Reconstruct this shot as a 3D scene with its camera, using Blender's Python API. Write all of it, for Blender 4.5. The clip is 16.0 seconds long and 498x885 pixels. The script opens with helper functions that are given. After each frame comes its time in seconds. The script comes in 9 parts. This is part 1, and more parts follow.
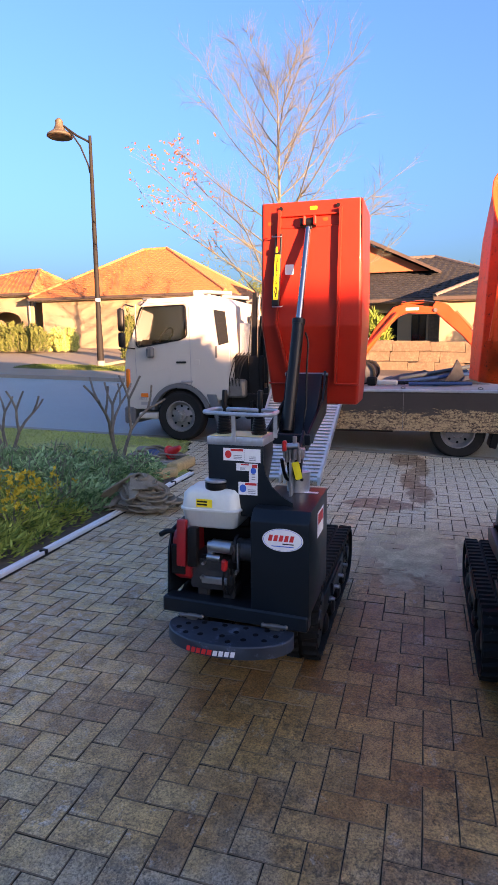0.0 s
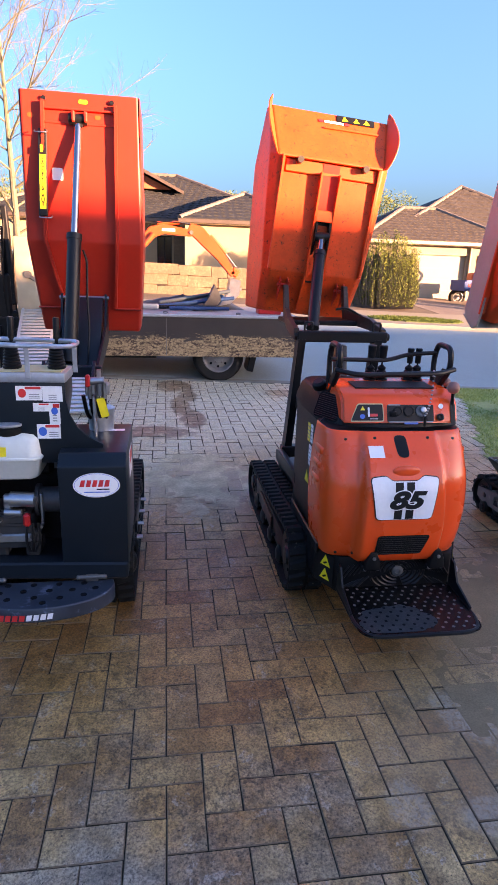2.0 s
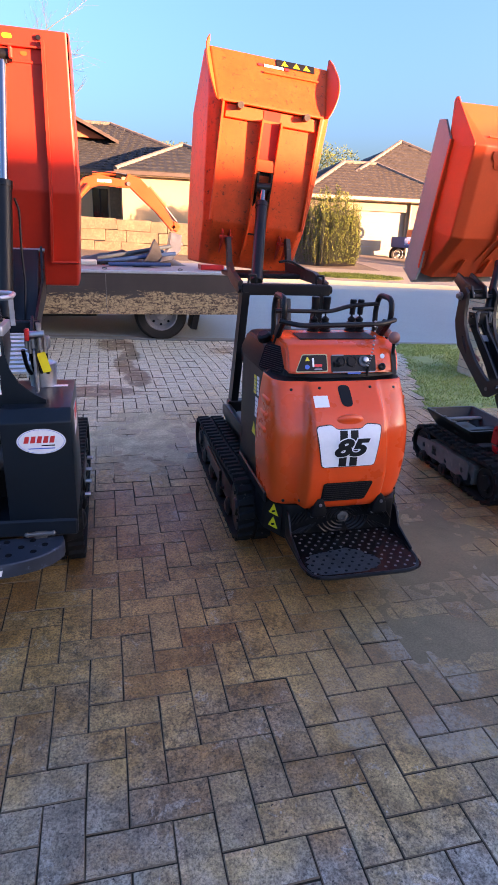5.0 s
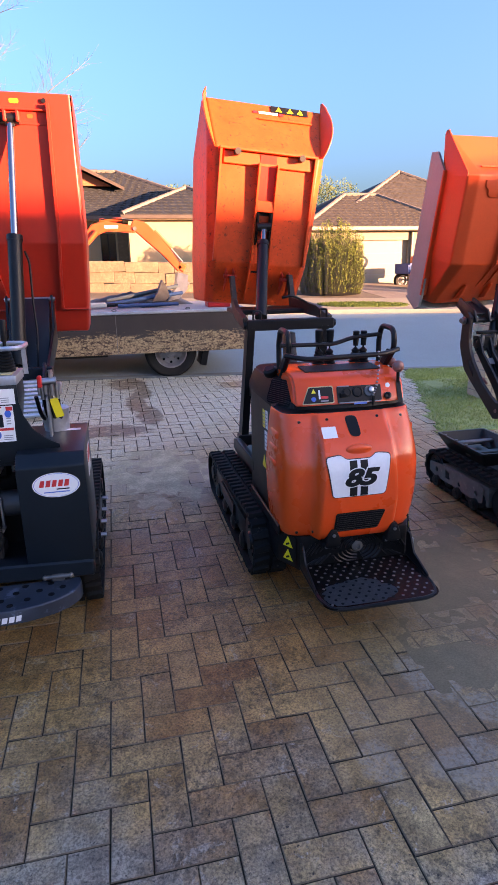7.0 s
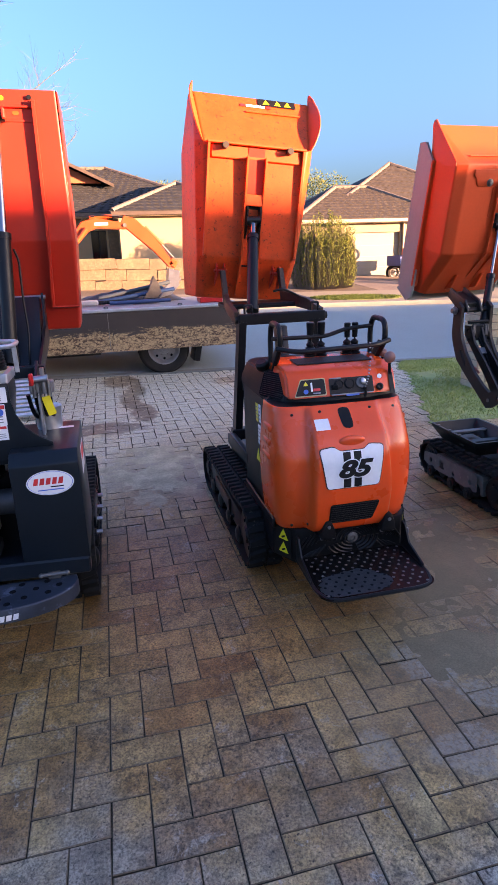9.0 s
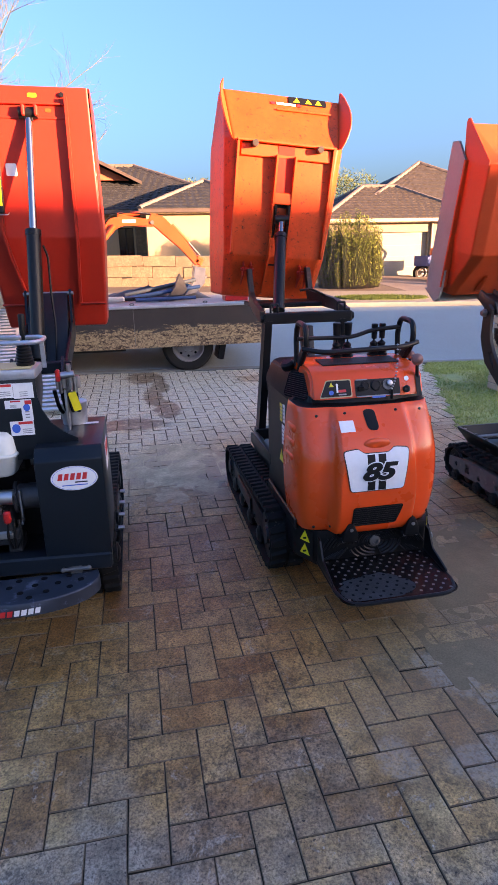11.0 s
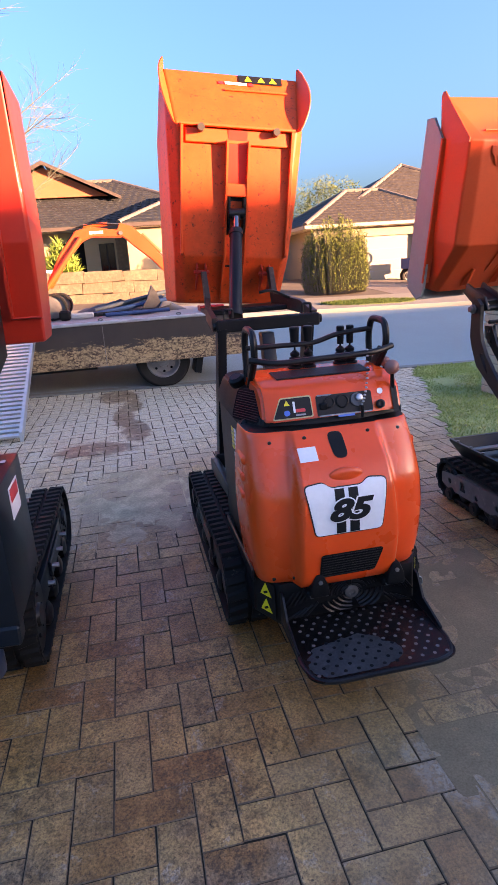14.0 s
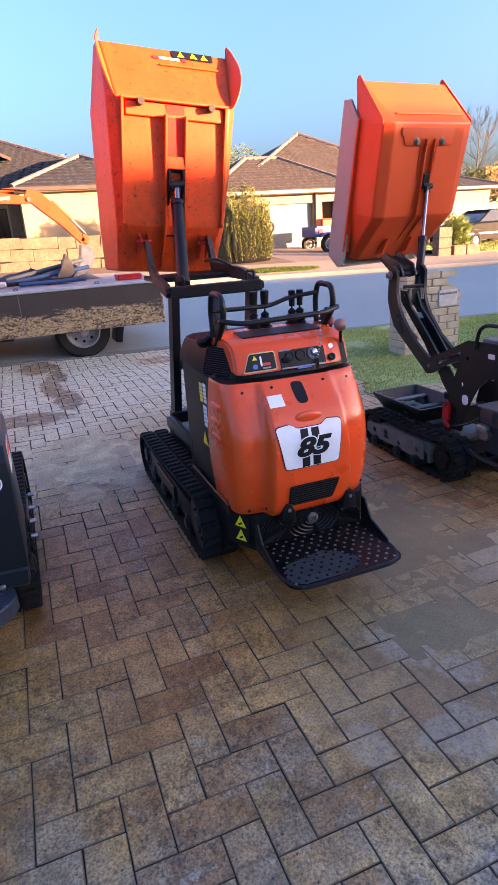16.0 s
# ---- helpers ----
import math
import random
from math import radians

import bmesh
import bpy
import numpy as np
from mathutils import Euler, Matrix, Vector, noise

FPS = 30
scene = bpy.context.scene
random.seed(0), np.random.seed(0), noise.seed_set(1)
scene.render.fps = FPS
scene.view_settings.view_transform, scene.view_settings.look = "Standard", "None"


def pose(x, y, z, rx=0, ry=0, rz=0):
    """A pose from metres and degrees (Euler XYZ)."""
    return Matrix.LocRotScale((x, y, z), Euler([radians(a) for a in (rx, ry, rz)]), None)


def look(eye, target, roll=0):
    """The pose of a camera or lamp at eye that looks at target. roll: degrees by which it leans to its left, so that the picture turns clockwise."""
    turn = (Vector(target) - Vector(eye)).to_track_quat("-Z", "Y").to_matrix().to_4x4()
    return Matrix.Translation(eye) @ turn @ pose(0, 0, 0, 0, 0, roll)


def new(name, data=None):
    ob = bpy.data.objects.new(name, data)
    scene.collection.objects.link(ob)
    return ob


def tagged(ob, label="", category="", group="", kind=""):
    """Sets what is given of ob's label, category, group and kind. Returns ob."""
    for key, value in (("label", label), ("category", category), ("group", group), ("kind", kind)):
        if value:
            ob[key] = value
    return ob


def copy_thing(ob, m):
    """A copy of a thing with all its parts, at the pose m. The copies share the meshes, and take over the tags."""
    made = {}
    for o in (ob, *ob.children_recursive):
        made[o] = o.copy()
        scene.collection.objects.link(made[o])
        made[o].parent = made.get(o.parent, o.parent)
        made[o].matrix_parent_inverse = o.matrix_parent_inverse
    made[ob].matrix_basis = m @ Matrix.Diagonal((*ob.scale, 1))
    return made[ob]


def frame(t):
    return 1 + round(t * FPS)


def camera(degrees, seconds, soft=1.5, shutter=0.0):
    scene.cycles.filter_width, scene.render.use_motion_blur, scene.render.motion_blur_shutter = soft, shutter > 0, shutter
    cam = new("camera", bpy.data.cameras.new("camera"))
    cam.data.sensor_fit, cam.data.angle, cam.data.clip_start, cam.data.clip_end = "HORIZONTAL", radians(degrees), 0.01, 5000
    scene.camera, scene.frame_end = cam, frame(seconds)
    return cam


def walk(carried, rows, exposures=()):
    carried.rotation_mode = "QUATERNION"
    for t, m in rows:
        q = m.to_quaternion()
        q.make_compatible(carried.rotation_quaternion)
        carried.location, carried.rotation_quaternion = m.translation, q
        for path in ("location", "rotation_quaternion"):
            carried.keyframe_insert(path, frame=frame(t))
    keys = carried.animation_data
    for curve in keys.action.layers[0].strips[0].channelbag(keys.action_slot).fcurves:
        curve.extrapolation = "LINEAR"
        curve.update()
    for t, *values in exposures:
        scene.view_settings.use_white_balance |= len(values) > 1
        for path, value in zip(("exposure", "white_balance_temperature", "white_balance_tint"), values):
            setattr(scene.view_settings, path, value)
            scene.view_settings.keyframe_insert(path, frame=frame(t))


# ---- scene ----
cam = camera(46.43, 16.0, soft=0.9)
PATH = [
    (0, (0.2854, -0.0779, 1.5497), (-0.2873, 1.8122, 1.2339), -0.500),
    (0.5, (0.1266, 0.0602, 1.5506), (-0.3941, 1.9516, 1.1618), 0.499),
    (1, (-0.0799, 0.0692, 1.5495), (-0.3274, 2.0040, 1.1074), 1.588),
    (1.5, (-0.0541, 0.0505, 1.5706), (-0.0072, 1.9880, 1.0766), 1.889),
    (2, (-0.0043, 0.0596, 1.5561), (0.2751, 1.9594, 0.9969), 1.815),
    (2.5, (0.0133, 0.0670, 1.5384), (0.4066, 1.9363, 0.9456), 1.467),
    (3, (-0.0010, 0.0621, 1.5514), (0.4512, 1.9140, 0.9461), 1.496),
    (3.2, (-0.0082, 0.0504, 1.5557), (0.4719, 1.8902, 0.9354), 1.666),
    (5.3, (-0.0135, 0.0302, 1.5244), (0.4386, 1.8550, 0.8421), 2.035),
    (5.5, (-0.0132, 0.0312, 1.5309), (0.4332, 1.8632, 0.8639), 1.769),
    (6, (-0.0038, 0.0098, 1.5486), (0.4405, 1.8635, 0.9432), 0.602),
    (6.5, (-0.0007, -0.0080, 1.5555), (0.4384, 1.8579, 0.9849), -0.347),
    (7, (0.0000, -0.0000, 1.5500), (0.4143, 1.8686, 0.9697), -1.029),
    (7.5, (0.0023, 0.0051, 1.5471), (0.4103, 1.8698, 0.9500), -1.597),
    (8, (0.0145, -0.0067, 1.5443), (0.4387, 1.8559, 0.9518), -2.048),
    (8.5, (0.0110, -0.0116, 1.5447), (0.4428, 1.8518, 0.9605), -2.219),
    (9, (0.0095, -0.0081, 1.5440), (0.4359, 1.8528, 0.9481), -2.134),
    (9.5, (0.0136, -0.0028, 1.5365), (0.4313, 1.8587, 0.9363), -2.010),
    (10, (0.0059, -0.0041, 1.5427), (0.3878, 1.8648, 0.9416), -1.449),
    (10.2, (-0.0039, 0.0003, 1.5458), (0.3601, 1.8739, 0.9482), -1.151),
    (12.3, (0.0236, 0.0143, 1.5467), (0.3807, 1.8875, 0.9435), -1.696),
    (12.5, (0.0255, 0.0405, 1.5285), (0.3914, 1.9040, 0.9012), -1.748),
    (13, (0.0136, 0.0989, 1.5079), (0.3720, 1.9606, 0.8711), -1.963),
    (13.5, (0.1151, 0.2502, 1.4701), (0.4614, 2.1350, 0.8977), -2.684),
    (14, (0.3055, 0.4529, 1.4726), (0.6708, 2.3366, 0.9086), -4.011),
    (14.5, (0.2928, 0.4533, 1.4679), (0.6915, 2.3106, 0.8423), -5.292),
    (15, (0.1282, 0.3338, 1.4633), (0.6108, 2.1509, 0.7810), -5.473),
    (15.5, (-0.0073, 0.2282, 1.4840), (0.5889, 2.0086, 0.7950), -4.257),
    (16, (-0.0327, 0.2152, 1.4998), (0.6239, 1.9781, 0.8208), -3.838),
]
walk(cam, [(t, look(eye, target, roll)) for t, eye, target, roll in PATH],
     [(t, e, k, q) for t, e, k, q in ((0.0, 2.85, 7600, 31), (0.6, 2.72, 7600, 31), (1.6, 3.1, 7700, 32), (2.4, 3.42, 7750, 34), (3.0, 3.42, 7750, 34), (5.5, 3.32, 7750, 34), (9.5, 3.22, 7750, 34), (13.0, 3.22, 7750, 34), (16.0, 3.45, 7850, 36))])

# ---- light: low sun behind and to the right of the drive, clear sky ----
SUN_AZ, SUN_EL = radians(125), radians(5.0)      # azimuth clockwise from +y
to_sun = Vector((math.sin(SUN_AZ) * math.cos(SUN_EL), math.cos(SUN_AZ) * math.cos(SUN_EL), math.sin(SUN_EL)))
sun = new("sun", bpy.data.lights.new("sun", "SUN"))
sun.data.energy, sun.data.angle, sun.data.color = 4.8, radians(0.6), (1.0, 0.66, 0.40)
sun.matrix_world = look((0, 0, 60), Vector((0, 0, 60)) - to_sun)
world = bpy.data.worlds.new("sky")
scene.world = world
world.use_nodes = True
wn = world.node_tree.nodes
sky = wn.new("ShaderNodeTexSky")
sky.sky_type, sky.sun_disc = "NISHITA", False
sky.sun_elevation, sky.sun_rotation = SUN_EL, SUN_AZ
sky.altitude, sky.air_density, sky.dust_density, sky.ozone_density = 0, 1.0, 5.8, 4.5
wn["Background"].inputs["Strength"].default_value = 0.15
world.node_tree.links.new(sky.outputs["Color"], wn["Background"].inputs["Color"])
scene.view_settings.exposure = 2.9

# ---- mesh tools ----
def V(*a):
    return Vector(a)


def part(name, bm, material, parent=None, label="", angle=35):
    """Links a bmesh as one mesh object, under a thing or part if given."""
    bmesh.ops.recalc_face_normals(bm, faces=bm.faces)
    me = bpy.data.meshes.new(name)
    bm.to_mesh(me)
    bm.free()
    me.materials.append(material)
    me.shade_smooth()
    me.set_sharp_from_angle(angle=radians(angle))
    ob = new(name, me)
    if parent is not None:
        ob.parent = parent
    return tagged(ob, label)


def pieces(name, bm, material, parent=None, label="", angle=35):
    """Links each loose piece of a bmesh as a part of its own, the largest first."""
    bm.verts.index_update()
    seen, groups = set(), []
    for v in bm.verts:
        if v in seen:
            continue
        stack, isle = [v], []
        seen.add(v)
        while stack:
            u = stack.pop()
            isle.append(u)
            for e in u.link_edges:
                w = e.other_vert(u)
                if w not in seen:
                    seen.add(w)
                    stack.append(w)
        groups.append(isle)
    groups.sort(key=len, reverse=True)
    out = []
    for isle in groups:
        b2, at = bmesh.new(), {}
        for u in isle:
            at[u] = b2.verts.new(u.co)
        for f in {f for u in isle for f in u.link_faces}:
            b2.faces.new([at[u] for u in f.verts])
        out.append(part(name, b2, material, parent, label, angle))
    bm.free()
    return out


def thing(name, m, label, category, group=""):
    ob = new(name)
    ob.empty_display_size = 0.1
    ob.matrix_world = m
    return tagged(ob, label, category, group)


def structure(ob, label="", category=""):
    return tagged(ob, label, category, "", "structure")


def box(bm, c, s, bevel=0.0, rot=(0, 0, 0), seg=1):
    """A box at centre c of size s, turned by rot degrees, with rounded edges."""
    m = pose(*c, *rot) @ Matrix.Diagonal((*s, 1))
    vs = bmesh.ops.create_cube(bm, size=1, matrix=m)["verts"]
    if bevel > 0:
        es = list({e for v in vs for e in v.link_edges})
        bmesh.ops.bevel(bm, geom=es, offset=bevel, segments=seg, affect="EDGES", profile=0.5)
    return bm


def cyl(bm, p, q, r, r2=None, seg=16, cap=True):
    """A rod from p to q."""
    p, q = Vector(p), Vector(q)
    m = Matrix.Translation((p + q) / 2) @ (q - p).to_track_quat("Z", "Y").to_matrix().to_4x4()
    bmesh.ops.create_cone(bm, cap_ends=cap, segments=seg, radius1=r, radius2=r if r2 is None else r2, depth=(q - p).length, matrix=m)
    return bm


def ball(bm, c, r, sq=(1, 1, 1), u=14, v=8):
    bmesh.ops.create_uvsphere(bm, u_segments=u, v_segments=v, radius=r, matrix=Matrix.Translation(c) @ Matrix.Diagonal((*sq, 1)))
    return bm


def loft(bm, rings, closed=True, cap=True):
    """Skins rings of equal length."""
    rows = [[bm.verts.new(p) for p in ring] for ring in rings]
    n = len(rows[0])
    for a, b in zip(rows, rows[1:]):
        for i in range(n if closed else n - 1):
            j = (i + 1) % n
            bm.faces.new((a[i], a[j], b[j], b[i]))
    if cap and closed:
        bm.faces.new(rows[0][::-1])
        bm.faces.new(rows[-1])
    return bm


def prism(bm, poly, axis, a, b, bevel=0.0):
    """A polygon, given in the two other axes in order, drawn out along axis from a to b."""
    def at(p, w):
        return {"x": (w, p[0], p[1]), "y": (p[0], w, p[1]), "z": (p[0], p[1], w)}[axis]
    va, vb = [bm.verts.new(at(p, a)) for p in poly], [bm.verts.new(at(p, b)) for p in poly]
    n, fs = len(poly), []
    for i in range(n):
        fs.append(bm.faces.new((va[i], va[(i + 1) % n], vb[(i + 1) % n], vb[i])))
    fs += [bm.faces.new(va[::-1]), bm.faces.new(vb)]
    if bevel > 0:
        es = list({e for f in fs for e in f.edges})
        bmesh.ops.bevel(bm, geom=es, offset=bevel, segments=2, affect="EDGES", profile=0.5)
    return bm


def tube(bm, pts, r, seg=8, closed=False):
    """A round bar along points; r is one radius or one for each point."""
    pts = [Vector(p) for p in pts]
    n = len(pts)
    rs = r if isinstance(r, (list, tuple)) else [r] * n
    side, rings = None, []
    for i, p in enumerate(pts):
        d = (pts[(i + 1) % n] - pts[i - 1]) if closed else (pts[min(i + 1, n - 1)] - pts[max(i - 1, 0)])
        d = d.normalized() if d.length > 1e-9 else Vector((0, 0, 1))
        if side is None:
            side = d.orthogonal().normalized()
        side = (side - d * side.dot(d)).normalized()
        up = d.cross(side)
        rings.append([p + (side * math.cos(2 * math.pi * k / seg) + up * math.sin(2 * math.pi * k / seg)) * rs[i] for k in range(seg)])
    if closed:
        rings.append(rings[0])
        loft(bm, rings, cap=False)
        bmesh.ops.remove_doubles(bm, verts=bm.verts, dist=1e-6)
    else:
        loft(bm, rings)
    return bm


def rounded(pts, r, n=4):
    """A line of points with its corners rounded."""
    pts = [Vector(p) for p in pts]
    out = [pts[0]]
    for a, b, c in zip(pts, pts[1:], pts[2:]):
        k = min(r, (a - b).length * 0.45, (c - b).length * 0.45)
        s, e = b + (a - b).normalized() * k, b + (c - b).normalized() * k
        out += [s.lerp(b, i / n).lerp(b.lerp(e, i / n), i / n) for i in range(n + 1)]
    return out + [pts[-1]]


def lathe(bm, prof, m=Matrix(), seg=24, cap=True):
    """Turns a profile of (radius, height) round the z axis of m."""
    rings = [[m @ Vector((r * math.cos(2 * math.pi * k / seg), r * math.sin(2 * math.pi * k / seg), z)) for k in range(seg)] for r, z in prof]
    return loft(bm, rings, cap=cap)


def B():
    return bmesh.new()


def rrect(w, h, r, n=4, cx=0.0, cy=0.0):
    """A rounded rectangle as a polygon."""
    out = []
    for sx, sy, a0 in ((1, 1, 0), (-1, 1, 90), (-1, -1, 180), (1, -1, 270)):
        for i in range(n + 1):
            a = radians(a0 + 90 * i / n)
            out.append((cx + sx * (w / 2 - r) + r * math.cos(a), cy + sy * (h / 2 - r) + r * math.sin(a)))
    return out


def words(text, size, material, parent, m, name="lettering", shear=0.0, depth=0.0015, bold=0.0, label=""):
    """Raised lettering in the built-in font, its foot on m's xy plane, centred."""
    cu = bpy.data.curves.new(name, "FONT")
    cu.body, cu.size, cu.extrude, cu.align_x, cu.align_y, cu.shear, cu.offset = text, size, depth, "CENTER", "CENTER", shear, bold
    cu.materials.append(material)
    ob = new(name, cu)
    ob.parent = parent
    ob.matrix_local = m
    return tagged(ob, label)


# ---- materials ----
def nodes_of(name):
    m = bpy.data.materials.new(name)
    m.use_nodes = True
    return m, m.node_tree.nodes, m.node_tree.links, m.node_tree.nodes["Principled BSDF"]


def noise_node(n, l, scale, detail=4, rough=0.6, space="Object", dist=0.0):
    c = n.new("ShaderNodeTexCoord")
    t = n.new("ShaderNodeTexNoise")
    t.inputs["Scale"].default_value, t.inputs["Detail"].default_value = scale, detail
    t.inputs["Roughness"].default_value, t.inputs["Distortion"].default_value = rough, dist
    l.new(c.outputs[space], t.inputs["Vector"])
    return t


def ramp_node(n, l, src, stops):
    r = n.new("ShaderNodeValToRGB")
    while len(r.color_ramp.elements) < len(stops):
        r.color_ramp.elements.new(0.5)
    for e, (p, c) in zip(r.color_ramp.elements, stops):
        e.position, e.color = p, (*c, 1) if len(c) == 3 else c
    l.new(src, r.inputs["Fac"])
    return r


def shade(c, k):
    return tuple(min(1.0, v * k) for v in c)


def mix_node(n, l, fac, a, b, mode="MIX"):
    x = n.new("ShaderNodeMix")
    x.data_type, x.blend_type = "RGBA", mode
    for sock, val in ((x.inputs["Factor"], fac), (x.inputs["A"], a), (x.inputs["B"], b)):
        if isinstance(val, (int, float)):
            sock.default_value = val
        elif isinstance(val, tuple):
            sock.default_value = (*val, 1)
        else:
            l.new(val, sock)
    return x.outputs["Result"]


def mat(name, base, rough=0.5, metal=0.0, var=0.12, scale=3.0, grain=0.06, gscale=60.0, bump=0.05, space="Object", wear=None, wear_at=0.62, coat=0.0, spec=0.5, rvar=0.1, bdist=0.004):
    """A plain surface with slow and fine variation, relief, and worn or dirty patches if given."""
    m, n, l, p = nodes_of(name)
    big = noise_node(n, l, scale, 5, 0.65, space)
    fine = noise_node(n, l, gscale, 3, 0.6, space)
    a = ramp_node(n, l, big.outputs["Fac"], [(0.3, shade(base, 1 - var)), (0.7, shade(base, 1 + var))])
    b = ramp_node(n, l, fine.outputs["Fac"], [(0.3, (1 - grain,) * 3), (0.7, (1.0,) * 3)])
    col = mix_node(n, l, 1.0, a.outputs["Color"], b.outputs["Color"], "MULTIPLY")
    if wear:
        w = noise_node(n, l, scale * 3.1, 8, 0.75, space)
        k = ramp_node(n, l, w.outputs["Fac"], [(wear_at - 0.03, (0, 0, 0)), (wear_at + 0.05, (1, 1, 1))])
        col = mix_node(n, l, k.outputs["Color"], col, wear)
    l.new(col, p.inputs["Base Color"])
    rr = n.new("ShaderNodeMapRange")
    rr.inputs["To Min"].default_value, rr.inputs["To Max"].default_value = max(0.02, rough - rvar), min(1, rough + rvar)
    l.new(big.outputs["Fac"], rr.inputs["Value"])
    l.new(rr.outputs["Result"], p.inputs["Roughness"])
    p.inputs["Metallic"].default_value, p.inputs["Coat Weight"].default_value = metal, coat
    p.inputs["Coat Roughness"].default_value = 0.08
    p.inputs["Specular IOR Level"].default_value = spec
    if bump > 0:
        bp = n.new("ShaderNodeBump")
        bp.inputs["Strength"].default_value, bp.inputs["Distance"].default_value = bump, bdist
        l.new(fine.outputs["Fac"], bp.inputs["Height"])
        l.new(bp.outputs["Normal"], p.inputs["Normal"])
    return m


M = {}
M["orange"] = mat("orange_paint", (0.66, 0.072, 0.014), 0.52, spec=0.3, var=0.08, scale=2, grain=0.05, bump=0.04, coat=0.05, wear=(0.12, 0.05, 0.02), wear_at=0.80)
M["orange_plastic"] = mat("orange_plastic", (0.90, 0.080, 0.011), 0.27, spec=0.36, var=0.05, scale=2, grain=0.03, bump=0.03, coat=0.34)
M["red"] = mat("red_orange_paint", (0.46, 0.027, 0.013), 0.48, spec=0.3, var=0.06, scale=2, grain=0.04, bump=0.03, coat=0.05)
M["black_steel"] = mat("black_painted_steel", (0.009, 0.009, 0.010), 0.36, spec=0.24, var=0.2, scale=5, bump=0.05, wear=(0.10, 0.085, 0.07), wear_at=0.70)
M["navy_steel"] = mat("dark_slate_powder_coat", (0.006, 0.0112, 0.0165), 0.36, spec=0.26, var=0.15, scale=4, bump=0.05, gscale=220)
M["rubber"] = mat("track_rubber", (0.010, 0.0095, 0.009), 0.75, spec=0.2, var=0.25, scale=6, grain=0.2, bump=0.2, wear=(0.10, 0.085, 0.065), wear_at=0.64)
M["tyre"] = mat("tyre_rubber", (0.016, 0.0155, 0.015), 0.8, spec=0.2, var=0.2, scale=5, bump=0.15)
M["black_plastic"] = mat("black_plastic", (0.007, 0.007, 0.0075), 0.42, spec=0.18, var=0.15, bump=0.06, gscale=200)
M["chrome"] = mat("chrome_rod", (0.27, 0.27, 0.28), 0.16, 1.0, var=0.05, bump=0.0, rvar=0.05)
M["steel"] = mat("bare_steel", (0.42, 0.43, 0.45), 0.35, 1.0, var=0.15, scale=12, bump=0.05)
M["galv"] = mat("galvanised_steel", (0.50, 0.53, 0.57), 0.40, 0.8, var=0.18, scale=18, bump=0.04)
M["alu"] = mat("aluminium", (0.60, 0.62, 0.63), 0.38, 0.75, var=0.1, scale=9, bump=0.05)
M["white_sticker"] = mat("white_sticker", (0.80, 0.81, 0.82), 0.4, var=0.03, bump=0.0)
M["yellow_sticker"] = mat("yellow_sticker", (0.85, 0.68, 0.02), 0.4, var=0.03, bump=0.0)
M["black_ink"] = mat("black_ink", (0.009, 0.009, 0.010), 0.45, spec=0.2, var=0.05, bump=0.0)
M["grey_ink"] = mat("grey_ink", (0.25, 0.26, 0.28), 0.5, var=0.05, bump=0.0)
M["red_ink"] = mat("red_ink", (0.72, 0.03, 0.03), 0.4, var=0.05, bump=0.0)
M["blue_ink"] = mat("blue_ink", (0.02, 0.13, 0.55), 0.4, var=0.05, bump=0.0)
M["white_paint"] = mat("white_truck_paint", (0.44, 0.42, 0.38), 0.34, var=0.03, scale=1.5, bump=0.01, coat=0.4)
M["grey_plastic"] = mat("grey_plastic", (0.10, 0.105, 0.11), 0.5, var=0.1, bump=0.06)
M["dark"] = mat("dark_void", (0.006, 0.006, 0.0065), 0.8, spec=0.1, var=0.1, bump=0.0)
M["red_plastic"] = mat("red_plastic", (0.50, 0.012, 0.012), 0.35, var=0.05, bump=0.02)
M["cream_wall"] = mat("cream_render", (0.33, 0.25, 0.155), 0.85, var=0.05, scale=0.7, grain=0.08, gscale=30, bump=0.15)
M["pale_wall"] = mat("pale_render", (0.27, 0.225, 0.16), 0.85, var=0.04, scale=0.7, grain=0.06, gscale=30, bump=0.12)
M["terracotta"] = mat("terracotta_tiles", (0.50, 0.185, 0.066), 0.8, spec=0.2, var=0.12, scale=2.5, grain=0.2, gscale=14, bump=0.2)
M["asphalt"] = mat("asphalt", (0.262, 0.325, 0.312), 0.65, spec=0.35, var=0.10, scale=0.35, grain=0.25, gscale=45, bump=0.3)
M["concrete"] = mat("concrete", (0.20, 0.20, 0.175), 0.8, var=0.10, scale=0.8, grain=0.15, gscale=25, bump=0.2)
M["pink_path"] = mat("warm_concrete_path", (0.235, 0.205, 0.145), 0.8, var=0.10, scale=0.8, grain=0.15, gscale=25, bump=0.2)
M["soil"] = mat("soil", (0.11, 0.08, 0.055), 0.95, var=0.3, scale=2, grain=0.35, gscale=18, bump=0.5)
M["ground"] = mat("verge_earth_and_grass", (0.13, 0.13, 0.055), 0.95, var=0.35, scale=0.25, grain=0.35, gscale=9, bump=0.4)
M["bark"] = mat("pale_bark", (0.125, 0.120, 0.078), 0.8, var=0.25, scale=6, grain=0.3, gscale=40, bump=0.3)

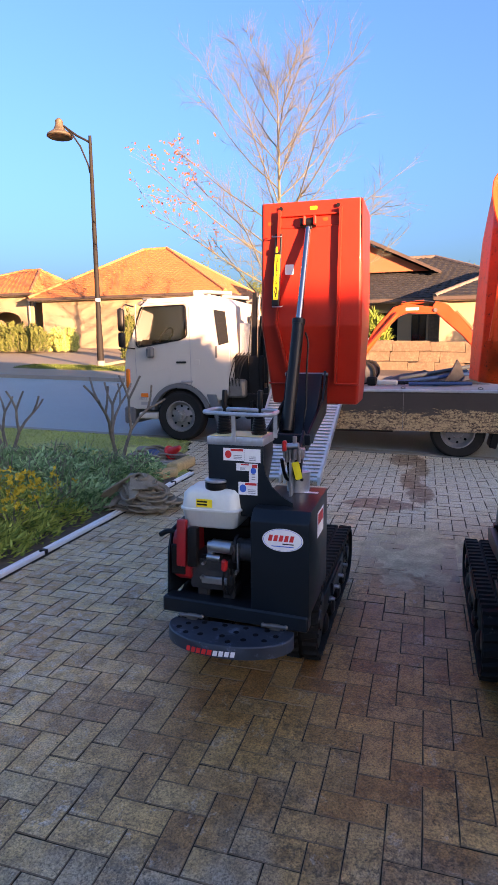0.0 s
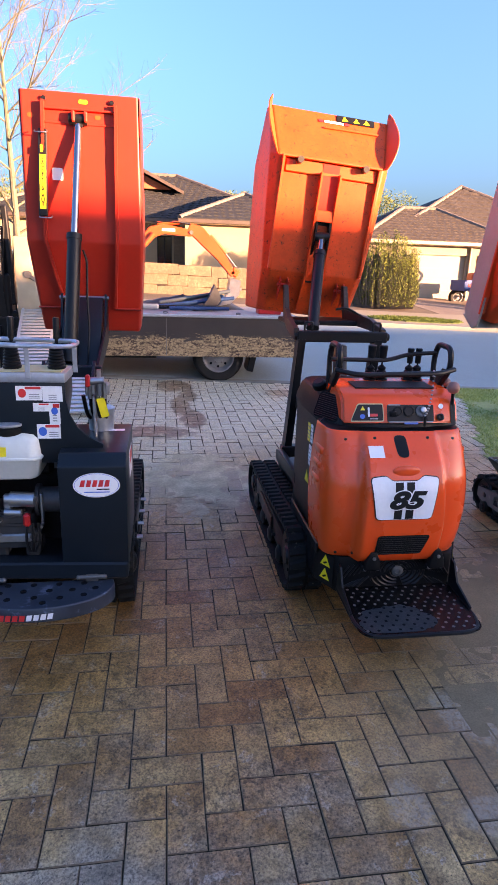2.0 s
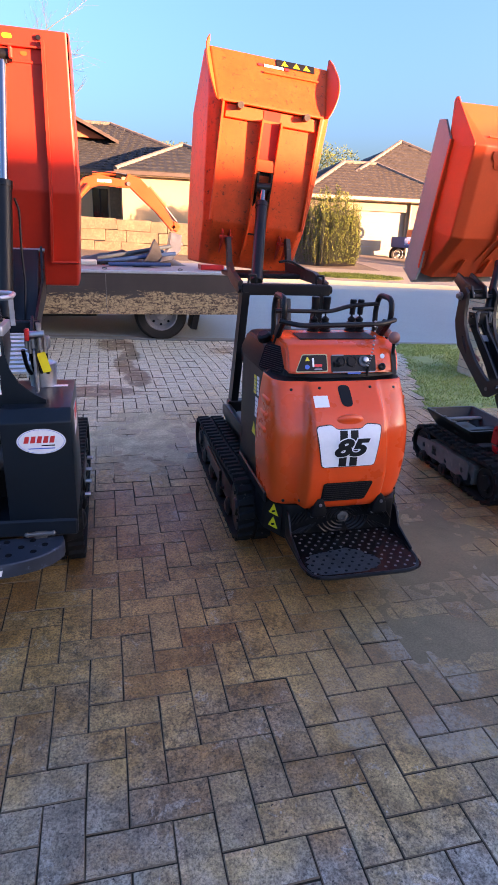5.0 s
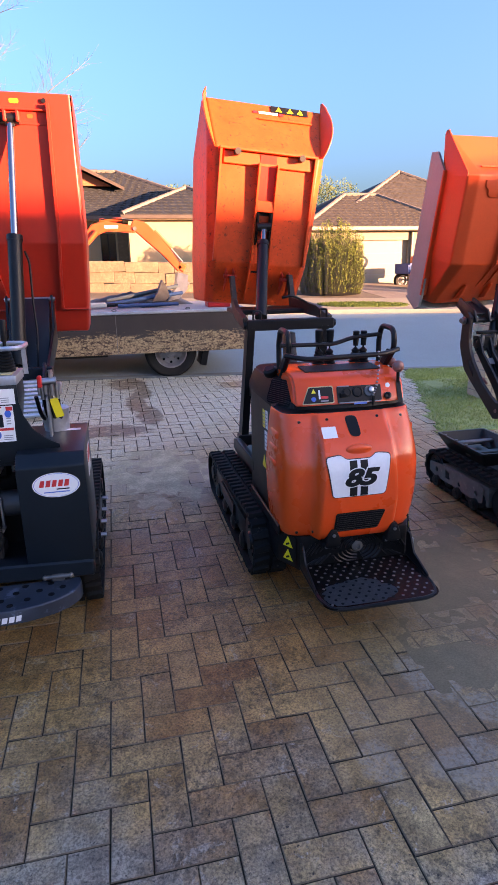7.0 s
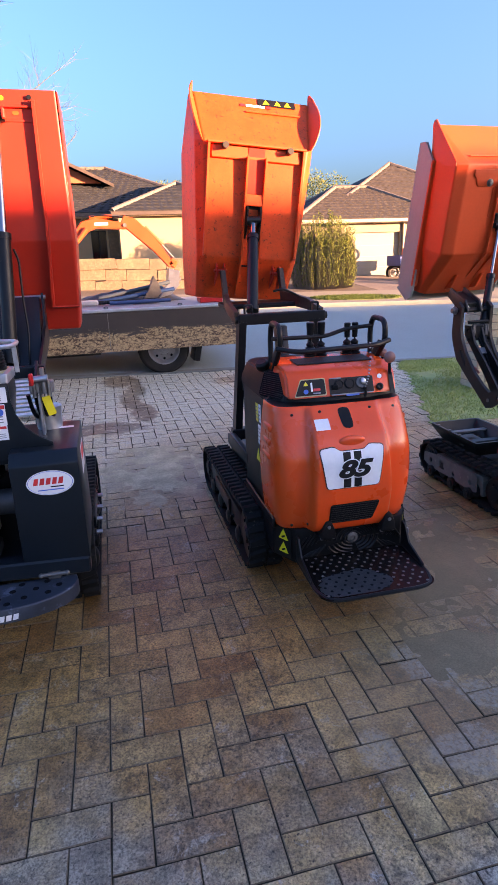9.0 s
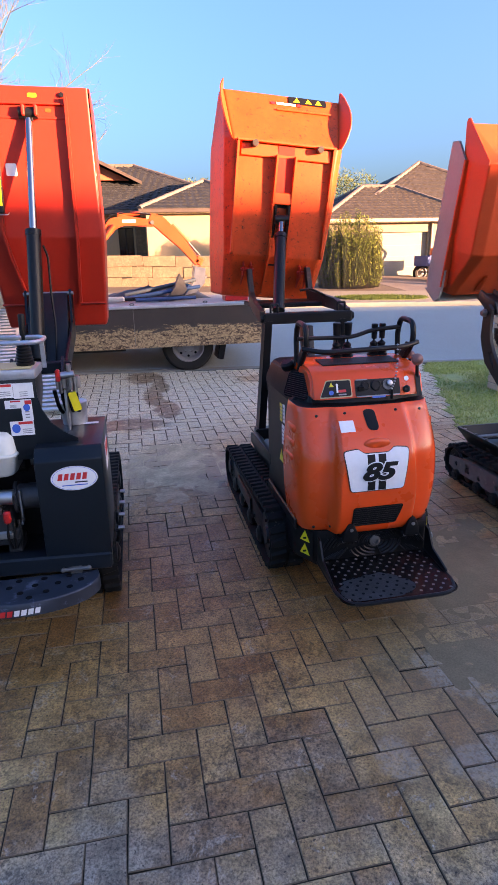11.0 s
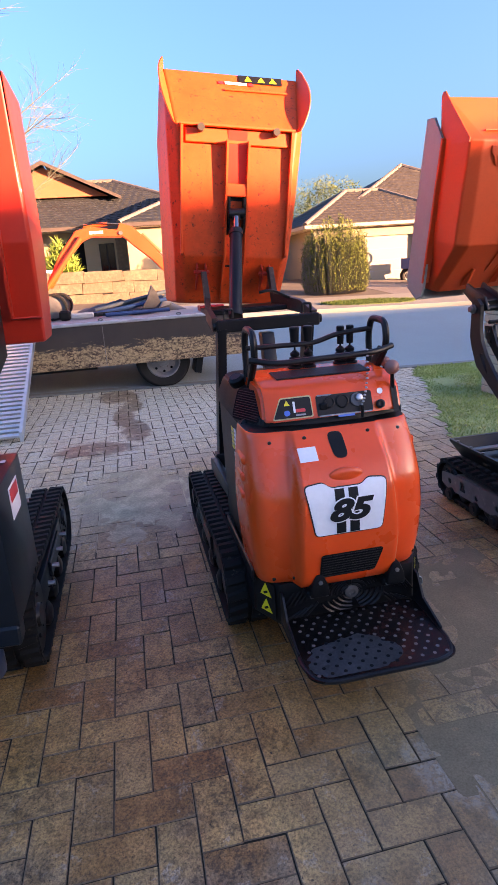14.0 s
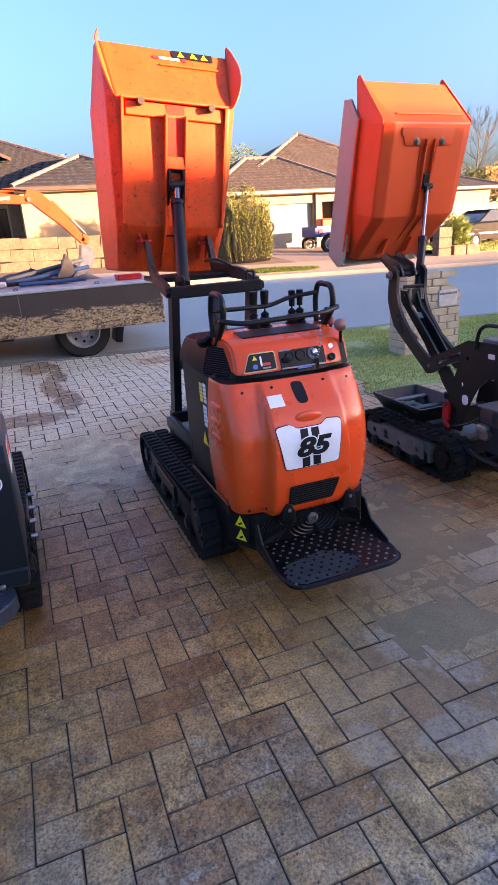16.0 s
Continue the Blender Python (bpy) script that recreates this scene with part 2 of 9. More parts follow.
# black plate colour with large dark red blotches
M["step"] = mat("red_blotched_black_step_plate", (0.007, 0.0065, 0.0065), 0.24, spec=0.22, var=0.3, scale=1.1, bump=0.06, wear=(0.030, 0.010, 0.008), wear_at=0.60)
M["grip_strip"] = mat("dusty_non_slip_strip", (0.022, 0.019, 0.019), 0.55, spec=0.2, var=0.3, scale=9, grain=0.3, gscale=160, bump=0.3, wear=(0.10, 0.085, 0.08), wear_at=0.68)
M["step_dry"] = mat("dry_blue_grey_film", (0.075, 0.085, 0.095), 0.6, spec=0.2, var=0.25, scale=14, grain=0.35, gscale=120, bump=0.1, wear=(0.045, 0.05, 0.056), wear_at=0.60)
M["steel_dull"] = mat("dull_worn_steel", (0.16, 0.15, 0.14), 0.45, 0.5, var=0.2, scale=10, bump=0.05)
M["knob"] = mat("faded_brown_knob", (0.30, 0.12, 0.09), 0.45, var=0.15, scale=8, bump=0.03)

M["footplate"] = mat("scuffed_blue_black_plate", (0.020, 0.030, 0.046), 0.42, var=0.35, scale=5, bump=0.08, wear=(0.09, 0.12, 0.17), wear_at=0.60)
M["cream_rubber"] = mat("cream_rubber", (0.55, 0.45, 0.22), 0.6, var=0.1)
M["cream_tank"] = mat("off_white_plastic", (0.60, 0.65, 0.62), 0.35, var=0.04, scale=3, bump=0.01)
M["engine_grey"] = mat("dark_cast_alloy", (0.05, 0.05, 0.052), 0.5, 0.4, var=0.3, scale=14, bump=0.2)
M["grey_frame"] = mat("dusty_grey_steel", (0.15, 0.15, 0.13), 0.6, 0.2, var=0.3, scale=8, bump=0.1, wear=(0.25, 0.22, 0.19), wear_at=0.6)
M["worn_black"] = mat("scuffed_black_steel", (0.013, 0.013, 0.0125), 0.38, spec=0.28, var=0.3, scale=7, grain=0.2, bump=0.08, wear=(0.12, 0.115, 0.10), wear_at=0.68)
M["worn_brown"] = mat("worn_brown_steel", (0.045, 0.030, 0.024), 0.5, 0.2, spec=0.3, var=0.3, scale=7, bump=0.1, wear=(0.12, 0.085, 0.06), wear_at=0.6)
M["faded_red"] = mat("faded_red_sleeve", (0.34, 0.10, 0.075), 0.6, var=0.15, bump=0.05)
M["liner"] = mat("pale_grey_board", (0.30, 0.31, 0.265), 0.6, var=0.08, scale=4, bump=0.05)

def glass(name, tint, alpha):
    """Thin clear glazing."""
    m, n, l, p = nodes_of(name)
    p.inputs["Base Color"].default_value = (*tint, 1)
    p.inputs["Roughness"].default_value, p.inputs["Alpha"].default_value = 0.03, alpha
    p.inputs["Specular IOR Level"].default_value = 0.6
    return m


def peel(name, top, low, rust, z0, z1, scale=7.0):
    """Paint that peels in flakes towards the lower edge, with rust in the cracks."""
    m, n, l, p = nodes_of(name)
    tc = n.new("ShaderNodeTexCoord")
    sx = n.new("ShaderNodeSeparateXYZ")
    l.new(tc.outputs["Object"], sx.inputs["Vector"])
    mr = n.new("ShaderNodeMapRange")
    mr.inputs["From Min"].default_value, mr.inputs["From Max"].default_value = z0, z1
    mr.inputs["To Min"].default_value, mr.inputs["To Max"].default_value = 0.55, -0.45
    l.new(sx.outputs["Z"], mr.inputs["Value"])
    big = noise_node(n, l, scale, 9, 0.72, dist=0.5)
    fine = noise_node(n, l, scale * 5, 6, 0.7)
    for tex in (big, fine):
        mp = n.new("ShaderNodeMapping")
        mp.inputs["Scale"].default_value = (0.30, 1.0, 1.15)
        l.new(tc.outputs["Object"], mp.inputs["Vector"])
        l.new(mp.outputs["Vector"], tex.inputs["Vector"])
    ad = n.new("ShaderNodeMath")
    ad.operation = "ADD"
    l.new(big.outputs["Fac"], ad.inputs[0])
    l.new(mr.outputs["Result"], ad.inputs[1])
    k = ramp_node(n, l, ad.outputs["Value"], [(0.56, (0, 0, 0)), (0.60, (1, 1, 1))])
    vo = n.new("ShaderNodeTexVoronoi")
    vo.feature = "DISTANCE_TO_EDGE"
    vo.inputs["Scale"].default_value = scale * 3.2
    wob = n.new("ShaderNodeVectorMath")
    wob.operation = "MULTIPLY_ADD"
    l.new(fine.outputs["Color"], wob.inputs[0])
    wob.inputs[1].default_value = (0.12, 0.12, 0.12)
    l.new(tc.outputs["Object"], wob.inputs[2])
    l.new(wob.outputs["Vector"], vo.inputs["Vector"])
    crack = n.new("ShaderNodeMath")
    crack.operation = "MULTIPLY_ADD"
    l.new(vo.outputs["Distance"], crack.inputs[0])
    crack.inputs[1].default_value = 0.9
    l.new(fine.outputs["Fac"], crack.inputs[2])
    r1 = ramp_node(n, l, crack.outputs["Value"], [(0.50, rust), (0.58, shade(low, 0.55)), (0.70, low)])
    slow = noise_node(n, l, 2.0, 4)
    r2 = ramp_node(n, l, slow.outputs["Fac"], [(0.3, shade(top, 0.8)), (0.7, shade(top, 1.2))])
    l.new(mix_node(n, l, k.outputs["Color"], r2.outputs["Color"], r1.outputs["Color"]), p.inputs["Base Color"])
    p.inputs["Roughness"].default_value = 0.65
    bp = n.new("ShaderNodeBump")
    bp.inputs["Strength"].default_value, bp.inputs["Distance"].default_value = 0.5, 0.006
    l.new(k.outputs["Color"], bp.inputs["Height"])
    l.new(bp.outputs["Normal"], p.inputs["Normal"])
    return m


M["glass"] = glass("clear_glass", (0.030, 0.040, 0.034), 0.16)
M["glass_dark"] = glass("dark_glass", (0.02, 0.022, 0.025), 0.92)
M["amber"] = mat("amber_lens", (0.75, 0.16, 0.01), 0.2, var=0.05, bump=0.0, coat=0.5)
M["rim"] = mat("grey_wheel_steel", (0.20, 0.20, 0.195), 0.45, 0.3, var=0.2, scale=8, bump=0.05)
M["rim_rear"] = mat("pale_wheel_steel", (0.26, 0.26, 0.27), 0.45, 0.4, var=0.2, scale=8, bump=0.05)
M["deck"] = mat("worn_deck", (0.36, 0.31, 0.29), 0.75, var=0.12, scale=2, grain=0.2, gscale=30, bump=0.2)
M["peel_skirt"] = peel("peeling_skirt_paint", (0.035, 0.026, 0.022), (0.40, 0.28, 0.15), (0.045, 0.020, 0.010), 0.36, 0.98)
M["peel_white"] = peel("rust_streaked_white", (0.40, 0.32, 0.21), (0.50, 0.30, 0.12), (0.10, 0.05, 0.03), 0.35, 1.25, 4.0)
M["stop_rubber"] = mat("worn_rubber_stop", (0.03, 0.022, 0.017), 0.75, var=0.25, scale=14, bump=0.1)
M["red_orange_dull"] = mat("faded_orange_paint", (0.56, 0.062, 0.014), 0.4, var=0.1, scale=3, bump=0.03)
M["pipe_blue"] = mat("blue_plastic", (0.012, 0.045, 0.13), 0.5, var=0.1, bump=0.02)
M["pipe_pale"] = mat("pale_blue_plastic", (0.055, 0.075, 0.09), 0.5, var=0.1, bump=0.02)
M["tarp"] = mat("black_tarpaulin", (0.02, 0.022, 0.026), 0.5, var=0.2, scale=6, bump=0.1)

M["soffit"] = mat("soffit_board", (0.6, 0.55, 0.46), 0.8, var=0.04, bump=0.02)
M["dark_tiles"] = mat("dark_brown_roof_tiles", (0.042, 0.044, 0.046), 0.8, spec=0.15, var=0.25, scale=3, grain=0.25, gscale=12, bump=0.2)
M["brown_tiles"] = mat("brown_roof_tiles", (0.070, 0.060, 0.052), 0.8, spec=0.15, var=0.2, scale=3, grain=0.25, gscale=12, bump=0.2)
M["tile_caps"] = mat("pale_ridge_caps", (0.14, 0.112, 0.09), 0.7, var=0.2, scale=5, bump=0.1)
M["terra_caps"] = mat("terracotta_caps", (0.55, 0.19, 0.06), 0.7, var=0.2, scale=5, bump=0.1)
M["brown_fascia"] = mat("brown_gutter", (0.07, 0.05, 0.04), 0.5, var=0.1, bump=0.02)
M["pale_door"] = mat("pale_panel_door", (0.28, 0.245, 0.18), 0.6, var=0.03, scale=1, bump=0.03)
M["dark_wall"] = mat("brown_recess_wall", (0.20, 0.13, 0.08), 0.8, var=0.1)
# orange of the low sun on the gable is put into its colour
M["sun_orange_wall"] = mat("sun_orange_gable_render", (0.36, 0.105, 0.045), 0.85, var=0.08, scale=1, bump=0.1)
# tree shade on the garden wall is put into this darkened, patchy colour
M["limestone"] = mat("shaded_limestone_blocks", (0.175, 0.125, 0.078), 0.9, var=0.35, scale=3, grain=0.45, gscale=14, bump=0.9, wear=(0.11, 0.08, 0.05), wear_at=0.52)
M["cream_brick"] = mat("cream_bricks", (0.50, 0.42, 0.28), 0.85, var=0.15, scale=6, grain=0.2, gscale=50, bump=0.3)
M["mortar"] = mat("grey_mortar", (0.25, 0.22, 0.18), 0.9, var=0.1, bump=0.2)
M["lamp_steel"] = mat("dark_bronze_steel", (0.016, 0.015, 0.014), 0.7, spec=0.15, var=0.2, bump=0.05)
M["brass"] = mat("weathered_brass", (0.10, 0.082, 0.055), 0.6, 0.3, var=0.2, scale=6, bump=0.05)
M["fence"] = mat("cream_fence_sheet", (0.50, 0.45, 0.36), 0.6, var=0.06, bump=0.03)
M["car_green"] = mat("dark_green_car_paint", (0.008, 0.011, 0.010), 0.6, var=0.05, bump=0.0, coat=0.0, spec=0.06)
M["car_blue"] = mat("pale_blue_car_paint", (0.22, 0.36, 0.50), 0.45, var=0.05, bump=0.0, coat=0.0)
M["trailer_blue"] = mat("blue_trailer_paint", (0.022, 0.060, 0.20), 0.6, var=0.1, scale=5, bump=0.03)


M["brown_drive"] = mat("brown_paved_drive", (0.20, 0.155, 0.12), 0.8, var=0.2, scale=1.2, grain=0.3, gscale=12, bump=0.3)
M["pvc"] = mat("white_plastic_rail", (0.74, 0.76, 0.78), 0.4, var=0.06, scale=4, bump=0.02, wear=(0.45, 0.42, 0.38), wear_at=0.66)
M["sling"] = mat("olive_webbing", (0.26, 0.215, 0.150), 0.9, var=0.3, scale=7, grain=0.3, gscale=150, bump=0.3)
M["sling_grey"] = mat("grey_webbing", (0.27, 0.245, 0.21), 0.9, var=0.3, scale=7, grain=0.3, gscale=150, bump=0.3)
M["sandstone"] = mat("yellow_sandstone", (0.50, 0.36, 0.17), 0.9, var=0.2, scale=9, grain=0.3, gscale=40, bump=0.4)
M["grey_bark"] = mat("grey_green_bark", (0.17, 0.145, 0.115), 0.8, var=0.3, scale=14, grain=0.3, gscale=80, bump=0.3)


def leafy(name, a, b, rough=0.55):
    """Leaves whose colour differs from one to the next."""
    m, n, l, p = nodes_of(name)
    g = n.new("ShaderNodeNewGeometry")
    r = ramp_node(n, l, g.outputs["Random Per Island"], [(0.0, a), (1.0, b)])
    big = noise_node(n, l, 1.7, 3, 0.6)
    k = ramp_node(n, l, big.outputs["Fac"], [(0.3, (0.72,) * 3), (0.7, (1.0,) * 3)])
    l.new(mix_node(n, l, 1.0, r.outputs["Color"], k.outputs["Color"], "MULTIPLY"), p.inputs["Base Color"])
    p.inputs["Roughness"].default_value = rough
    p.inputs["Specular IOR Level"].default_value = 0.12
    return m


M["leaf_green"] = leafy("grey_green_leaves", (0.07, 0.17, 0.06), (0.34, 0.54, 0.26))
M["leaf_yellow"] = leafy("yellow_green_leaves", (0.09, 0.18, 0.04), (0.52, 0.60, 0.13))
M["flower"] = leafy("yellow_flowers", (0.58, 0.40, 0.03), (0.70, 0.52, 0.06))
M["grass"] = leafy("lawn_blades", (0.24, 0.33, 0.075), (0.52, 0.56, 0.18), 0.6)
M["verge_blade"] = leafy("dark_verge_blades", (0.06, 0.10, 0.02), (0.15, 0.20, 0.05), 0.7)
M["verge_soil"] = mat("dark_verge_ground", (0.09, 0.12, 0.035), 0.95, var=0.3, scale=1.1, grain=0.4, gscale=60, bump=0.5)
M["rosemary"] = leafy("rosemary_leaves", (0.05, 0.075, 0.018), (0.19, 0.21, 0.04), 0.7)
M["shrub_green"] = leafy("bright_shrub_leaves", (0.10, 0.17, 0.03), (0.24, 0.30, 0.06))
M["far_green"] = leafy("distant_tree_leaves", (0.05, 0.075, 0.018), (0.15, 0.17, 0.05), 0.7)
M["red_leaf"] = leafy("withered_red_leaves", (0.22, 0.06, 0.03), (0.40, 0.15, 0.07), 0.7)
M["lawn"] = mat("lawn_ground", (0.36, 0.41, 0.14), 0.95, var=0.3, scale=1.1, grain=0.4, gscale=60, bump=0.5, wear=(0.20, 0.18, 0.09), wear_at=0.60)
M["dark_red"] = mat("dark_red_cover", (0.30, 0.010, 0.014), 0.35, var=0.15, scale=6, bump=0.05)
M["orange_scuffed"] = mat("scuffed_orange_paint", (0.64, 0.068, 0.013), 0.52, spec=0.3, var=0.16, scale=11, grain=0.10, bump=0.05, wear=(0.09, 0.020, 0.009), wear_at=0.60)
# ---- ground ----
def fall(x, y):
    """Height of the ground: the drive is level, the street climbs away from it and to the left."""
    u = min(max((y - 6.9) / 1.9, 0.0), 1.0)
    u = u * u * (3 - 2 * u)
    xx, yy = min(max(x, -45.0), 45.0), min(y, 34.0)
    return u * (-0.026 * xx + 0.0682 * yy - 0.577)


def sheet(name, xs, ys, lift, material, label, category, thick=0.0, inside=None):
    """A sheet that follows the ground, lifted above it; with edges if it is thick."""
    bm = B()
    g = [[bm.verts.new((x, y, fall(x, y) + lift)) for x in xs] for y in ys]
    for j in range(len(ys) - 1):
        for i in range(len(xs) - 1):
            if inside is None or inside((xs[i] + xs[i + 1]) / 2, (ys[j] + ys[j + 1]) / 2):
                bm.faces.new((g[j][i], g[j][i + 1], g[j + 1][i + 1], g[j + 1][i]))
    bmesh.ops.delete(bm, geom=[v for v in bm.verts if not v.link_faces], context="VERTS")
    if thick > 0:
        r = bmesh.ops.extrude_face_region(bm, geom=list(bm.faces))
        bmesh.ops.translate(bm, vec=(0, 0, -thick), verts=[v for v in r["geom"] if isinstance(v, bmesh.types.BMVert)])
    return structure(part(name, bm, material), label, category)


def steps(a, b, d):
    n = max(1, round((b - a) / d))
    return [a + (b - a) * i / n for i in range(n + 1)]


def on_drive(x, y):
    """The paved area: straight edge at the garden bed, flared towards the street."""
    left = -2.45 if y < 6.6 else -2.45 - (y - 6.6) * 0.42
    right = 4.6 if y < 4.8 else 2.9 + (y - 4.85) * 0.43
    return left < x < right


FARX = [-900, -300, -120] + steps(-60, 60, 6) + [120, 300, 900]
sheet("ground", FARX, [-300, -100, -40, -20, -10] + steps(-4, 6, 5) + steps(6.9, 8.8, 0.3) + steps(10, 40, 5) + [80, 200, 600, 1500], -0.06, M["ground"], "dry grass and earth reaching the horizon", "ground")
NEAR_X = steps(-60, 60, 3)
sheet("road", NEAR_X, steps(8.75, 15.0, 0.6), 0.0, M["asphalt"], "smooth bluish grey asphalt street", "road", 0.1)
sheet("near_kerb", NEAR_X, [8.62, 8.75], 0.012, M["concrete"], "flush concrete kerb along the drive's foot", "kerb", 0.1)
sheet("far_kerb", NEAR_X, [15.0, 15.16], 0.11, M["concrete"], "pale concrete kerb across the street", "kerb", 0.2)
sheet("footpath", NEAR_X, steps(15.16, 17.7, 0.6), 0.10, M["pink_path"], "warm concrete footpath across the street", "pavement", 0.1)
sheet("garage_drive", steps(8.6, 12.9, 1.0), steps(17.7, 23.0, 1.0), 0.09, M["brown_drive"], "brown paved drive before the double garage", "paving", 0.1)
sheet("house_drive", steps(-18.4, -11.0, 1.2), steps(17.7, 26.0, 1.0), 0.09, M["pink_path"], "sunlit sandy concrete drive", "paving", 0.1)
sheet("garden_soil", steps(-8.6, 8.6, 1.2), steps(17.7, 25.0, 1.2), 0.085, M["soil"], "bare garden earth before the cream house", "soil", 0.1)
sheet("soil_bed", steps(-5.4, -2.56, 0.4), steps(-1.0, 6.3, 0.4), 0.015, M["soil"], "dark soil of the garden bed beside the drive", "soil", 0.1)
# ---- tracked dumpers ----
def track_loop(y0, z0, r0, y1, z1, r1, n=14):
    """Outline of a track belt round a rear and a front wheel, as points and outward normals."""
    pts = []
    for k in range(n + 1):
        a = math.pi / 2 + math.pi * k / n
        pts.append((y0 + r0 * math.cos(a), z0 + r0 * math.sin(a), math.cos(a), math.sin(a)))
    for k in range(1, 14):
        f = k / 14
        pts.append((y0 + (y1 - y0) * f, (z0 - r0) + ((z1 - r1) - (z0 - r0)) * f, 0, -1))
    for k in range(n + 1):
        a = -math.pi / 2 + math.pi * k / n
        pts.append((y1 + r1 * math.cos(a), z1 + r1 * math.sin(a), math.cos(a), math.sin(a)))
    for k in range(1, 14):
        f = k / 14
        sag = 0.010 * math.sin(math.pi * f)
        pts.append((y1 + (y0 - y1) * f, (z1 + r1) + ((z0 + r0) - (z1 + r1)) * f - sag, 0, 1))
    return pts


def undercarriage(parent, xc, width, y0, z0, r0, y1, z1, r1, lugs=46, frame_mat=None):
    """One rubber track with its lugs, side frame and wheels."""
    loop = track_loop(y0, z0, r0, y1, z1, r1)
    bm = B()
    th = 0.014
    h = width / 2
    rings = [[(xc - h, y, z), (xc + h, y, z), (xc + h, y - ny * th, z - nz * th), (xc - h, y - ny * th, z - nz * th)] for y, z, ny, nz in loop]
    rings.append(rings[0])
    loft(bm, rings, cap=False)
    bmesh.ops.remove_doubles(bm, verts=bm.verts, dist=1e-5)
    tr = part("track", bm, M["rubber"], parent, "ribbed black rubber track")
    # lugs, evenly spaced along the belt
    P = [Vector((y, z)) for y, z, _, _ in loop] + [Vector(loop[0][:2])]
    L = [0.0]
    for a, b in zip(P, P[1:]):
        L.append(L[-1] + (b - a).length)
    for k in range(lugs):
        bm = B()
        s = L[-1] * (k + 0.5) / lugs
        i = next(j for j in range(len(L) - 1) if L[j + 1] >= s)
        f = (s - L[i]) / max(L[i + 1] - L[i], 1e-9)
        c, d = P[i].lerp(P[i + 1], f), (P[i + 1] - P[i]).normalized()
        nrm = Vector((d.y, -d.x))
        if nrm.dot(Vector((loop[i % len(loop)][2], loop[i % len(loop)][3]))) < 0:
            nrm = -nrm
        hl, hh = L[-1] / lugs * 0.27, 0.016
        for side in (-1, 1):
            xa, xb = xc + side * 0.010, xc + side * h * 0.97
            sh = d * (hl * 0.55 * (1 if side > 0 else -1))
            ring = []
            for xx, dd, ll in ((xa, 0.0, hl * 1.25), (xb, 0.0, hl * 0.85)):
                o = c + (sh if xx == xa else -sh * 0.3)
                base0, base1 = o - d * ll * 1.25, o + d * ll * 1.25
                t0, t1 = o - d * ll * 0.8 + nrm * hh, o + d * ll * 0.8 + nrm * hh
                ring.append([(xx, p.x, p.y) for p in (base0, base1, t1, t0)])
            loft(bm, ring)
        part("lug", bm, M["rubber"], tr)
    # side frame and wheels
    sgn = -1 if xc < 0 else 1
    fm = frame_mat or M["black_steel"]
    bm = B()
    zc = (z0 + z1) / 2
    prism(bm, [(y0 + 0.12, zc - 0.07), (y1 - 0.12, zc - 0.07), (y1 - 0.05, zc - 0.02), (y1 - 0.09, zc + 0.05), (y0 + 0.14, zc + 0.06)], "x", xc - h * 0.72, xc + h * 0.72, 0.006)
    box(bm, (xc + sgn * h * 0.80, (y0 + y1) / 2 + 0.05, zc + 0.005), (0.014, (y1 - y0) * 0.36, 0.075), 0.004)
    for f in (0.3, 0.5, 0.68):
        cyl(bm, (xc + sgn * h * 0.6, y0 + (y1 - y0) * f, zc - 0.035), (xc + sgn * h * 0.92, y0 + (y1 - y0) * f, zc - 0.035), 0.010, seg=8)
    part("track_frame", bm, fm, parent)
    for nm, yy, zz, rr in (("sprocket", y0, z0, r0), ("idler", y1, z1, r1)):
        bm = B()
        m = pose(xc, yy, zz, 0, 90, 0)
        lathe(bm, [(0.03, -h * 0.9), (0.045, -h * 0.9), (0.05, -h * 0.75), (rr * 0.6, -h * 0.7), (rr - 0.03, -h * 0.75), (rr - 0.018, -h * 0.6), (rr - 0.018, h * 0.6), (rr - 0.03, h * 0.75), (rr * 0.6, h * 0.7), (0.05, h * 0.75), (0.045, h * 0.9), (0.03, h * 0.9)], m, 20)
        hub = part(nm, bm, M["black_steel"], parent)
        bm = B()
        for k in range(6):
            a = 2 * math.pi * k / 6
            yy2, zz2 = yy + rr * 0.45 * math.cos(a), zz + rr * 0.45 * math.sin(a)
            cyl(bm, (xc - h * 0.82, yy2, zz2), (xc + h * 0.82, yy2, zz2), 0.010, seg=6)
        pieces("wheel_bolt", bm, M["black_steel"], hub)
    n = 4
    for k in range(n):
        yy = y0 + 0.20 + (y1 - y0 - 0.38) * k / (n - 1)
        bm = B()
        zb = z0 - r0 + ((z1 - r1) - (z0 - r0)) * (yy - y0) / (y1 - y0)
        lathe(bm, [(0.012, -h * 0.95), (0.03, -h * 0.95), (0.052, -h * 0.8), (0.052, -h * 0.3), (0.03, -h * 0.2), (0.03, h * 0.2), (0.052, h * 0.3), (0.052, h * 0.8), (0.03, h * 0.95), (0.012, h * 0.95)], pose(xc, yy, zb + 0.014 + 0.053, 0, 90, 0), 14)
        part("roller", bm, M["black_steel"], parent)
    return tr


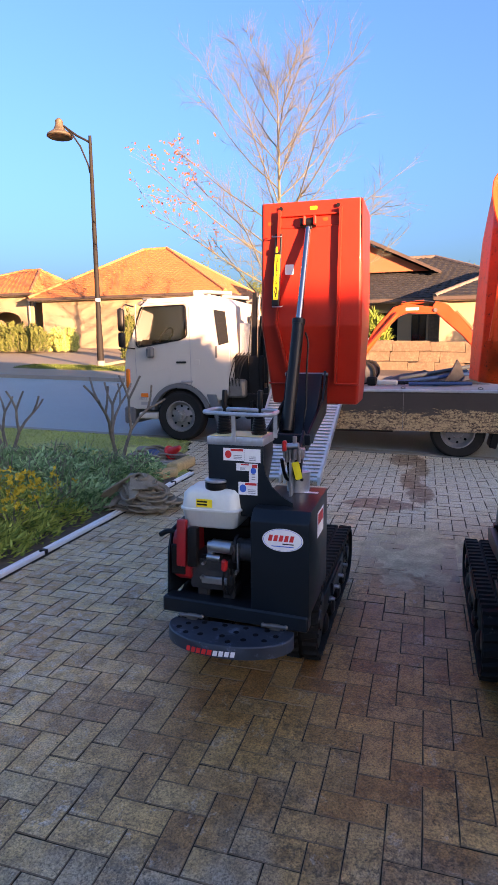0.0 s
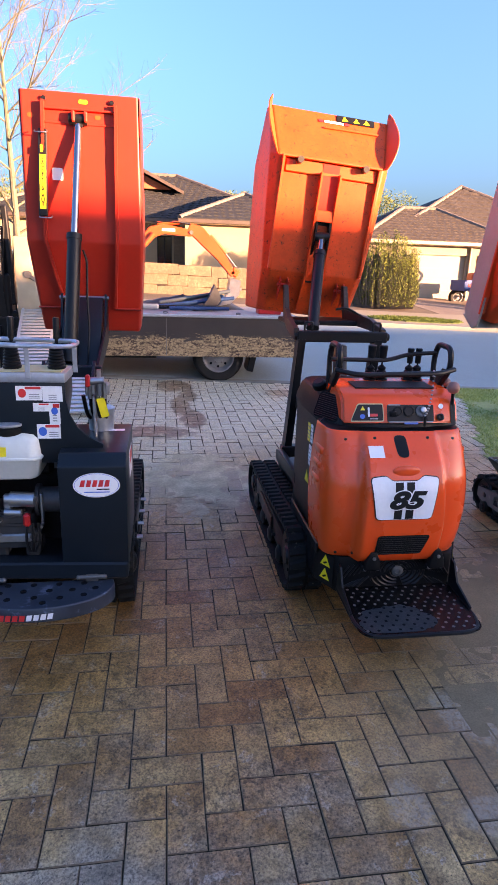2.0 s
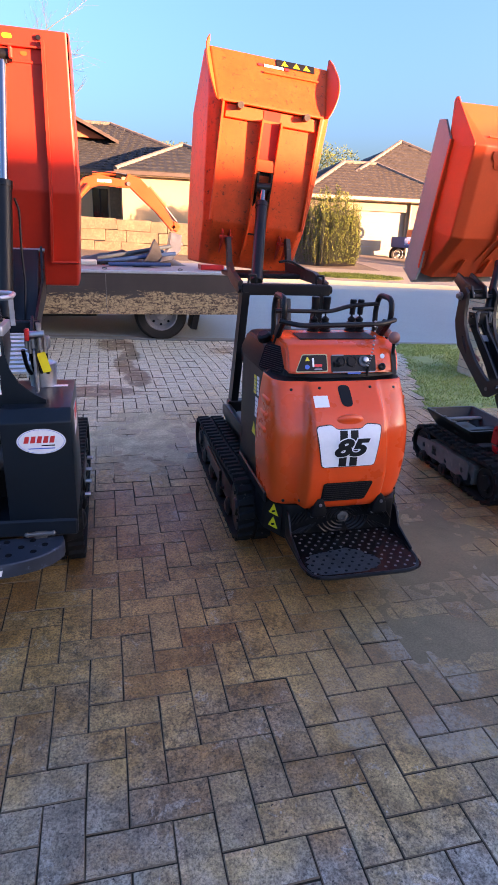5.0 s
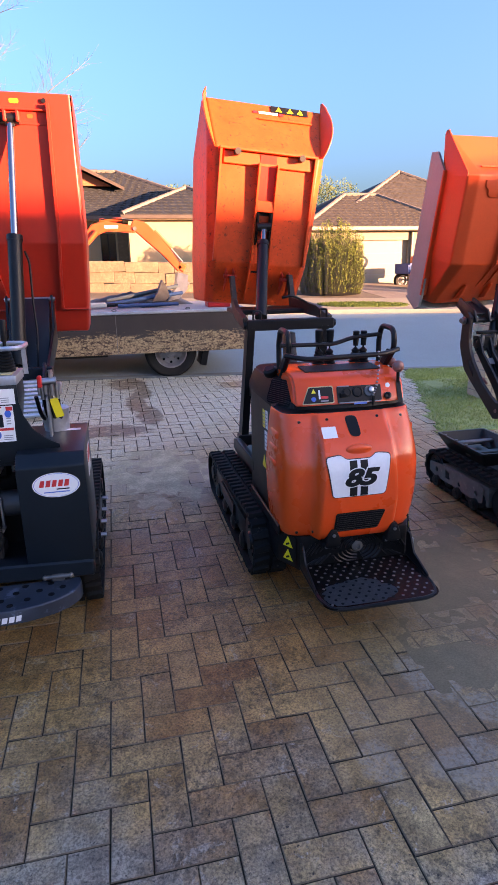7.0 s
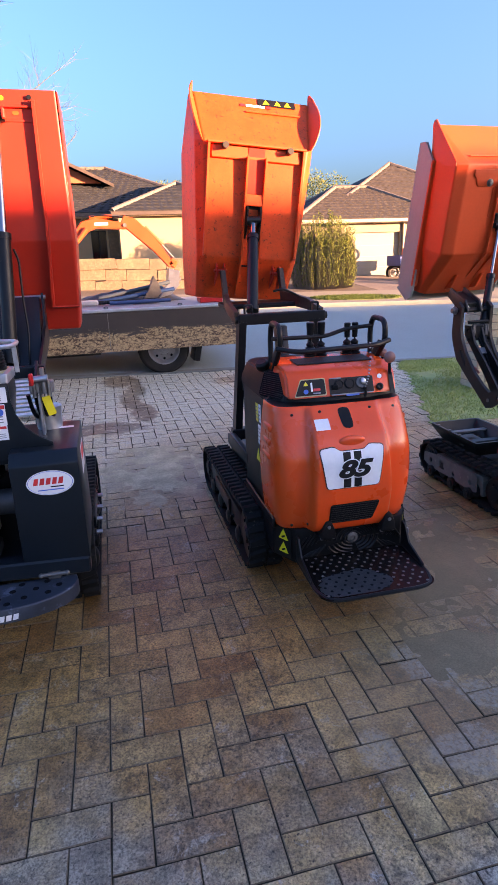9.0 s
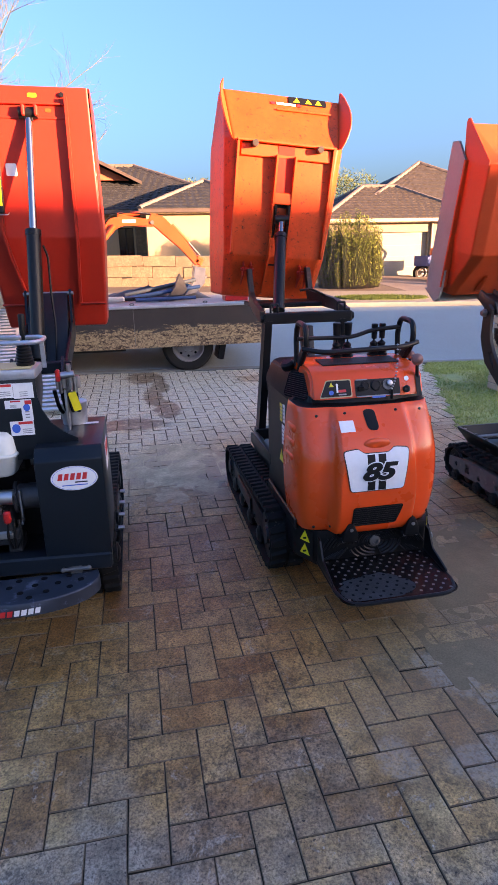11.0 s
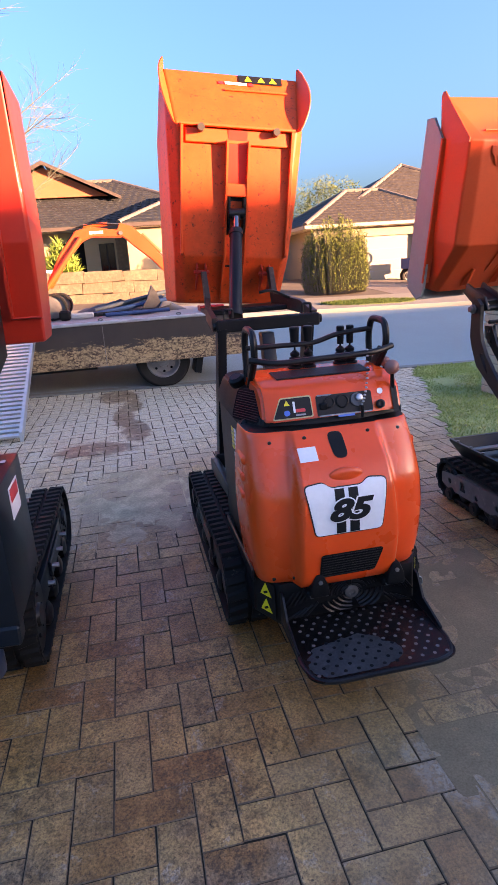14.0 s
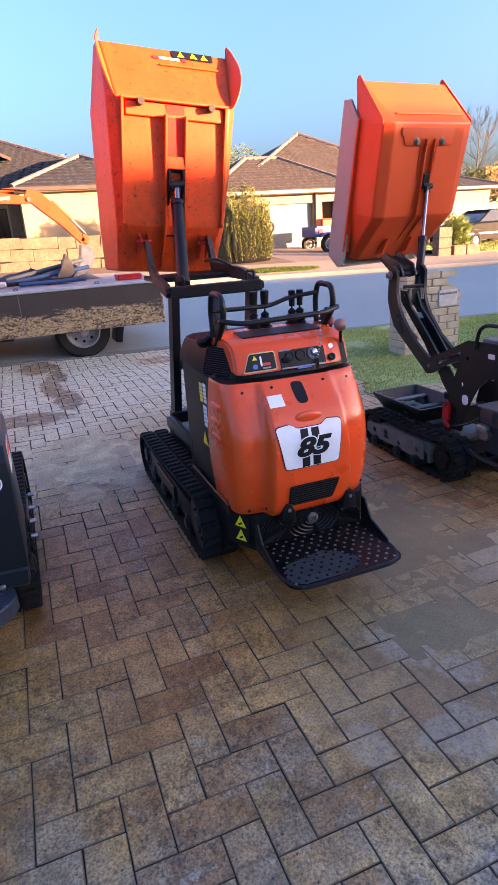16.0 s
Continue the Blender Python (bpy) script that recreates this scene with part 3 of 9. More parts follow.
def ram(parent, a, b, rb, rr, split=0.52, label=""):
    """A hydraulic ram: barrel from a, bright rod to b, with eyes at its ends."""
    a, b = Vector(a), Vector(b)
    k = a.lerp(b, split)
    d = (b - a).normalized()
    bm = B()
    cyl(bm, a, k, rb, seg=20)
    cyl(bm, k - d * 0.02, k + d * 0.012, rb * 1.12, seg=20)
    cyl(bm, a - d * 0.01, a + d * 0.03, rb * 1.1, seg=20)
    ob = part("ram_barrel", bm, M["black_steel"], parent, label)
    part("ram_rod", cyl(B(), k, b - d * 0.03, rr, seg=16), M["chrome"], ob, "bright chrome rod")
    bm = B()
    side = Vector((1, 0, 0))
    cyl(bm, b - side * rb * 1.3, b + side * rb * 1.3, rr * 1.5, seg=14)
    box(bm, b - d * 0.02, (rb * 1.3, 0.03, 0.05), 0.004)
    part("ram_eye", bm, M["black_steel"], ob)
    return ob


def boot_lever(parent, p, tilt=(0, 0), h=0.14, r=0.022, grip=0.0155):
    """A lever with a ribbed bellows foot and a rubber grip."""
    m = pose(*p, tilt[0], tilt[1], 0)
    prof = [(r, 0)]
    for k in range(4):
        z = 0.004 + k * 0.018
        rr = r * (1.0 - 0.13 * k)
        prof += [(rr, z), (rr, z + 0.009), (rr * 0.68, z + 0.014)]
    prof += [(0.006, 0.078)]
    bl = part("lever_boot", lathe(B(), prof, m, 16), M["black_plastic"], parent)
    part("lever", lathe(B(), [(0.004, 0.05), (0.004, h * 0.55), (grip * 0.8, h * 0.55), (grip, h - 0.004), (grip * 0.8, h)], m, 12), M["black_plastic"], bl)


def triangle_sign(bm, m, s):
    """A warning triangle lying on m's xy plane."""
    prism_pts = [(0, s * 0.58), (-s * 0.5, -s * 0.29), (s * 0.5, -s * 0.29)]
    va = [bm.verts.new(m @ Vector((x, y, 0))) for x, y in prism_pts]
    vb = [bm.verts.new(m @ Vector((x, y, 0.0012))) for x, y in prism_pts]
    bm.faces.new(vb)
    for i in range(3):
        bm.faces.new((va[i], va[(i + 1) % 3], vb[(i + 1) % 3], vb[i]))


def plate(bm, m, w, h, t=0.0012, r=0.0, n=3):
    """A thin plate with rounded corners lying on m's xy plane."""
    poly = rrect(w, h, r, n) if r > 0 else [(-w / 2, -h / 2), (w / 2, -h / 2), (w / 2, h / 2), (-w / 2, h / 2)]
    va = [bm.verts.new(m @ Vector((x, y, 0))) for x, y in poly]
    vb = [bm.verts.new(m @ Vector((x, y, t))) for x, y in poly]
    k = len(poly)
    bm.faces.new(vb)
    bm.faces.new(va[::-1])
    for i in range(k):
        bm.faces.new((va[i], va[(i + 1) % k], vb[(i + 1) % k], vb[i]))
    return bm


REAR = Matrix(((1, 0, 0, 0), (0, 0, -1, 0), (0, 1, 0, 0), (0, 0, 0, 1)))      # x right, y up, facing -y
LEFT = Matrix(((0, 0, -1, 0), (-1, 0, 0, 0), (0, 1, 0, 0), (0, 0, 0, 1)))     # facing -x


def on_rear(x, y, z, rx=0):
    return Matrix.Translation((x, y, z)) @ Matrix.Rotation(radians(rx), 4, "X") @ REAR


def on_left(x, y, z):
    return Matrix.Translation((x, y, z)) @ LEFT


def skip(name, stations, material, parent, thick=0.006, end=True, label=""):
    """A bin as a skin: at each station (z, floor half-width, floor y, chamfer half-width, chamfer y, rim half-width, rim y), open towards +y."""
    bm = B()
    rings = []
    for z, wf, yf, wc, yc, wr, yr in stations:
        rings.append([(-wr, yr, z), (-wc, yc, z), (-wf, yf, z), (wf, yf, z), (wc, yc, z), (wr, yr, z)])
    loft(bm, rings, closed=False, cap=False)
    bm.verts.ensure_lookup_table()
    if end:
        bm.faces.new([bm.verts[i] for i in range(6)])
    bmesh.ops.recalc_face_normals(bm, faces=bm.faces)
    es = [e for e in bm.edges if len(e.link_faces) == 2]
    bmesh.ops.bevel(bm, geom=es, offset=0.012, segments=2, affect="EDGES", profile=0.5)
    ob = part(name, bm, material, parent, label, angle=50)
    so = ob.modifiers.new("thickness", "SOLIDIFY")
    so.thickness, so.offset = thick, 0.0
    wn = ob.modifiers.new("flat_plates", "WEIGHTED_NORMAL")
    wn.weight, wn.keep_sharp = 100, True
    return ob

# ---- flatbed truck ----
def holed(bm, outer, holes, y0, y1):
    """A flat panel in the xz plane with holes through it, from y0 to y1."""
    es = []
    for loop in (outer, *holes):
        vs = [bm.verts.new((x, y0, z)) for x, z in loop]
        es += [bm.edges.new((vs[i], vs[(i + 1) % len(vs)])) for i in range(len(vs))]
    r = bmesh.ops.triangle_fill(bm, use_beauty=True, use_dissolve=True, edges=es)
    fs = [f for f in r["geom"] if isinstance(f, bmesh.types.BMFace)]
    e = bmesh.ops.extrude_face_region(bm, geom=fs)
    bmesh.ops.translate(bm, vec=(0, y1 - y0, 0), verts=[v for v in e["geom"] if isinstance(v, bmesh.types.BMVert)])
    return bm


def soft(pts, r, n=3):
    return [(p.x, p.z) for p in [q for i in range(len(pts)) for q in corner(pts, i, r, n)]]


def corner(pts, i, r, n):
    a, b, c = (Vector((p[0], 0, p[1])) for p in (pts[i - 1], pts[i], pts[(i + 1) % len(pts)]))
    k = min(r, (a - b).length * 0.45, (c - b).length * 0.45)
    s, e = b + (a - b).normalized() * k, b + (c - b).normalized() * k
    return [s.lerp(b, t / n).lerp(b.lerp(e, t / n), t / n) for t in range(n + 1)]


def road_wheel(parent, x, y, z, r, w, rim_mat, holes=8):
    """A wheel with its tyre and dished rim, its face towards -y."""
    wh = new("wheel")
    wh.parent = parent
    wh.matrix_local = pose(x, y, z, 90, 0, 0)
    part("tyre", lathe(B(), [(r * 0.60, 0.0), (r * 0.66, 0.012), (r * 0.90, 0.010), (r * 0.975, -0.02), (r, -0.05), (r, -w + 0.05), (r * 0.97, -w + 0.02), (r * 0.6, -w)], Matrix(), 36, False), M["tyre"], wh)
    rim = part("rim", lathe(B(), [(r * 0.62, -0.02), (r * 0.62, 0.004), (r * 0.58, 0.006), (r * 0.55, -0.03), (r * 0.46, -0.07), (r * 0.30, -0.05), (r * 0.22, -0.03), (r * 0.20, 0.0), (r * 0.11, 0.006), (r * 0.10, 0.03), (r * 0.02, 0.034), (0.001, 0.034)], Matrix(), 32, False), rim_mat, wh)
    bm = B()
    for k in range(holes):
        a = 2 * math.pi * k / holes
        lathe(bm, [(r * 0.05, 0), (r * 0.05, 0.004)], pose(r * 0.40 * math.cos(a), r * 0.40 * math.sin(a), -0.060), 10)
    pieces("rim_hole", bm, M["dark"], rim)
    bm = B()
    for k in range(6):
        a = 2 * math.pi * k / 6
        cyl(bm, (r * 0.25 * math.cos(a), r * 0.25 * math.sin(a), -0.05), (r * 0.25 * math.cos(a), r * 0.25 * math.sin(a), -0.01), r * 0.028, seg=6)
    pieces("wheel_nut", bm, M["steel_dull"], rim)
    return wh


TY = 8.5
tk = thing("flatbed_truck", pose(0, TY, 0), "white cab-over flatbed truck with worn dark skirt, parked at the kerb", "truck")
HX, HZ = -3.46, 0.50
arch = [(HX + 0.52 * math.cos(radians(a)), HZ + 0.52 * math.sin(radians(a))) for a in range(20, 165, 12)]
outline = [(-4.40, 0.60), (-4.45, 1.02), (-4.41, 1.50), (-4.10, 2.26), (-3.98, 2.36), (-2.86, 2.38), (-2.68, 2.25), (-2.60, 1.60), (-2.62, 0.86)] + [(p[0], max(p[1], 0.62)) for p in arch] + [(-4.02, 0.60)]
win = soft([(-4.09, 2.23), (-3.34, 2.245), (-3.32, 1.76), (-3.44, 1.71), (-4.20, 1.60), (-4.20, 1.95)], 0.06)
bm = B()
holed(bm, outline, [win], 0.0, 0.05)
holed(bm, outline, [win], 2.0, 2.05)
n = len(outline)
ring = lambda y: [(x, y, z) for x, z in outline]
inner = [(-3.5 + (x + 3.5) * 0.965, 1.45 + (z - 1.45) * 0.955) for x, z in outline]
loft(bm, [ring(0.02), ring(2.03)], cap=False)
bmesh.ops.bevel(bm, geom=[e for e in bm.edges if len(e.link_faces) == 2 and e.calc_face_angle(0) > 0.9], offset=0.02, segments=2, affect="EDGES")
cab = part("cab", bm, M["white_paint"], tk, "white steel day cab", angle=30)
gl = part("door_glass", prism(B(), win, "y", 0.022, 0.027), M["glass"], cab, "clear side window")
part("door_glass", prism(B(), win, "y", 2.02, 2.025), M["glass"], cab)
part("window_seal", tube(B(), [(x, -0.002, z) for x, z in win], 0.010, 6, True), M["black_plastic"], cab)
bm = B()
dl = [(-4.20, 0.98), (-4.23, 1.45), (-4.19, 2.28), (-3.36, 2.30), (-3.27, 2.20), (-3.26, 0.99)]
tube(bm, [(x, -0.001, z) for x, z in dl], 0.005, 5)
part("door_seam", bm, M["grey_ink"], cab)
part("door_handle", box(B(), (-3.42, -0.012, 1.36), (0.17, 0.02, 0.03), 0.006), M["black_plastic"], cab)
part("door_pull", box(B(), (-3.33, -0.010, 1.06), (0.20, 0.016, 0.030), 0.006), M["grey_ink"], cab)
part("roof_beacon", box(B(), (-4.02, 0.10, 2.36), (0.16, 0.10, 0.05), 0.015), M["grey_plastic"], cab)
bm = B()
tube(bm, rounded([(-3.98, -0.004, 1.22), (-3.62, -0.004, 1.28), (-3.58, -0.004, 1.20), (-3.66, -0.004, 1.02)], 0.03), 0.004, 5)
part("door_crease", bm, M["white_paint"], cab)
part("step_vent", box(B(), (-3.40, -0.006, 0.96), (0.21, 0.012, 0.035), 0.004), M["grey_plastic"], cab)
part("side_vent", box(B(), (-2.83, -0.004, 1.52), (0.035, 0.01, 0.18), 0.003), M["grey_plastic"], cab)
part("fuel_flap", box(B(), (-3.15, -0.004, 1.36), (0.09, 0.008, 0.08), 0.004), M["white_paint"], cab)
part("rear_window", prism(B(), soft([(1.05, 1.55), (1.95, 1.55), (1.95, 2.12), (1.05, 2.12)], 0.05), "x", -2.60, -2.585), M["glass_dark"], cab)
part("corner_window", prism(B(), [(-2.86, 2.16), (-2.68, 2.13), (-2.625, 1.66), (-2.79, 1.62)], "y", -0.006, 0.004), M["glass_dark"], cab)
bm = B()
box(bm, (-4.37, 0.06, 1.10), (0.10, 0.16, 0.34), 0.03)
part("corner_lamp", bm, M["amber"], cab, "amber corner lamp")
part("side_indicator", box(B(), (-4.08, -0.006, 0.83), (0.13, 0.02, 0.07), 0.008), M["amber"], cab)
for z, h in ((2.03, 0.36), (1.72, 0.24)):
    part("mirror", box(B(), (-4.37, -0.16, z), (0.10, 0.16, h), 0.035, (0, 0, 20), 2), M["black_plastic"], cab, "black door mirror")
part("mirror_arm", tube(B(), rounded([(-4.22, -0.01, 2.24), (-4.33, -0.14, 2.28), (-4.35, -0.15, 1.60), (-4.22, -0.01, 1.58)], 0.06), 0.012, 8), M["black_plastic"], cab)
part("door_mirror", box(B(), (-3.92, -0.08, 1.52), (0.12, 0.10, 0.18), 0.03), M["grey_plastic"], cab)
part("sun_visor", box(B(), (-4.14, 1.0, 2.30), (0.10, 1.9, 0.05), 0.015, (0, -20, 0)), M["grey_plastic"], cab)
bm = B()
aa = [(HX + 0.53 * math.cos(radians(a)), HZ + 0.53 * math.sin(radians(a))) for a in range(8, 172, 10)]
ai = [(HX + 0.46 * math.cos(radians(a)), HZ + 0.46 * math.sin(radians(a))) for a in range(8, 172, 10)]
prism(bm, aa + ai[::-1], "y", -0.03, 0.12)
part("wheel_arch", bm, M["grey_plastic"], tk, "grey plastic wheel arch")
part("rear_guard", prism(B(), [(-3.00, 0.86), (-2.84, 0.86), (-2.72, 0.42), (-2.84, 0.40)], "y", -0.02, 0.42, 0.006), M["grey_plastic"], tk)
part("bumper", box(B(), (-4.36, 1.0, 0.50), (0.20, 2.05, 0.28), 0.03), M["grey_plastic"], tk)
part("side_step", box(B(), (-4.02, 0.12, 0.50), (0.34, 0.3, 0.10), 0.02), M["white_paint"], tk)
part("model_number", plate(B(), Matrix.Translation((-4.0, -0.001, 0.70)) @ REAR, 0.30, 0.05, 0.002), M["grey_ink"], cab)
bm = B()
box(bm, (-3.5, 1.0, 1.0), (1.6, 1.8, 0.5), 0.05)
box(bm, (-4.08, 1.0, 1.55), (0.35, 1.8, 0.35), 0.08)
for y in (0.5, 1.5):
    box(bm, (-3.02, y, 1.55), (0.18, 0.5, 0.75), 0.06, (0, 10, 0))
    box(bm, (-3.25, y, 1.28), (0.5, 0.5, 0.16), 0.05)
part("cab_interior", bm, M["black_plastic"], cab)
part("steering_wheel", tube(B(), [(-3.90 + 0.08 * math.cos(a), 0.5 + 0.20 * math.sin(a), 1.78 + 0.14 * math.cos(a)) for a in [2 * math.pi * k / 20 for k in range(20)]], 0.014, 6, True), M["black_plastic"], cab)
bm = B()
box(bm, (-3.28, 0.6, 2.44), (0.16, 0.4, 0.13), 0.01)
tube(bm, [(-3.2, 0.45, 2.48), (-2.72, 0.45, 2.44)], 0.03, 8)
tube(bm, [(-3.2, 1.4, 2.48), (-2.72, 1.4, 2.44)], 0.03, 8)
pieces("roof_rack", bm, M["white_paint"], tk, "white rack on the cab roof")
road_wheel(tk, HX, 0.0, HZ, 0.405, 0.24, M["rim"])
road_wheel(tk, HX, 2.02, HZ, 0.405, 0.24, M["rim"])
road_wheel(tk, 0.76, 0.13, 0.362, 0.38, 0.26, M["rim_rear"])
road_wheel(tk, 0.76, 2.02, 0.362, 0.38, 0.26, M["rim_rear"])
words("1022", 0.075, M["grey_ink"], tk, on_rear(-4.10, -0.028, 0.775), "model_number", 0, 0.001, 0.001)
# frame behind the cab: checker plate, crane, valve bank
bm = B()
box(bm, (-1.0, 0.75, 0.62), (6.0, 0.09, 0.22), 0.01)
box(bm, (-1.0, 1.35, 0.62), (6.0, 0.09, 0.22), 0.01)
box(bm, (-2.3, 1.0, 0.72), (0.7, 1.6, 0.30), 0.02)
part("chassis", bm, M["black_steel"], tk)
part("fuel_drum", cyl(B(), (-1.05, 0.35, 0.47), (-0.15, 0.35, 0.47), 0.17, seg=24), M["black_steel"], tk)
bm = B()
box(bm, (-2.46, 0.42, 1.52), (0.22, 0.04, 0.90), 0.006)
pl = part("checker_plate", bm, M["alu"], tk, "dull checker plate screen")
bm = B()
for i in range(5):
    for j in range(18):
        box(bm, (-2.54 + i * 0.042, 0.397, 1.10 + j * 0.05), (0.030, 0.006, 0.010), 0.0, (0, 45 if (i + j) % 2 else -45, 0))
tagged(part("checker_ribs", bm, M["alu"], pl), kind="stuff")
crane = new("loading_crane")
crane.parent = tk
tagged(crane, "folded black hydraulic loading crane")
part("crane_base", box(B(), (-2.25, 0.6, 0.70), (0.42, 0.7, 0.5), 0.03), M["black_steel"], crane)
part("crane_column", box(B(), (-2.22, 0.45, 1.45), (0.16, 0.18, 1.25), 0.02), M["black_steel"], crane)
part("crane_boom", box(B(), (-2.30, 0.32, 1.75), (0.09, 0.12, 1.35), 0.015, (0, 2, 0)), M["black_steel"], crane)
part("crane_jib", box(B(), (-2.13, 0.32, 1.68), (0.07, 0.10, 1.30), 0.012, (0, -2, 0)), M["black_steel"], crane)
part("crane_ram", cyl(B(), (-2.235, 0.26, 1.15), (-2.215, 0.26, 2.35), 0.022, seg=12), M["chrome"], crane)
bm = B()
for k, x in enumerate((-2.36, -2.19, -2.06)):
    tube(bm, rounded([(x, 0.24, 0.9), (x - 0.03, 0.22, 1.3), (x + 0.02, 0.24, 1.9), (x + 0.04, 0.3, 2.3)], 0.2), 0.012, 6)
pieces("crane_hose", bm, M["black_plastic"], crane)
bm = B()
box(bm, (-2.60, 0.12, 0.95), (0.42, 0.2, 0.28), 0.03)
for k in range(5):
    cyl(bm, (-2.70 + k * 0.05, 0.03, 1.02), (-2.70 + k * 0.05, 0.03, 1.12), 0.010, seg=8)
# plain black box added to darken the gap behind the hoses
part("dark_backing_box", box(B(), (-2.52, 0.30, 1.06), (0.78, 0.14, 0.80), 0.03), M["black_steel"], crane)
vb = part("valve_bank", bm, M["steel_dull"], tk, "grimy crane valve bank with levers")
bm = B()
for k in range(6):
    x = -2.70 + k * 0.052
    tube(bm, rounded([(x, 0.08, 0.85), (x - 0.04, 0.0, 1.05), (x + 0.02, 0.05, 1.35), (x + 0.08, 0.3, 1.5)], 0.1), 0.008, 6)
pieces("hydraulic_hose", bm, M["black_plastic"], tk)
part("stabiliser_leg", cyl(B(), (-2.30, 0.18, 0.16), (-2.30, 0.18, 0.75), 0.035, seg=14), M["black_steel"], tk)
part("stabiliser_foot", cyl(B(), (-2.30, 0.18, 0.13), (-2.30, 0.18, 0.16), 0.09, seg=18), M["black_steel"], tk)
part("battery_box", box(B(), (-1.90, 0.22, 0.55), (0.36, 0.36, 0.34), 0.02), M["black_steel"], tk)
bm = B()
box(bm, (-1.62, 0.03, 1.40), (0.76, 0.06, 1.08), 0.03, (0, 0, 0), 2)
hb = part("headboard_locker", bm, M["peel_white"], tk, "rust-streaked white side locker")
bm = B()
cyl(bm, (-1.83, -0.02, 1.45), (-1.83, 0.02, 1.45), 0.05, seg=14)
box(bm, (-1.76, -0.015, 1.40), (0.10, 0.02, 0.05), 0.006, (0, 35, 0))
part("locker_latch", bm, M["steel_dull"], hb)
part("locker_foot", box(B(), (-1.62, 0.03, 0.62), (0.72, 0.05, 0.42), 0.02), M["peel_white"], tk)
# deck
dk = part("deck", box(B(), (0.02, 1.02, 0.955), (3.74, 2.10, 0.05), 0.006), M["deck"], tk, "worn pale grey timber deck")
part("deck_lip", box(B(), (0.02, -0.02, 0.955), (3.72, 0.035, 0.04), 0.006), M["alu"], dk)
part("side_skirt", box(B(), (0.02, 0.0, 0.655), (3.70, 0.03, 0.555), 0.006), M["peel_skirt"], tk, "dark side skirt with peeling rusty paint")
part("rear_board", box(B(), (1.875, 1.02, 0.66), (0.03, 2.05, 0.54), 0.005), M["peel_skirt"], tk)
part("tail_post", box(B(), (1.885, 0.0, 0.66), (0.03, 0.05, 0.58), 0.004), M["peel_white"], tk)
part("far_skirt", box(B(), (0.02, 2.06, 0.655), (3.70, 0.03, 0.555), 0.006), M["peel_skirt"], tk)
for x in (-0.01, 1.02):
    part("tie_ring", tube(B(), [(x + 0.03 * math.cos(a), -0.02, 0.995 + 0.012 * math.sin(a)) for a in [2 * math.pi * k / 14 for k in range(14)]], 0.007, 6, True), M["steel_dull"], dk)
part("skirt_seam", box(B(), (0.0, -0.018, 0.66), (0.008, 0.006, 0.54), 0.0), M["steel_dull"], dk)
part("mud_flap", box(B(), (1.25, 0.25, 0.28), (0.10, 0.36, 0.26), 0.01, (0, 12, 0)), M["black_plastic"], tk)

# ---- ramps from the deck to the drive ----
for x0, turn in ((-1.24, 0.0), (-1.70, 6.0)):
    rp = thing("loading_ramp", pose(x0, 6.36, 0.0, 0, 0, turn), "silver aluminium loading ramp leaning on the truck deck", "ramp", "loading ramps")
    a, b = V(0, 0.0, 0.02), V(0, 2.12, 0.97)
    for xx in (0.0, 0.40):
        bm = B()
        loft(bm, [[p + V(xx + dx, 0, dz) for dx, dz in ((-0.016, -0.05), (0.016, -0.05), (0.016, 0.045), (-0.016, 0.045))] for p in (a + V(0, 0, 0.035), b)])
        part("ramp_rail", bm, M["alu"], rp)
    for j in range(30):
        f = (j + 0.5) / 30
        p = a.lerp(b, f)
        part("ramp_rung", box(B(), (0.20, p.y, p.z + 0.03), (0.37, 0.042, 0.022), 0.0, (24, 0, 0)), M["alu"], rp)

# ---- load on the deck ----
ex = thing("mini_excavator", pose(0, 9.75, 0.98), "small orange excavator tied on the truck deck", "excavator")


def boom(pts, w, h):
    bm = B()
    ring = []
    for i, (x, z) in enumerate(pts):
        a, b = Vector(pts[max(i - 1, 0)]), Vector(pts[min(i + 1, len(pts) - 1)])
        d = (b - a).normalized()
        nn = Vector((-d.y, d.x)) * (h[i] / 2)
        ring.append([(x - nn.x, -w, z - nn.y), (x - nn.x, w, z - nn.y), (x + nn.x, w, z + nn.y), (x + nn.x, -w, z + nn.y)])
    loft(bm, ring)
    bmesh.ops.bevel(bm, geom=list(bm.edges), offset=0.012, segments=2, affect="EDGES")
    return bm


part("boom", boom([(-0.72, 0.46), (-0.45, 0.88), (-0.20, 1.15), (-0.02, 1.20), (0.20, 1.17), (0.42, 1.15)], 0.055, [0.10, 0.14, 0.17, 0.15, 0.12, 0.10]), M["red_orange_dull"], ex, "curved orange boom")
part("dipper", boom([(0.36, 1.24), (0.52, 1.16), (0.62, 1.06), (0.86, 0.82), (1.08, 0.54)], 0.05, [0.14, 0.21, 0.20, 0.15, 0.10]), M["red_orange_dull"], ex, "orange dipper arm")
part("knuckle_pin", cyl(B(), (0.40, -0.075, 1.16), (0.40, 0.075, 1.16), 0.03, seg=12), M["steel_dull"], ex)
part("boom_decal", box(B(), (0.05, -0.056, 1.185), (0.20, 0.004, 0.04), 0.0), M["white_sticker"], ex)
bm = B()
for dy in (-0.03, 0.03):
    tube(bm, [(-0.45, dy, 0.98), (-0.22, dy, 1.27), (0.02, dy, 1.31), (0.30, dy, 1.29), (0.42, dy, 1.27)], 0.010, 6)
pieces("boom_hose", bm, M["black_plastic"], ex)
part("boom_ram", cyl(B(), (-0.78, -0.08, 0.42), (-0.18, -0.08, 1.12), 0.035, seg=14), M["red_orange_dull"], ex)
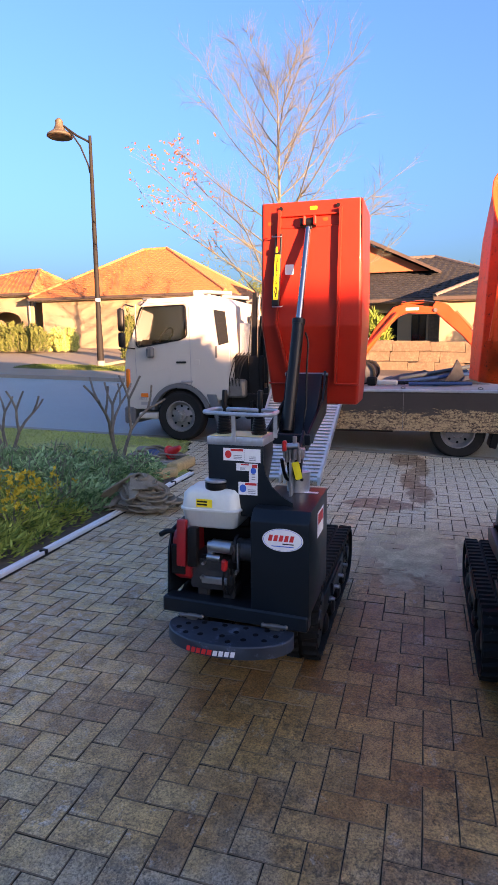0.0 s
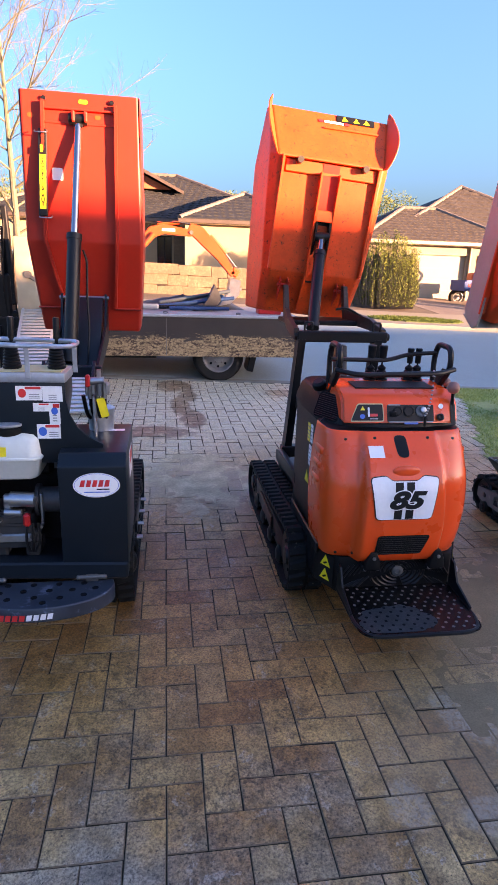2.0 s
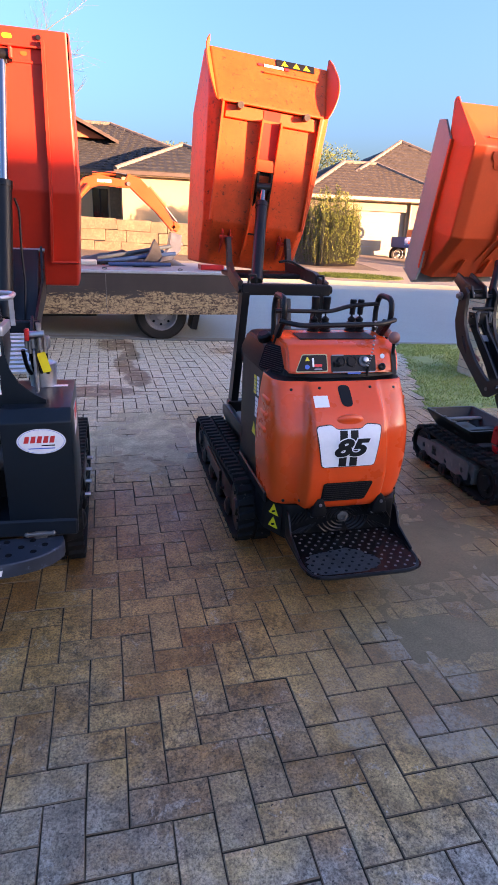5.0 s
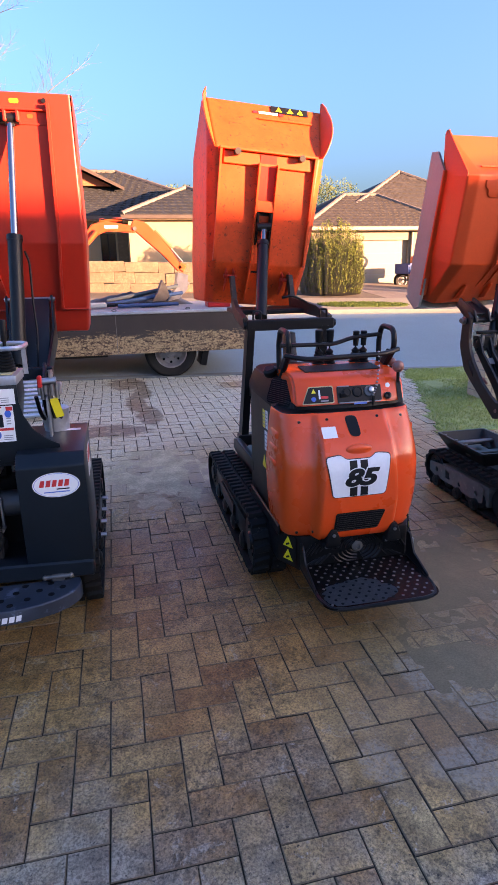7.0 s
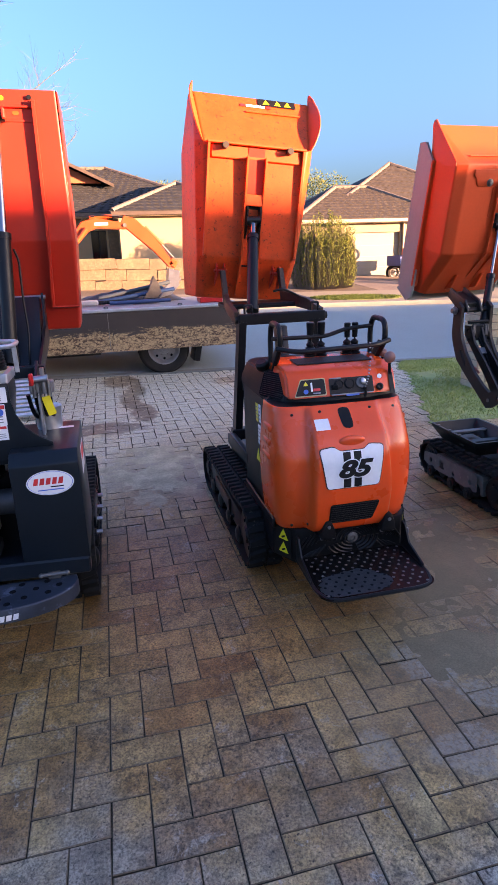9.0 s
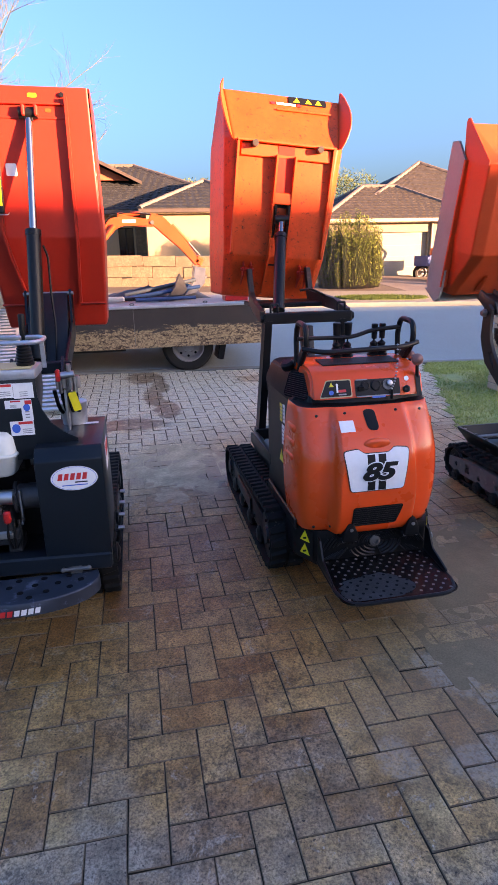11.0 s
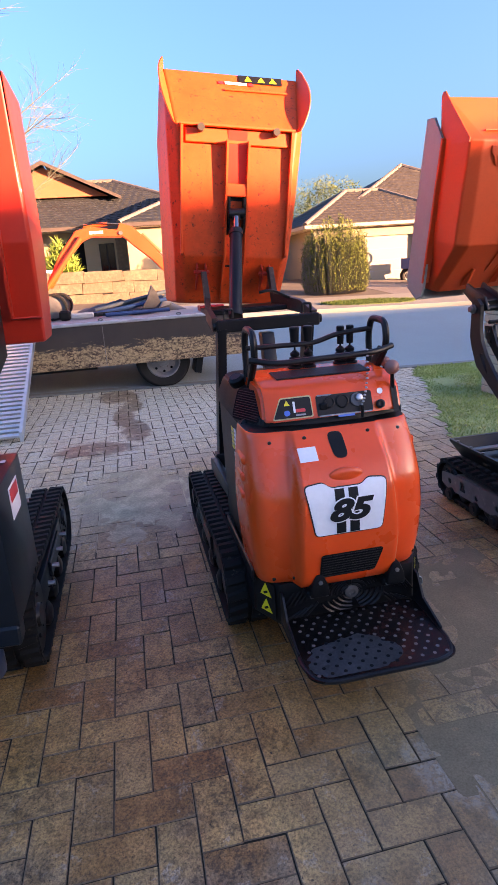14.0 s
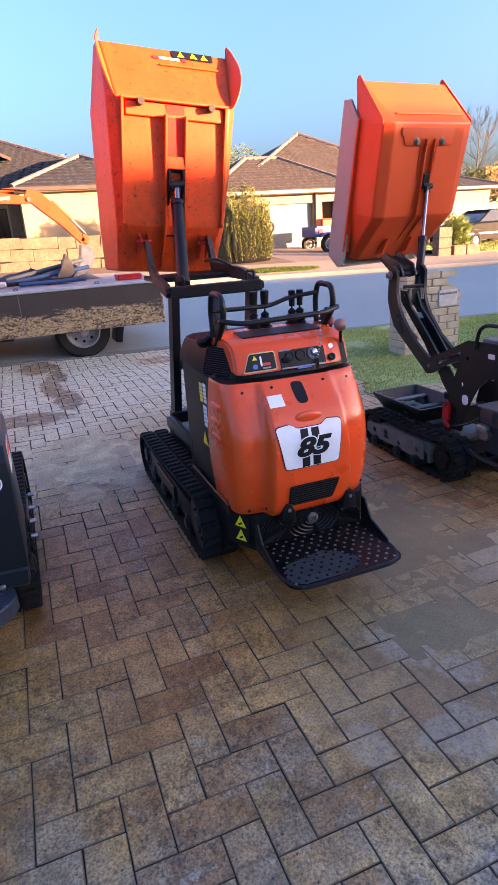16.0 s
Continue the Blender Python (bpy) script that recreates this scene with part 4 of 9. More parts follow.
part("dipper_ram", cyl(B(), (-0.12, 0, 1.28), (0.22, 0, 1.30), 0.028, seg=14), M["red_orange_dull"], ex)
part("dipper_ram_rod", cyl(B(), (0.22, 0, 1.30), (0.38, 0, 1.28), 0.016, seg=12), M["steel_dull"], ex)
part("bucket_ram", cyl(B(), (0.70, 0, 1.13), (0.95, 0, 0.86), 0.034, seg=14), M["red_orange_dull"], ex)
part("bucket_ram_rod", cyl(B(), (0.95, 0, 0.86), (1.12, 0, 0.66), 0.016, seg=12), M["steel_dull"], ex)
part("bucket_link", box(B(), (1.10, 0, 0.58), (0.13, 0.10, 0.13), 0.02, (0, 30, 0)), M["red_orange_dull"], ex)
bm = B()
loft(bm, [[(1.02, y, 0.50), (1.18, y, 0.46), (1.16, y, 0.24), (1.02, y, 0.10), (0.84, y, 0.06), (0.98, y, 0.26)] for y in (-0.20, 0.20)])
part("bucket", bm, M["steel"], ex, "worn bare steel bucket")
part("body", box(B(), (-1.18, 0.12, 0.62), (0.75, 0.95, 0.45), 0.08, (0, 0, 0), 2), M["red_orange_dull"], ex)
part("seat", box(B(), (-1.15, 0.1, 0.92), (0.35, 0.42, 0.22), 0.05), M["black_plastic"], ex)
for y in (-0.42, 0.52):
    bm = B()
    lp = track_loop(-0.55, 0.19, 0.18, 0.45, 0.19, 0.18)
    rings = [[(-1.1 + yy, y - 0.11, zz), (-1.1 + yy, y + 0.11, zz), (-1.1 + yy - ny * 0.025, y + 0.11, zz - nz * 0.025), (-1.1 + yy - ny * 0.025, y - 0.11, zz - nz * 0.025)] for yy, zz, ny, nz in lp]
    loft(bm, rings + [rings[0]], cap=False)
    part("track", bm, M["rubber"], ex)
    part("idler", lathe(B(), [(0.05, -0.08), (0.155, -0.07), (0.155, 0.07), (0.05, 0.08)], pose(-0.65, y, 0.19, 90, 0, 0), 20), M["steel_dull"], ex)
    part("track_frame", box(B(), (-1.15, y, 0.17), (0.8, 0.14, 0.14), 0.02), M["black_steel"], ex)
for k, (x0, z0, x1, z1, y, mm) in enumerate(((-0.30, 0.03, 1.05, 0.20, -0.45, "pipe_blue"), (-0.10, 0.10, 1.00, 0.30, -0.30, "pipe_pale"), (-0.35, 0.05, 0.75, 0.06, -0.62, "black_plastic"), (0.05, 0.04, 0.95, 0.05, -0.70, "pipe_blue"), (0.2, 0.13, 1.2, 0.33, -0.15, "grey_plastic"))):
    pp = thing("pipe", pose(0, 9.75, 0.98), "length of plastic pipe lying on the deck", "pipe", "pipes on the deck")
    part("pipe_wall", cyl(B(), (x0, y, z0), (x1, y, z1), 0.028, seg=12), M[mm], pp)
tp = thing("tarpaulin", pose(0.35, 9.95, 0.98), "crumpled black tarpaulin on the deck", "tarpaulin")
bm = B()
rows = []
for i in range(17):
    row = []
    for j in range(9):
        x, y = -0.85 + 0.11 * i, -0.32 + 0.09 * j
        e = min(1.0, min(i, 16 - i) / 3) * min(1.0, min(j, 8 - j) / 2)
        row.append((x, y, 0.004 + e * (0.16 + 0.12 * noise.noise((x * 2.3, y * 3.1, 1.7)) + 0.05 * noise.noise((x * 7, y * 8, 4.0)))))
    rows.append(row)
loft(bm, rows, closed=False)
part("cloth", bm, M["tarp"], tp, angle=80)
sp = thing("spare_bucket", pose(0.68, 9.35, 0.975), "rusty grey digging bucket lying on the deck", "digger bucket")
bm = B()
loft(bm, [[(-0.30, y, 0.0), (0.02, y, 0.03), (0.16, y, 0.16), (0.12, y, 0.30), (0.06, y, 0.40), (-0.02, y, 0.22), (-0.12, y, 0.08)] for y in (-0.17, 0.17)])
part("bucket_shell", bm, M["engine_grey"], sp)
tl = thing("hand_tool", pose(-0.32, 9.1, 0.985), "white and black power tool lying on the deck", "power tool")
part("tool_body", box(B(), (0.05, 0, 0.05), (0.32, 0.10, 0.08), 0.02), M["white_paint"], tl)
part("tool_grip", box(B(), (-0.18, 0, 0.07), (0.16, 0.12, 0.14), 0.03), M["black_plastic"], tl)
part("tool_tip", box(B(), (0.26, 0, 0.04), (0.14, 0.06, 0.04), 0.01), M["black_plastic"], tl)
rb = thing("red_crate", pose(1.52, 8.72, 0.98), "red plastic tray at the deck's tail", "crate")
part("tray", box(B(), (0, 0.15, 0.04), (0.34, 0.30, 0.08), 0.012), M["red_plastic"], rb)

# ---- houses ----
def tile_facet(bm, A, Bp, C, D, tw=0.30, th=0.33):
    """Courses of curved tiles on a roof slope: eave from A to Bp, top from D to C."""
    A, Bp, C, D = (Vector(p) for p in (A, Bp, C, D))
    nrm = (Bp - A).cross(D - A)
    if nrm.length < 1e-6:
        nrm = (Bp - A).cross(C - A)
    nrm.normalize()
    if nrm.z < 0:
        nrm = -nrm
    slope = max((D - A).length, (C - Bp).length) if (C - D).length > 0.01 else ((A + Bp) / 2 - C).length
    n = max(2, round(slope / th))
    for i in range(n):
        v0, v1 = i / n, min(1.0, (i + 1.12) / n)
        L0, R0, L1, R1 = A.lerp(D, v0), Bp.lerp(C, v0), A.lerp(D, v1), Bp.lerp(C, v1)
        k = max(1, round((R0 - L0).length / tw))
        lo, hi = [], []
        for j in range(2 * k + 1):
            u = j / (2 * k)
            h = 0.05 if j % 2 else 0.018
            lo.append(bm.verts.new(L0.lerp(R0, u) + nrm * (h + 0.022)))
            hi.append(bm.verts.new(L1.lerp(R1, u) + nrm * h))
        for j in range(2 * k):
            bm.faces.new((lo[j], lo[j + 1], hi[j + 1], hi[j]))
        bot = [bm.verts.new(v.co - nrm * 0.03) for v in (lo[0], lo[-1])]
        bm.faces.new((bot[0], bot[1], *lo[::-1]))


def hip_roof(parent, x0, x1, y0, y1, z, r0, r1, zr, tiles, caps, fascia, over=0.45):
    """A hipped roof over a rectangle; the ridge runs from r0 to r1 (x, y) at zr."""
    a, b, c, d = (x0 - over, y0 - over, z), (x1 + over, y0 - over, z), (x1 + over, y1 + over, z), (x0 - over, y1 + over, z)
    p, q = (*r0, zr), (*r1, zr)
    rf = new("roof")
    rf.parent = parent
    along_x = abs(r1[0] - r0[0]) >= abs(r1[1] - r0[1])
    if along_x:
        facets = ((a, b, q, p), (b, c, q, q), (c, d, p, q), (d, a, p, p))
        hips = ((a, p), (d, p), (b, q), (c, q), (p, q))
    else:
        facets = ((a, b, p, p), (b, c, q, p), (c, d, q, q), (d, a, p, q))
        hips = ((a, p), (b, p), (c, q), (d, q), (p, q))
    for f in facets:
        bm = B()
        tile_facet(bm, *f)
        bm.faces.new([bm.verts.new(Vector(v) - V(0, 0, 0.02)) for v in (f if f[2] != f[3] else f[:3])])
        tagged(part("roof_tiles", bm, tiles, rf, angle=80), kind="stuff")
    for s, e in hips:
        if (Vector(s) - Vector(e)).length > 0.1:
            bm = B()
            n = max(2, round((Vector(s) - Vector(e)).length / 0.4))
            for i in range(n):
                u, w = Vector(s).lerp(Vector(e), i / n), Vector(s).lerp(Vector(e), (i + 1.05) / n)
                cyl(bm, u + V(0, 0, 0.03), w + V(0, 0, 0.055), 0.10, 0.085, seg=8)
            pieces("ridge_cap", bm, caps, rf)
    bm = B()
    for s, e in ((a, b), (b, c), (c, d), (d, a)):
        s, e = Vector(s), Vector(e)
        m = (s + e) / 2
        L = (e - s).length
        box(bm, (m.x, m.y, z - 0.05), (L + 0.1, 0.11, 0.13) if abs(s.y - e.y) < 0.01 else (0.11, L - 0.12, 0.13), 0.01)
    part("gutter", bm, fascia, rf)
    bm = B()
    box(bm, ((x0 + x1) / 2, (y0 + y1) / 2, z - 0.115), (x1 - x0 + 2 * over - 0.1, y1 - y0 + 2 * over - 0.1, 0.02))
    part("soffit", bm, M["soffit"], rf)
    return rf


def house_wall(parent, x0, x1, y, z0, z1, holes, material, thick=0.24, name="wall"):
    """A front wall in the xz plane with openings cut through it."""
    bm = B()
    holed(bm, [(x0, z0), (x1, z0), (x1, z1), (x0, z1)], holes, y, y + thick)
    return part(name, bm, material, parent, angle=20)


def rect(x0, x1, z0, z1):
    return [(x0, z0), (x1, z0), (x1, z1), (x0, z1)]


def window(parent, x0, x1, y, z0, z1, frame_mat, n=2):
    w = new("window")
    w.parent = parent
    part("pane", box(B(), ((x0 + x1) / 2, y + 0.12, (z0 + z1) / 2), (x1 - x0, 0.012, z1 - z0)), M["glass_dark"], w)
    bm = B()
    for i in range(n + 1):
        box(bm, (x0 + (x1 - x0) * i / n, y + 0.11, (z0 + z1) / 2), (0.05, 0.05, z1 - z0))
    for z in (z0, z1):
        box(bm, ((x0 + x1) / 2, y + 0.11, z), (x1 - x0, 0.052, 0.05))
    part("frame", bm, frame_mat, w)
    part("sill", box(B(), ((x0 + x1) / 2, y + 0.02, z0 - 0.04), (x1 - x0 + 0.1, 0.16, 0.06), 0.01), frame_mat, w)


# cream house behind the truck
ha = thing("house", pose(0, 0, 0), "cream brick house with dark brown tiled hip roofs", "house", "houses across the street")
house_wall(ha, -7.0, 1.05, 24.2, 0.6, 3.35, [rect(-0.32, 0.25, 1.45, 2.85), rect(-1.75, -0.85, 0.95, 2.95), rect(-4.4, -2.9, 1.7, 2.9)], M["cream_wall"])
window(ha, -0.32, 0.25, 24.2, 1.45, 2.85, M["black_plastic"])
window(ha, -4.4, -2.9, 24.2, 1.7, 2.9, M["black_plastic"])
part("entry_recess", box(B(), (-1.3, 24.5, 1.95), (0.9, 0.1, 2.0)), M["dark"], ha)
house_wall(ha, 0.95, 5.4, 22.3, 0.6, 3.28, [], M["cream_wall"])
bm = B()
box(bm, (0.83, 23.3, 1.95), (0.24, 2.2, 2.7))
box(bm, (5.28, 25.4, 1.95), (0.24, 6.4, 2.7))
pieces("side_wall", bm, M["cream_wall"], ha)
part("brick_pier", box(B(), (0.52, 24.0, 1.95), (0.40, 0.40, 2.7), 0.01), M["limestone"], ha)
hip_roof(ha, 0.95, 5.3, 22.3, 29.0, 3.32, (3.1, 24.6), (3.1, 27.0), 4.50, M["dark_tiles"], M["tile_caps"], M["brown_fascia"])
hip_roof(ha, -6.5, 4.9, 24.0, 31.0, 3.42, (-2.6, 27.4), (0.50, 27.4), 5.42, M["dark_tiles"], M["tile_caps"], M["brown_fascia"])
bm = B()
prism(bm, [(-4.4, 4.70), (-2.08, 5.78), (0.25, 4.70)], "y", 25.6, 25.8)
part("gable_wall", bm, M["sun_orange_wall"], ha, "gable with the sun's orange put into its colour")
bm = B()
for s in (-1, 1):
    tile_facet(bm, *((( -2.05 + s * 2.75, 25.3, 4.58), (-2.05 + s * 2.75, 29.0, 4.58), (-2.05, 29.0, 5.92), (-2.05, 25.3, 5.92))))
part("gable_roof", bm, M["dark_tiles"], ha, angle=80)
bm = B()
for s in (-1, 1):
    prism(bm, [(-2.05 + s * 2.8, 4.50), (-2.05 + s * 2.8, 4.62), (-2.05, 5.96), (-2.05, 5.82)], "y", 25.22, 25.30)
part("barge_board", bm, M["brown_fascia"], ha)

# pale garage house on the right
hb = thing("house", pose(0, 0, 0), "pale rendered house with a double garage and brown tiled roof", "house", "houses across the street")
house_wall(hb, 7.75, 14.4, 23.0, 0.2, 2.86, [rect(8.9, 11.92, 0.4, 2.48), rect(12.35, 13.5, 0.4, 2.50)], M["pale_wall"])
gd = part("garage_door", box(B(), (10.41, 23.16, 1.5), (3.02, 0.06, 2.2)), M["pale_door"], hb, "pale panel garage door")
bm = B()
for k in range(5):
    box(bm, (10.41, 23.125, 0.72 + 0.42 * k), (3.0, 0.012, 0.010))
part("door_groove", bm, M["grey_ink"], gd)
part("entry_recess", box(B(), (12.9, 24.4, 1.5), (1.2, 0.1, 2.2)), M["pale_wall"], hb)
bm = B()
box(bm, (7.87, 26.2, 1.5), (0.24, 6.2, 2.7))
box(bm, (14.28, 26.2, 1.5), (0.24, 6.2, 2.7))
pieces("side_wall", bm, M["pale_wall"], hb)
part("downpipe", cyl(B(), (12.05, 22.95, 0.5), (12.05, 22.95, 2.8), 0.045, seg=10), M["pale_door"], hb)
hip_roof(hb, 7.75, 13.6, 23.0, 28.4, 2.95, (9.95, 25.2), (11.4, 25.2), 4.36, M["brown_tiles"], M["tile_caps"], M["pale_door"])
hip_roof(hb, 8.9, 18.2, 23.6, 32.0, 3.0, (13.3, 27.0), (13.9, 28.2), 5.55, M["brown_tiles"], M["tile_caps"], M["pale_door"])
house_wall(hb, 14.4, 18.2, 23.7, 0.2, 2.95, [], M["pale_wall"])

# orange roofed house on the left
hc = thing("house", pose(0, 0, 0), "cream house with a bright terracotta tiled roof and arched porch", "house", "houses across the street")
house_wall(hc, -18.6, -9.0, 26.0, 1.0, 4.05, [], M["cream_wall"])
arch_hole = [(-22.4, 1.2), (-20.4, 1.2), (-20.4, 3.2)] + [(-21.4 + 1.0 * math.cos(radians(a)), 3.2 + 0.45 * math.sin(radians(a))) for a in range(15, 180, 15)] + [(-22.4, 3.2)]
house_wall(hc, -25.0, -19.6, 26.6, 1.0, 4.5, [arch_hole], M["cream_wall"])
part("porch_back", box(B(), (-21.3, 28.2, 2.6), (4.0, 0.2, 3.2)), M["cream_wall"], hc)
part("porch_door", box(B(), (-20.9, 28.05, 2.3), (0.6, 0.08, 2.2)), M["dark"], hc)
part("recess", box(B(), (-19.1, 27.4, 2.4), (1.0, 0.2, 3.0)), M["dark_wall"], hc)
part("porch_pipe", cyl(B(), (-19.75, 26.5, 1.4), (-19.75, 26.5, 4.4), 0.06, seg=10), M["pale_door"], hc)
part("side_wall", box(B(), (-9.1, 30.0, 2.5), (0.24, 8.0, 3.1)), M["cream_wall"], hc)
hip_roof(hc, -18.6, -9.0, 26.0, 36.0, 4.18, (-15.0, 30.5), (-13.6, 30.5), 7.05, M["terracotta"], M["terra_caps"], M["brown_fascia"])
hip_roof(hc, -27.0, -19.8, 26.6, 34.0, 4.55, (-22.5, 30.0), (-21.5, 30.0), 6.2, M["terracotta"], M["terra_caps"], M["brown_fascia"])
# far roofs and fence to the right
hd = thing("house", pose(0, 0, 0), "small distant house with dark roof beside a timber fence", "house", "houses across the street")
house_wall(hd, 20.0, 25.2, 27.5, 0.0, 3.0, [rect(21.6, 22.8, 1.0, 2.3)], M["pale_wall"])
window(hd, 21.6, 22.8, 27.5, 1.0, 2.3, M["pale_door"])
hip_roof(hd, 20.0, 25.2, 27.5, 33.0, 3.05, (22.0, 30.0), (23.2, 30.0), 4.0, M["dark_tiles"], M["tile_caps"], M["pale_door"])
he = thing("house", pose(0, 0, 0), "distant house with a red tiled roof", "house", "houses across the street")
house_wall(he, 30.0, 40.0, 33.0, 0.0, 3.0, [rect(32.0, 33.2, 1.2, 2.3)], M["cream_wall"])
window(he, 32.0, 33.2, 33.0, 1.2, 2.3, M["pale_door"])
hip_roof(he, 30.0, 40.0, 33.0, 40.0, 3.05, (33.0, 36.5), (37.0, 36.5), 4.75, M["terracotta"], M["terra_caps"], M["brown_fascia"])
fe = thing("fence", pose(0, 26.2, 0), "pale capped steel panel fence", "fence")
for k in range(14):
    part("fence_panel", box(B(), (20.0 + k * 0.9 + 0.45, 0.9 if k > 20 else 0, 1.25), (0.86, 0.05, 1.8), 0.01), M["fence"], fe)

# unseen house added behind, right of the camera; its roof shades drive and street
own = thing("house", pose(0, 0, 0), "unseen pale rendered house with a dark roof, added to shade the drive", "house")
house_wall(own, 3.05, 51.5, -4.2, -0.05, 2.5, [rect(10.6, 15.4, 0.0, 2.2)], M["pale_wall"])
part("garage_door", box(B(), (13.0, -4.05, 1.1), (4.8, 0.06, 2.2)), M["pale_door"], own)
part("side_wall", box(B(), (3.14, -8.9, 1.25), (0.24, 9.6, 2.60)), M["pale_wall"], own)
bm = B()
prism(bm, [(-3.7, 2.50), (-3.7, 2.62), (-8.8, 3.90), (-13.9, 2.62), (-13.9, 2.50)], "x", 3.0, 52.0)
part("roof", bm, M["dark_tiles"], own)
# raised roof strip added out of view to shade the right-hand bin
bm = prism(B(), [(-5.4, 2.90), (-5.4, 3.15), (-8.8, 4.12), (-12.2, 3.15), (-12.2, 2.90)], "x", 20.6, 23.0)
part("added_shade_roof", bm, M["dark_tiles"], own)
# ---- limestone garden wall across the street, of rough blocks ----
lw = thing("garden_wall", pose(-0.9, 19.6, 0), "low rough limestone garden wall, tree shade put into its colour", "garden wall")
rng = random.Random(5)
for r in range(3):
    x = -5.2 + (0.25 if r % 2 else 0.0)
    while x < 4.1:
        w = 0.8 + rng.uniform(-0.3, 0.4)
        z = fall(x - 0.9, 19.6) + 0.17 + r * 0.335
        bm = box(B(), (x + w / 2, rng.uniform(-0.015, 0.015), z), (w - 0.004, 0.30, 0.333), 0.012)
        for v in bm.verts:
            v.co += V(*(noise.noise_vector(v.co * 2.3) * 0.05))
        part("block", bm, M["limestone"], lw)
        x += w

# ---- brick letter box pier on the lawn, of real bricks ----
pr = thing("letterbox_pier", pose(4.50, 6.05, 0), "cream brick letterbox pier with steel letter flap", "letterbox")
bm = box(B(), (0, 0, 0.35), (0.76, 0.30, 0.70))
box(bm, (-0.14, 0, 0.80), (0.46, 0.30, 0.24))
part("mortar_core", bm, M["mortar"], pr)
for r in range(11):
    z = 0.045 + r * 0.086
    half = 0.12 if r % 2 else 0.0
    x = -0.39 - half
    top = r >= 10
    while x < 0.38:
        x0, x1 = max(x, -0.39), min(x + 0.23, 0.39)
        if r >= 8 and (x0 > 0.39 - 0.10 * (r - 7)):
            break
        if x1 - x0 > 0.05:
            br = part("brick", box(B(), ((x0 + x1) / 2, 0, z), (x1 - x0 - 0.010, 0.325, 0.076), 0.004), M["cream_brick"], pr)
        x += 0.24
part("letter_flap", box(B(), (0.19, -0.172, 0.63), (0.27, 0.02, 0.19), 0.006), M["galv"], pr, "dull steel letter flap")
part("flap_slot", box(B(), (0.19, -0.184, 0.685), (0.24, 0.008, 0.022), 0.002), M["steel_dull"], pr)

# limestone pier across the street
lp = thing("garden_pier", pose(14.1, 17.3, fall(14.1, 17.3)), "stepped pale limestone garden pier", "garden wall")
for r in range(3):
    part("block", box(B(), (-0.25, 0, 0.17 + 0.34 * r), (0.55, 0.35, 0.33), 0.02), M["limestone"], lp)
for k in range(2):
    part("block", box(B(), (0.40 + 0.55 * k, 0, 0.2), (0.53, 0.35, 0.40), 0.02), M["limestone"], lp)

# ---- street lamp ----
gz = fall(-10.45, 17.8)
lamp = thing("street_lamp", pose(-10.45, 17.8, gz), "tall dark street lamp with a bell-shaped brass shade", "street lamp")
part("footing", lathe(B(), [(0.14, 0), (0.14, 0.30), (0.10, 0.32)], Matrix(), 16), M["concrete"], lamp)
part("pole", lathe(B(), [(0.115, 0.02), (0.115, 1.0), (0.085, 1.6), (0.07, 5.5), (0.05, 7.55)], Matrix(), 16), M["lamp_steel"], lamp)
part("arm", tube(B(), [(0, 0, 7.35), (-0.5, 0, 7.62), (-0.95, 0, 7.95)], 0.035, 8), M["lamp_steel"], lamp)
part("brace", tube(B(), [(0.0, 0, 6.2), (-0.12, 0, 6.7), (-0.36, 0, 7.25), (-0.62, 0, 7.62), (-0.85, 0, 7.85)], 0.028, 8), M["lamp_steel"], lamp)
part("shade", lathe(B(), [(0.06, 0.58), (0.12, 0.52), (0.13, 0.38), (0.20, 0.22), (0.40, 0.08), (0.42, 0.02), (0.38, 0.0), (0.30, 0.05), (0.02, 0.08)], pose(-1.12, 0, 7.62), 24), M["brass"], lamp, "weathered brass bell shade")
part("band", lathe(B(), [(0.085, 0), (0.085, 0.10)], pose(0, 0, 2.3), 14), M["white_sticker"], lamp)

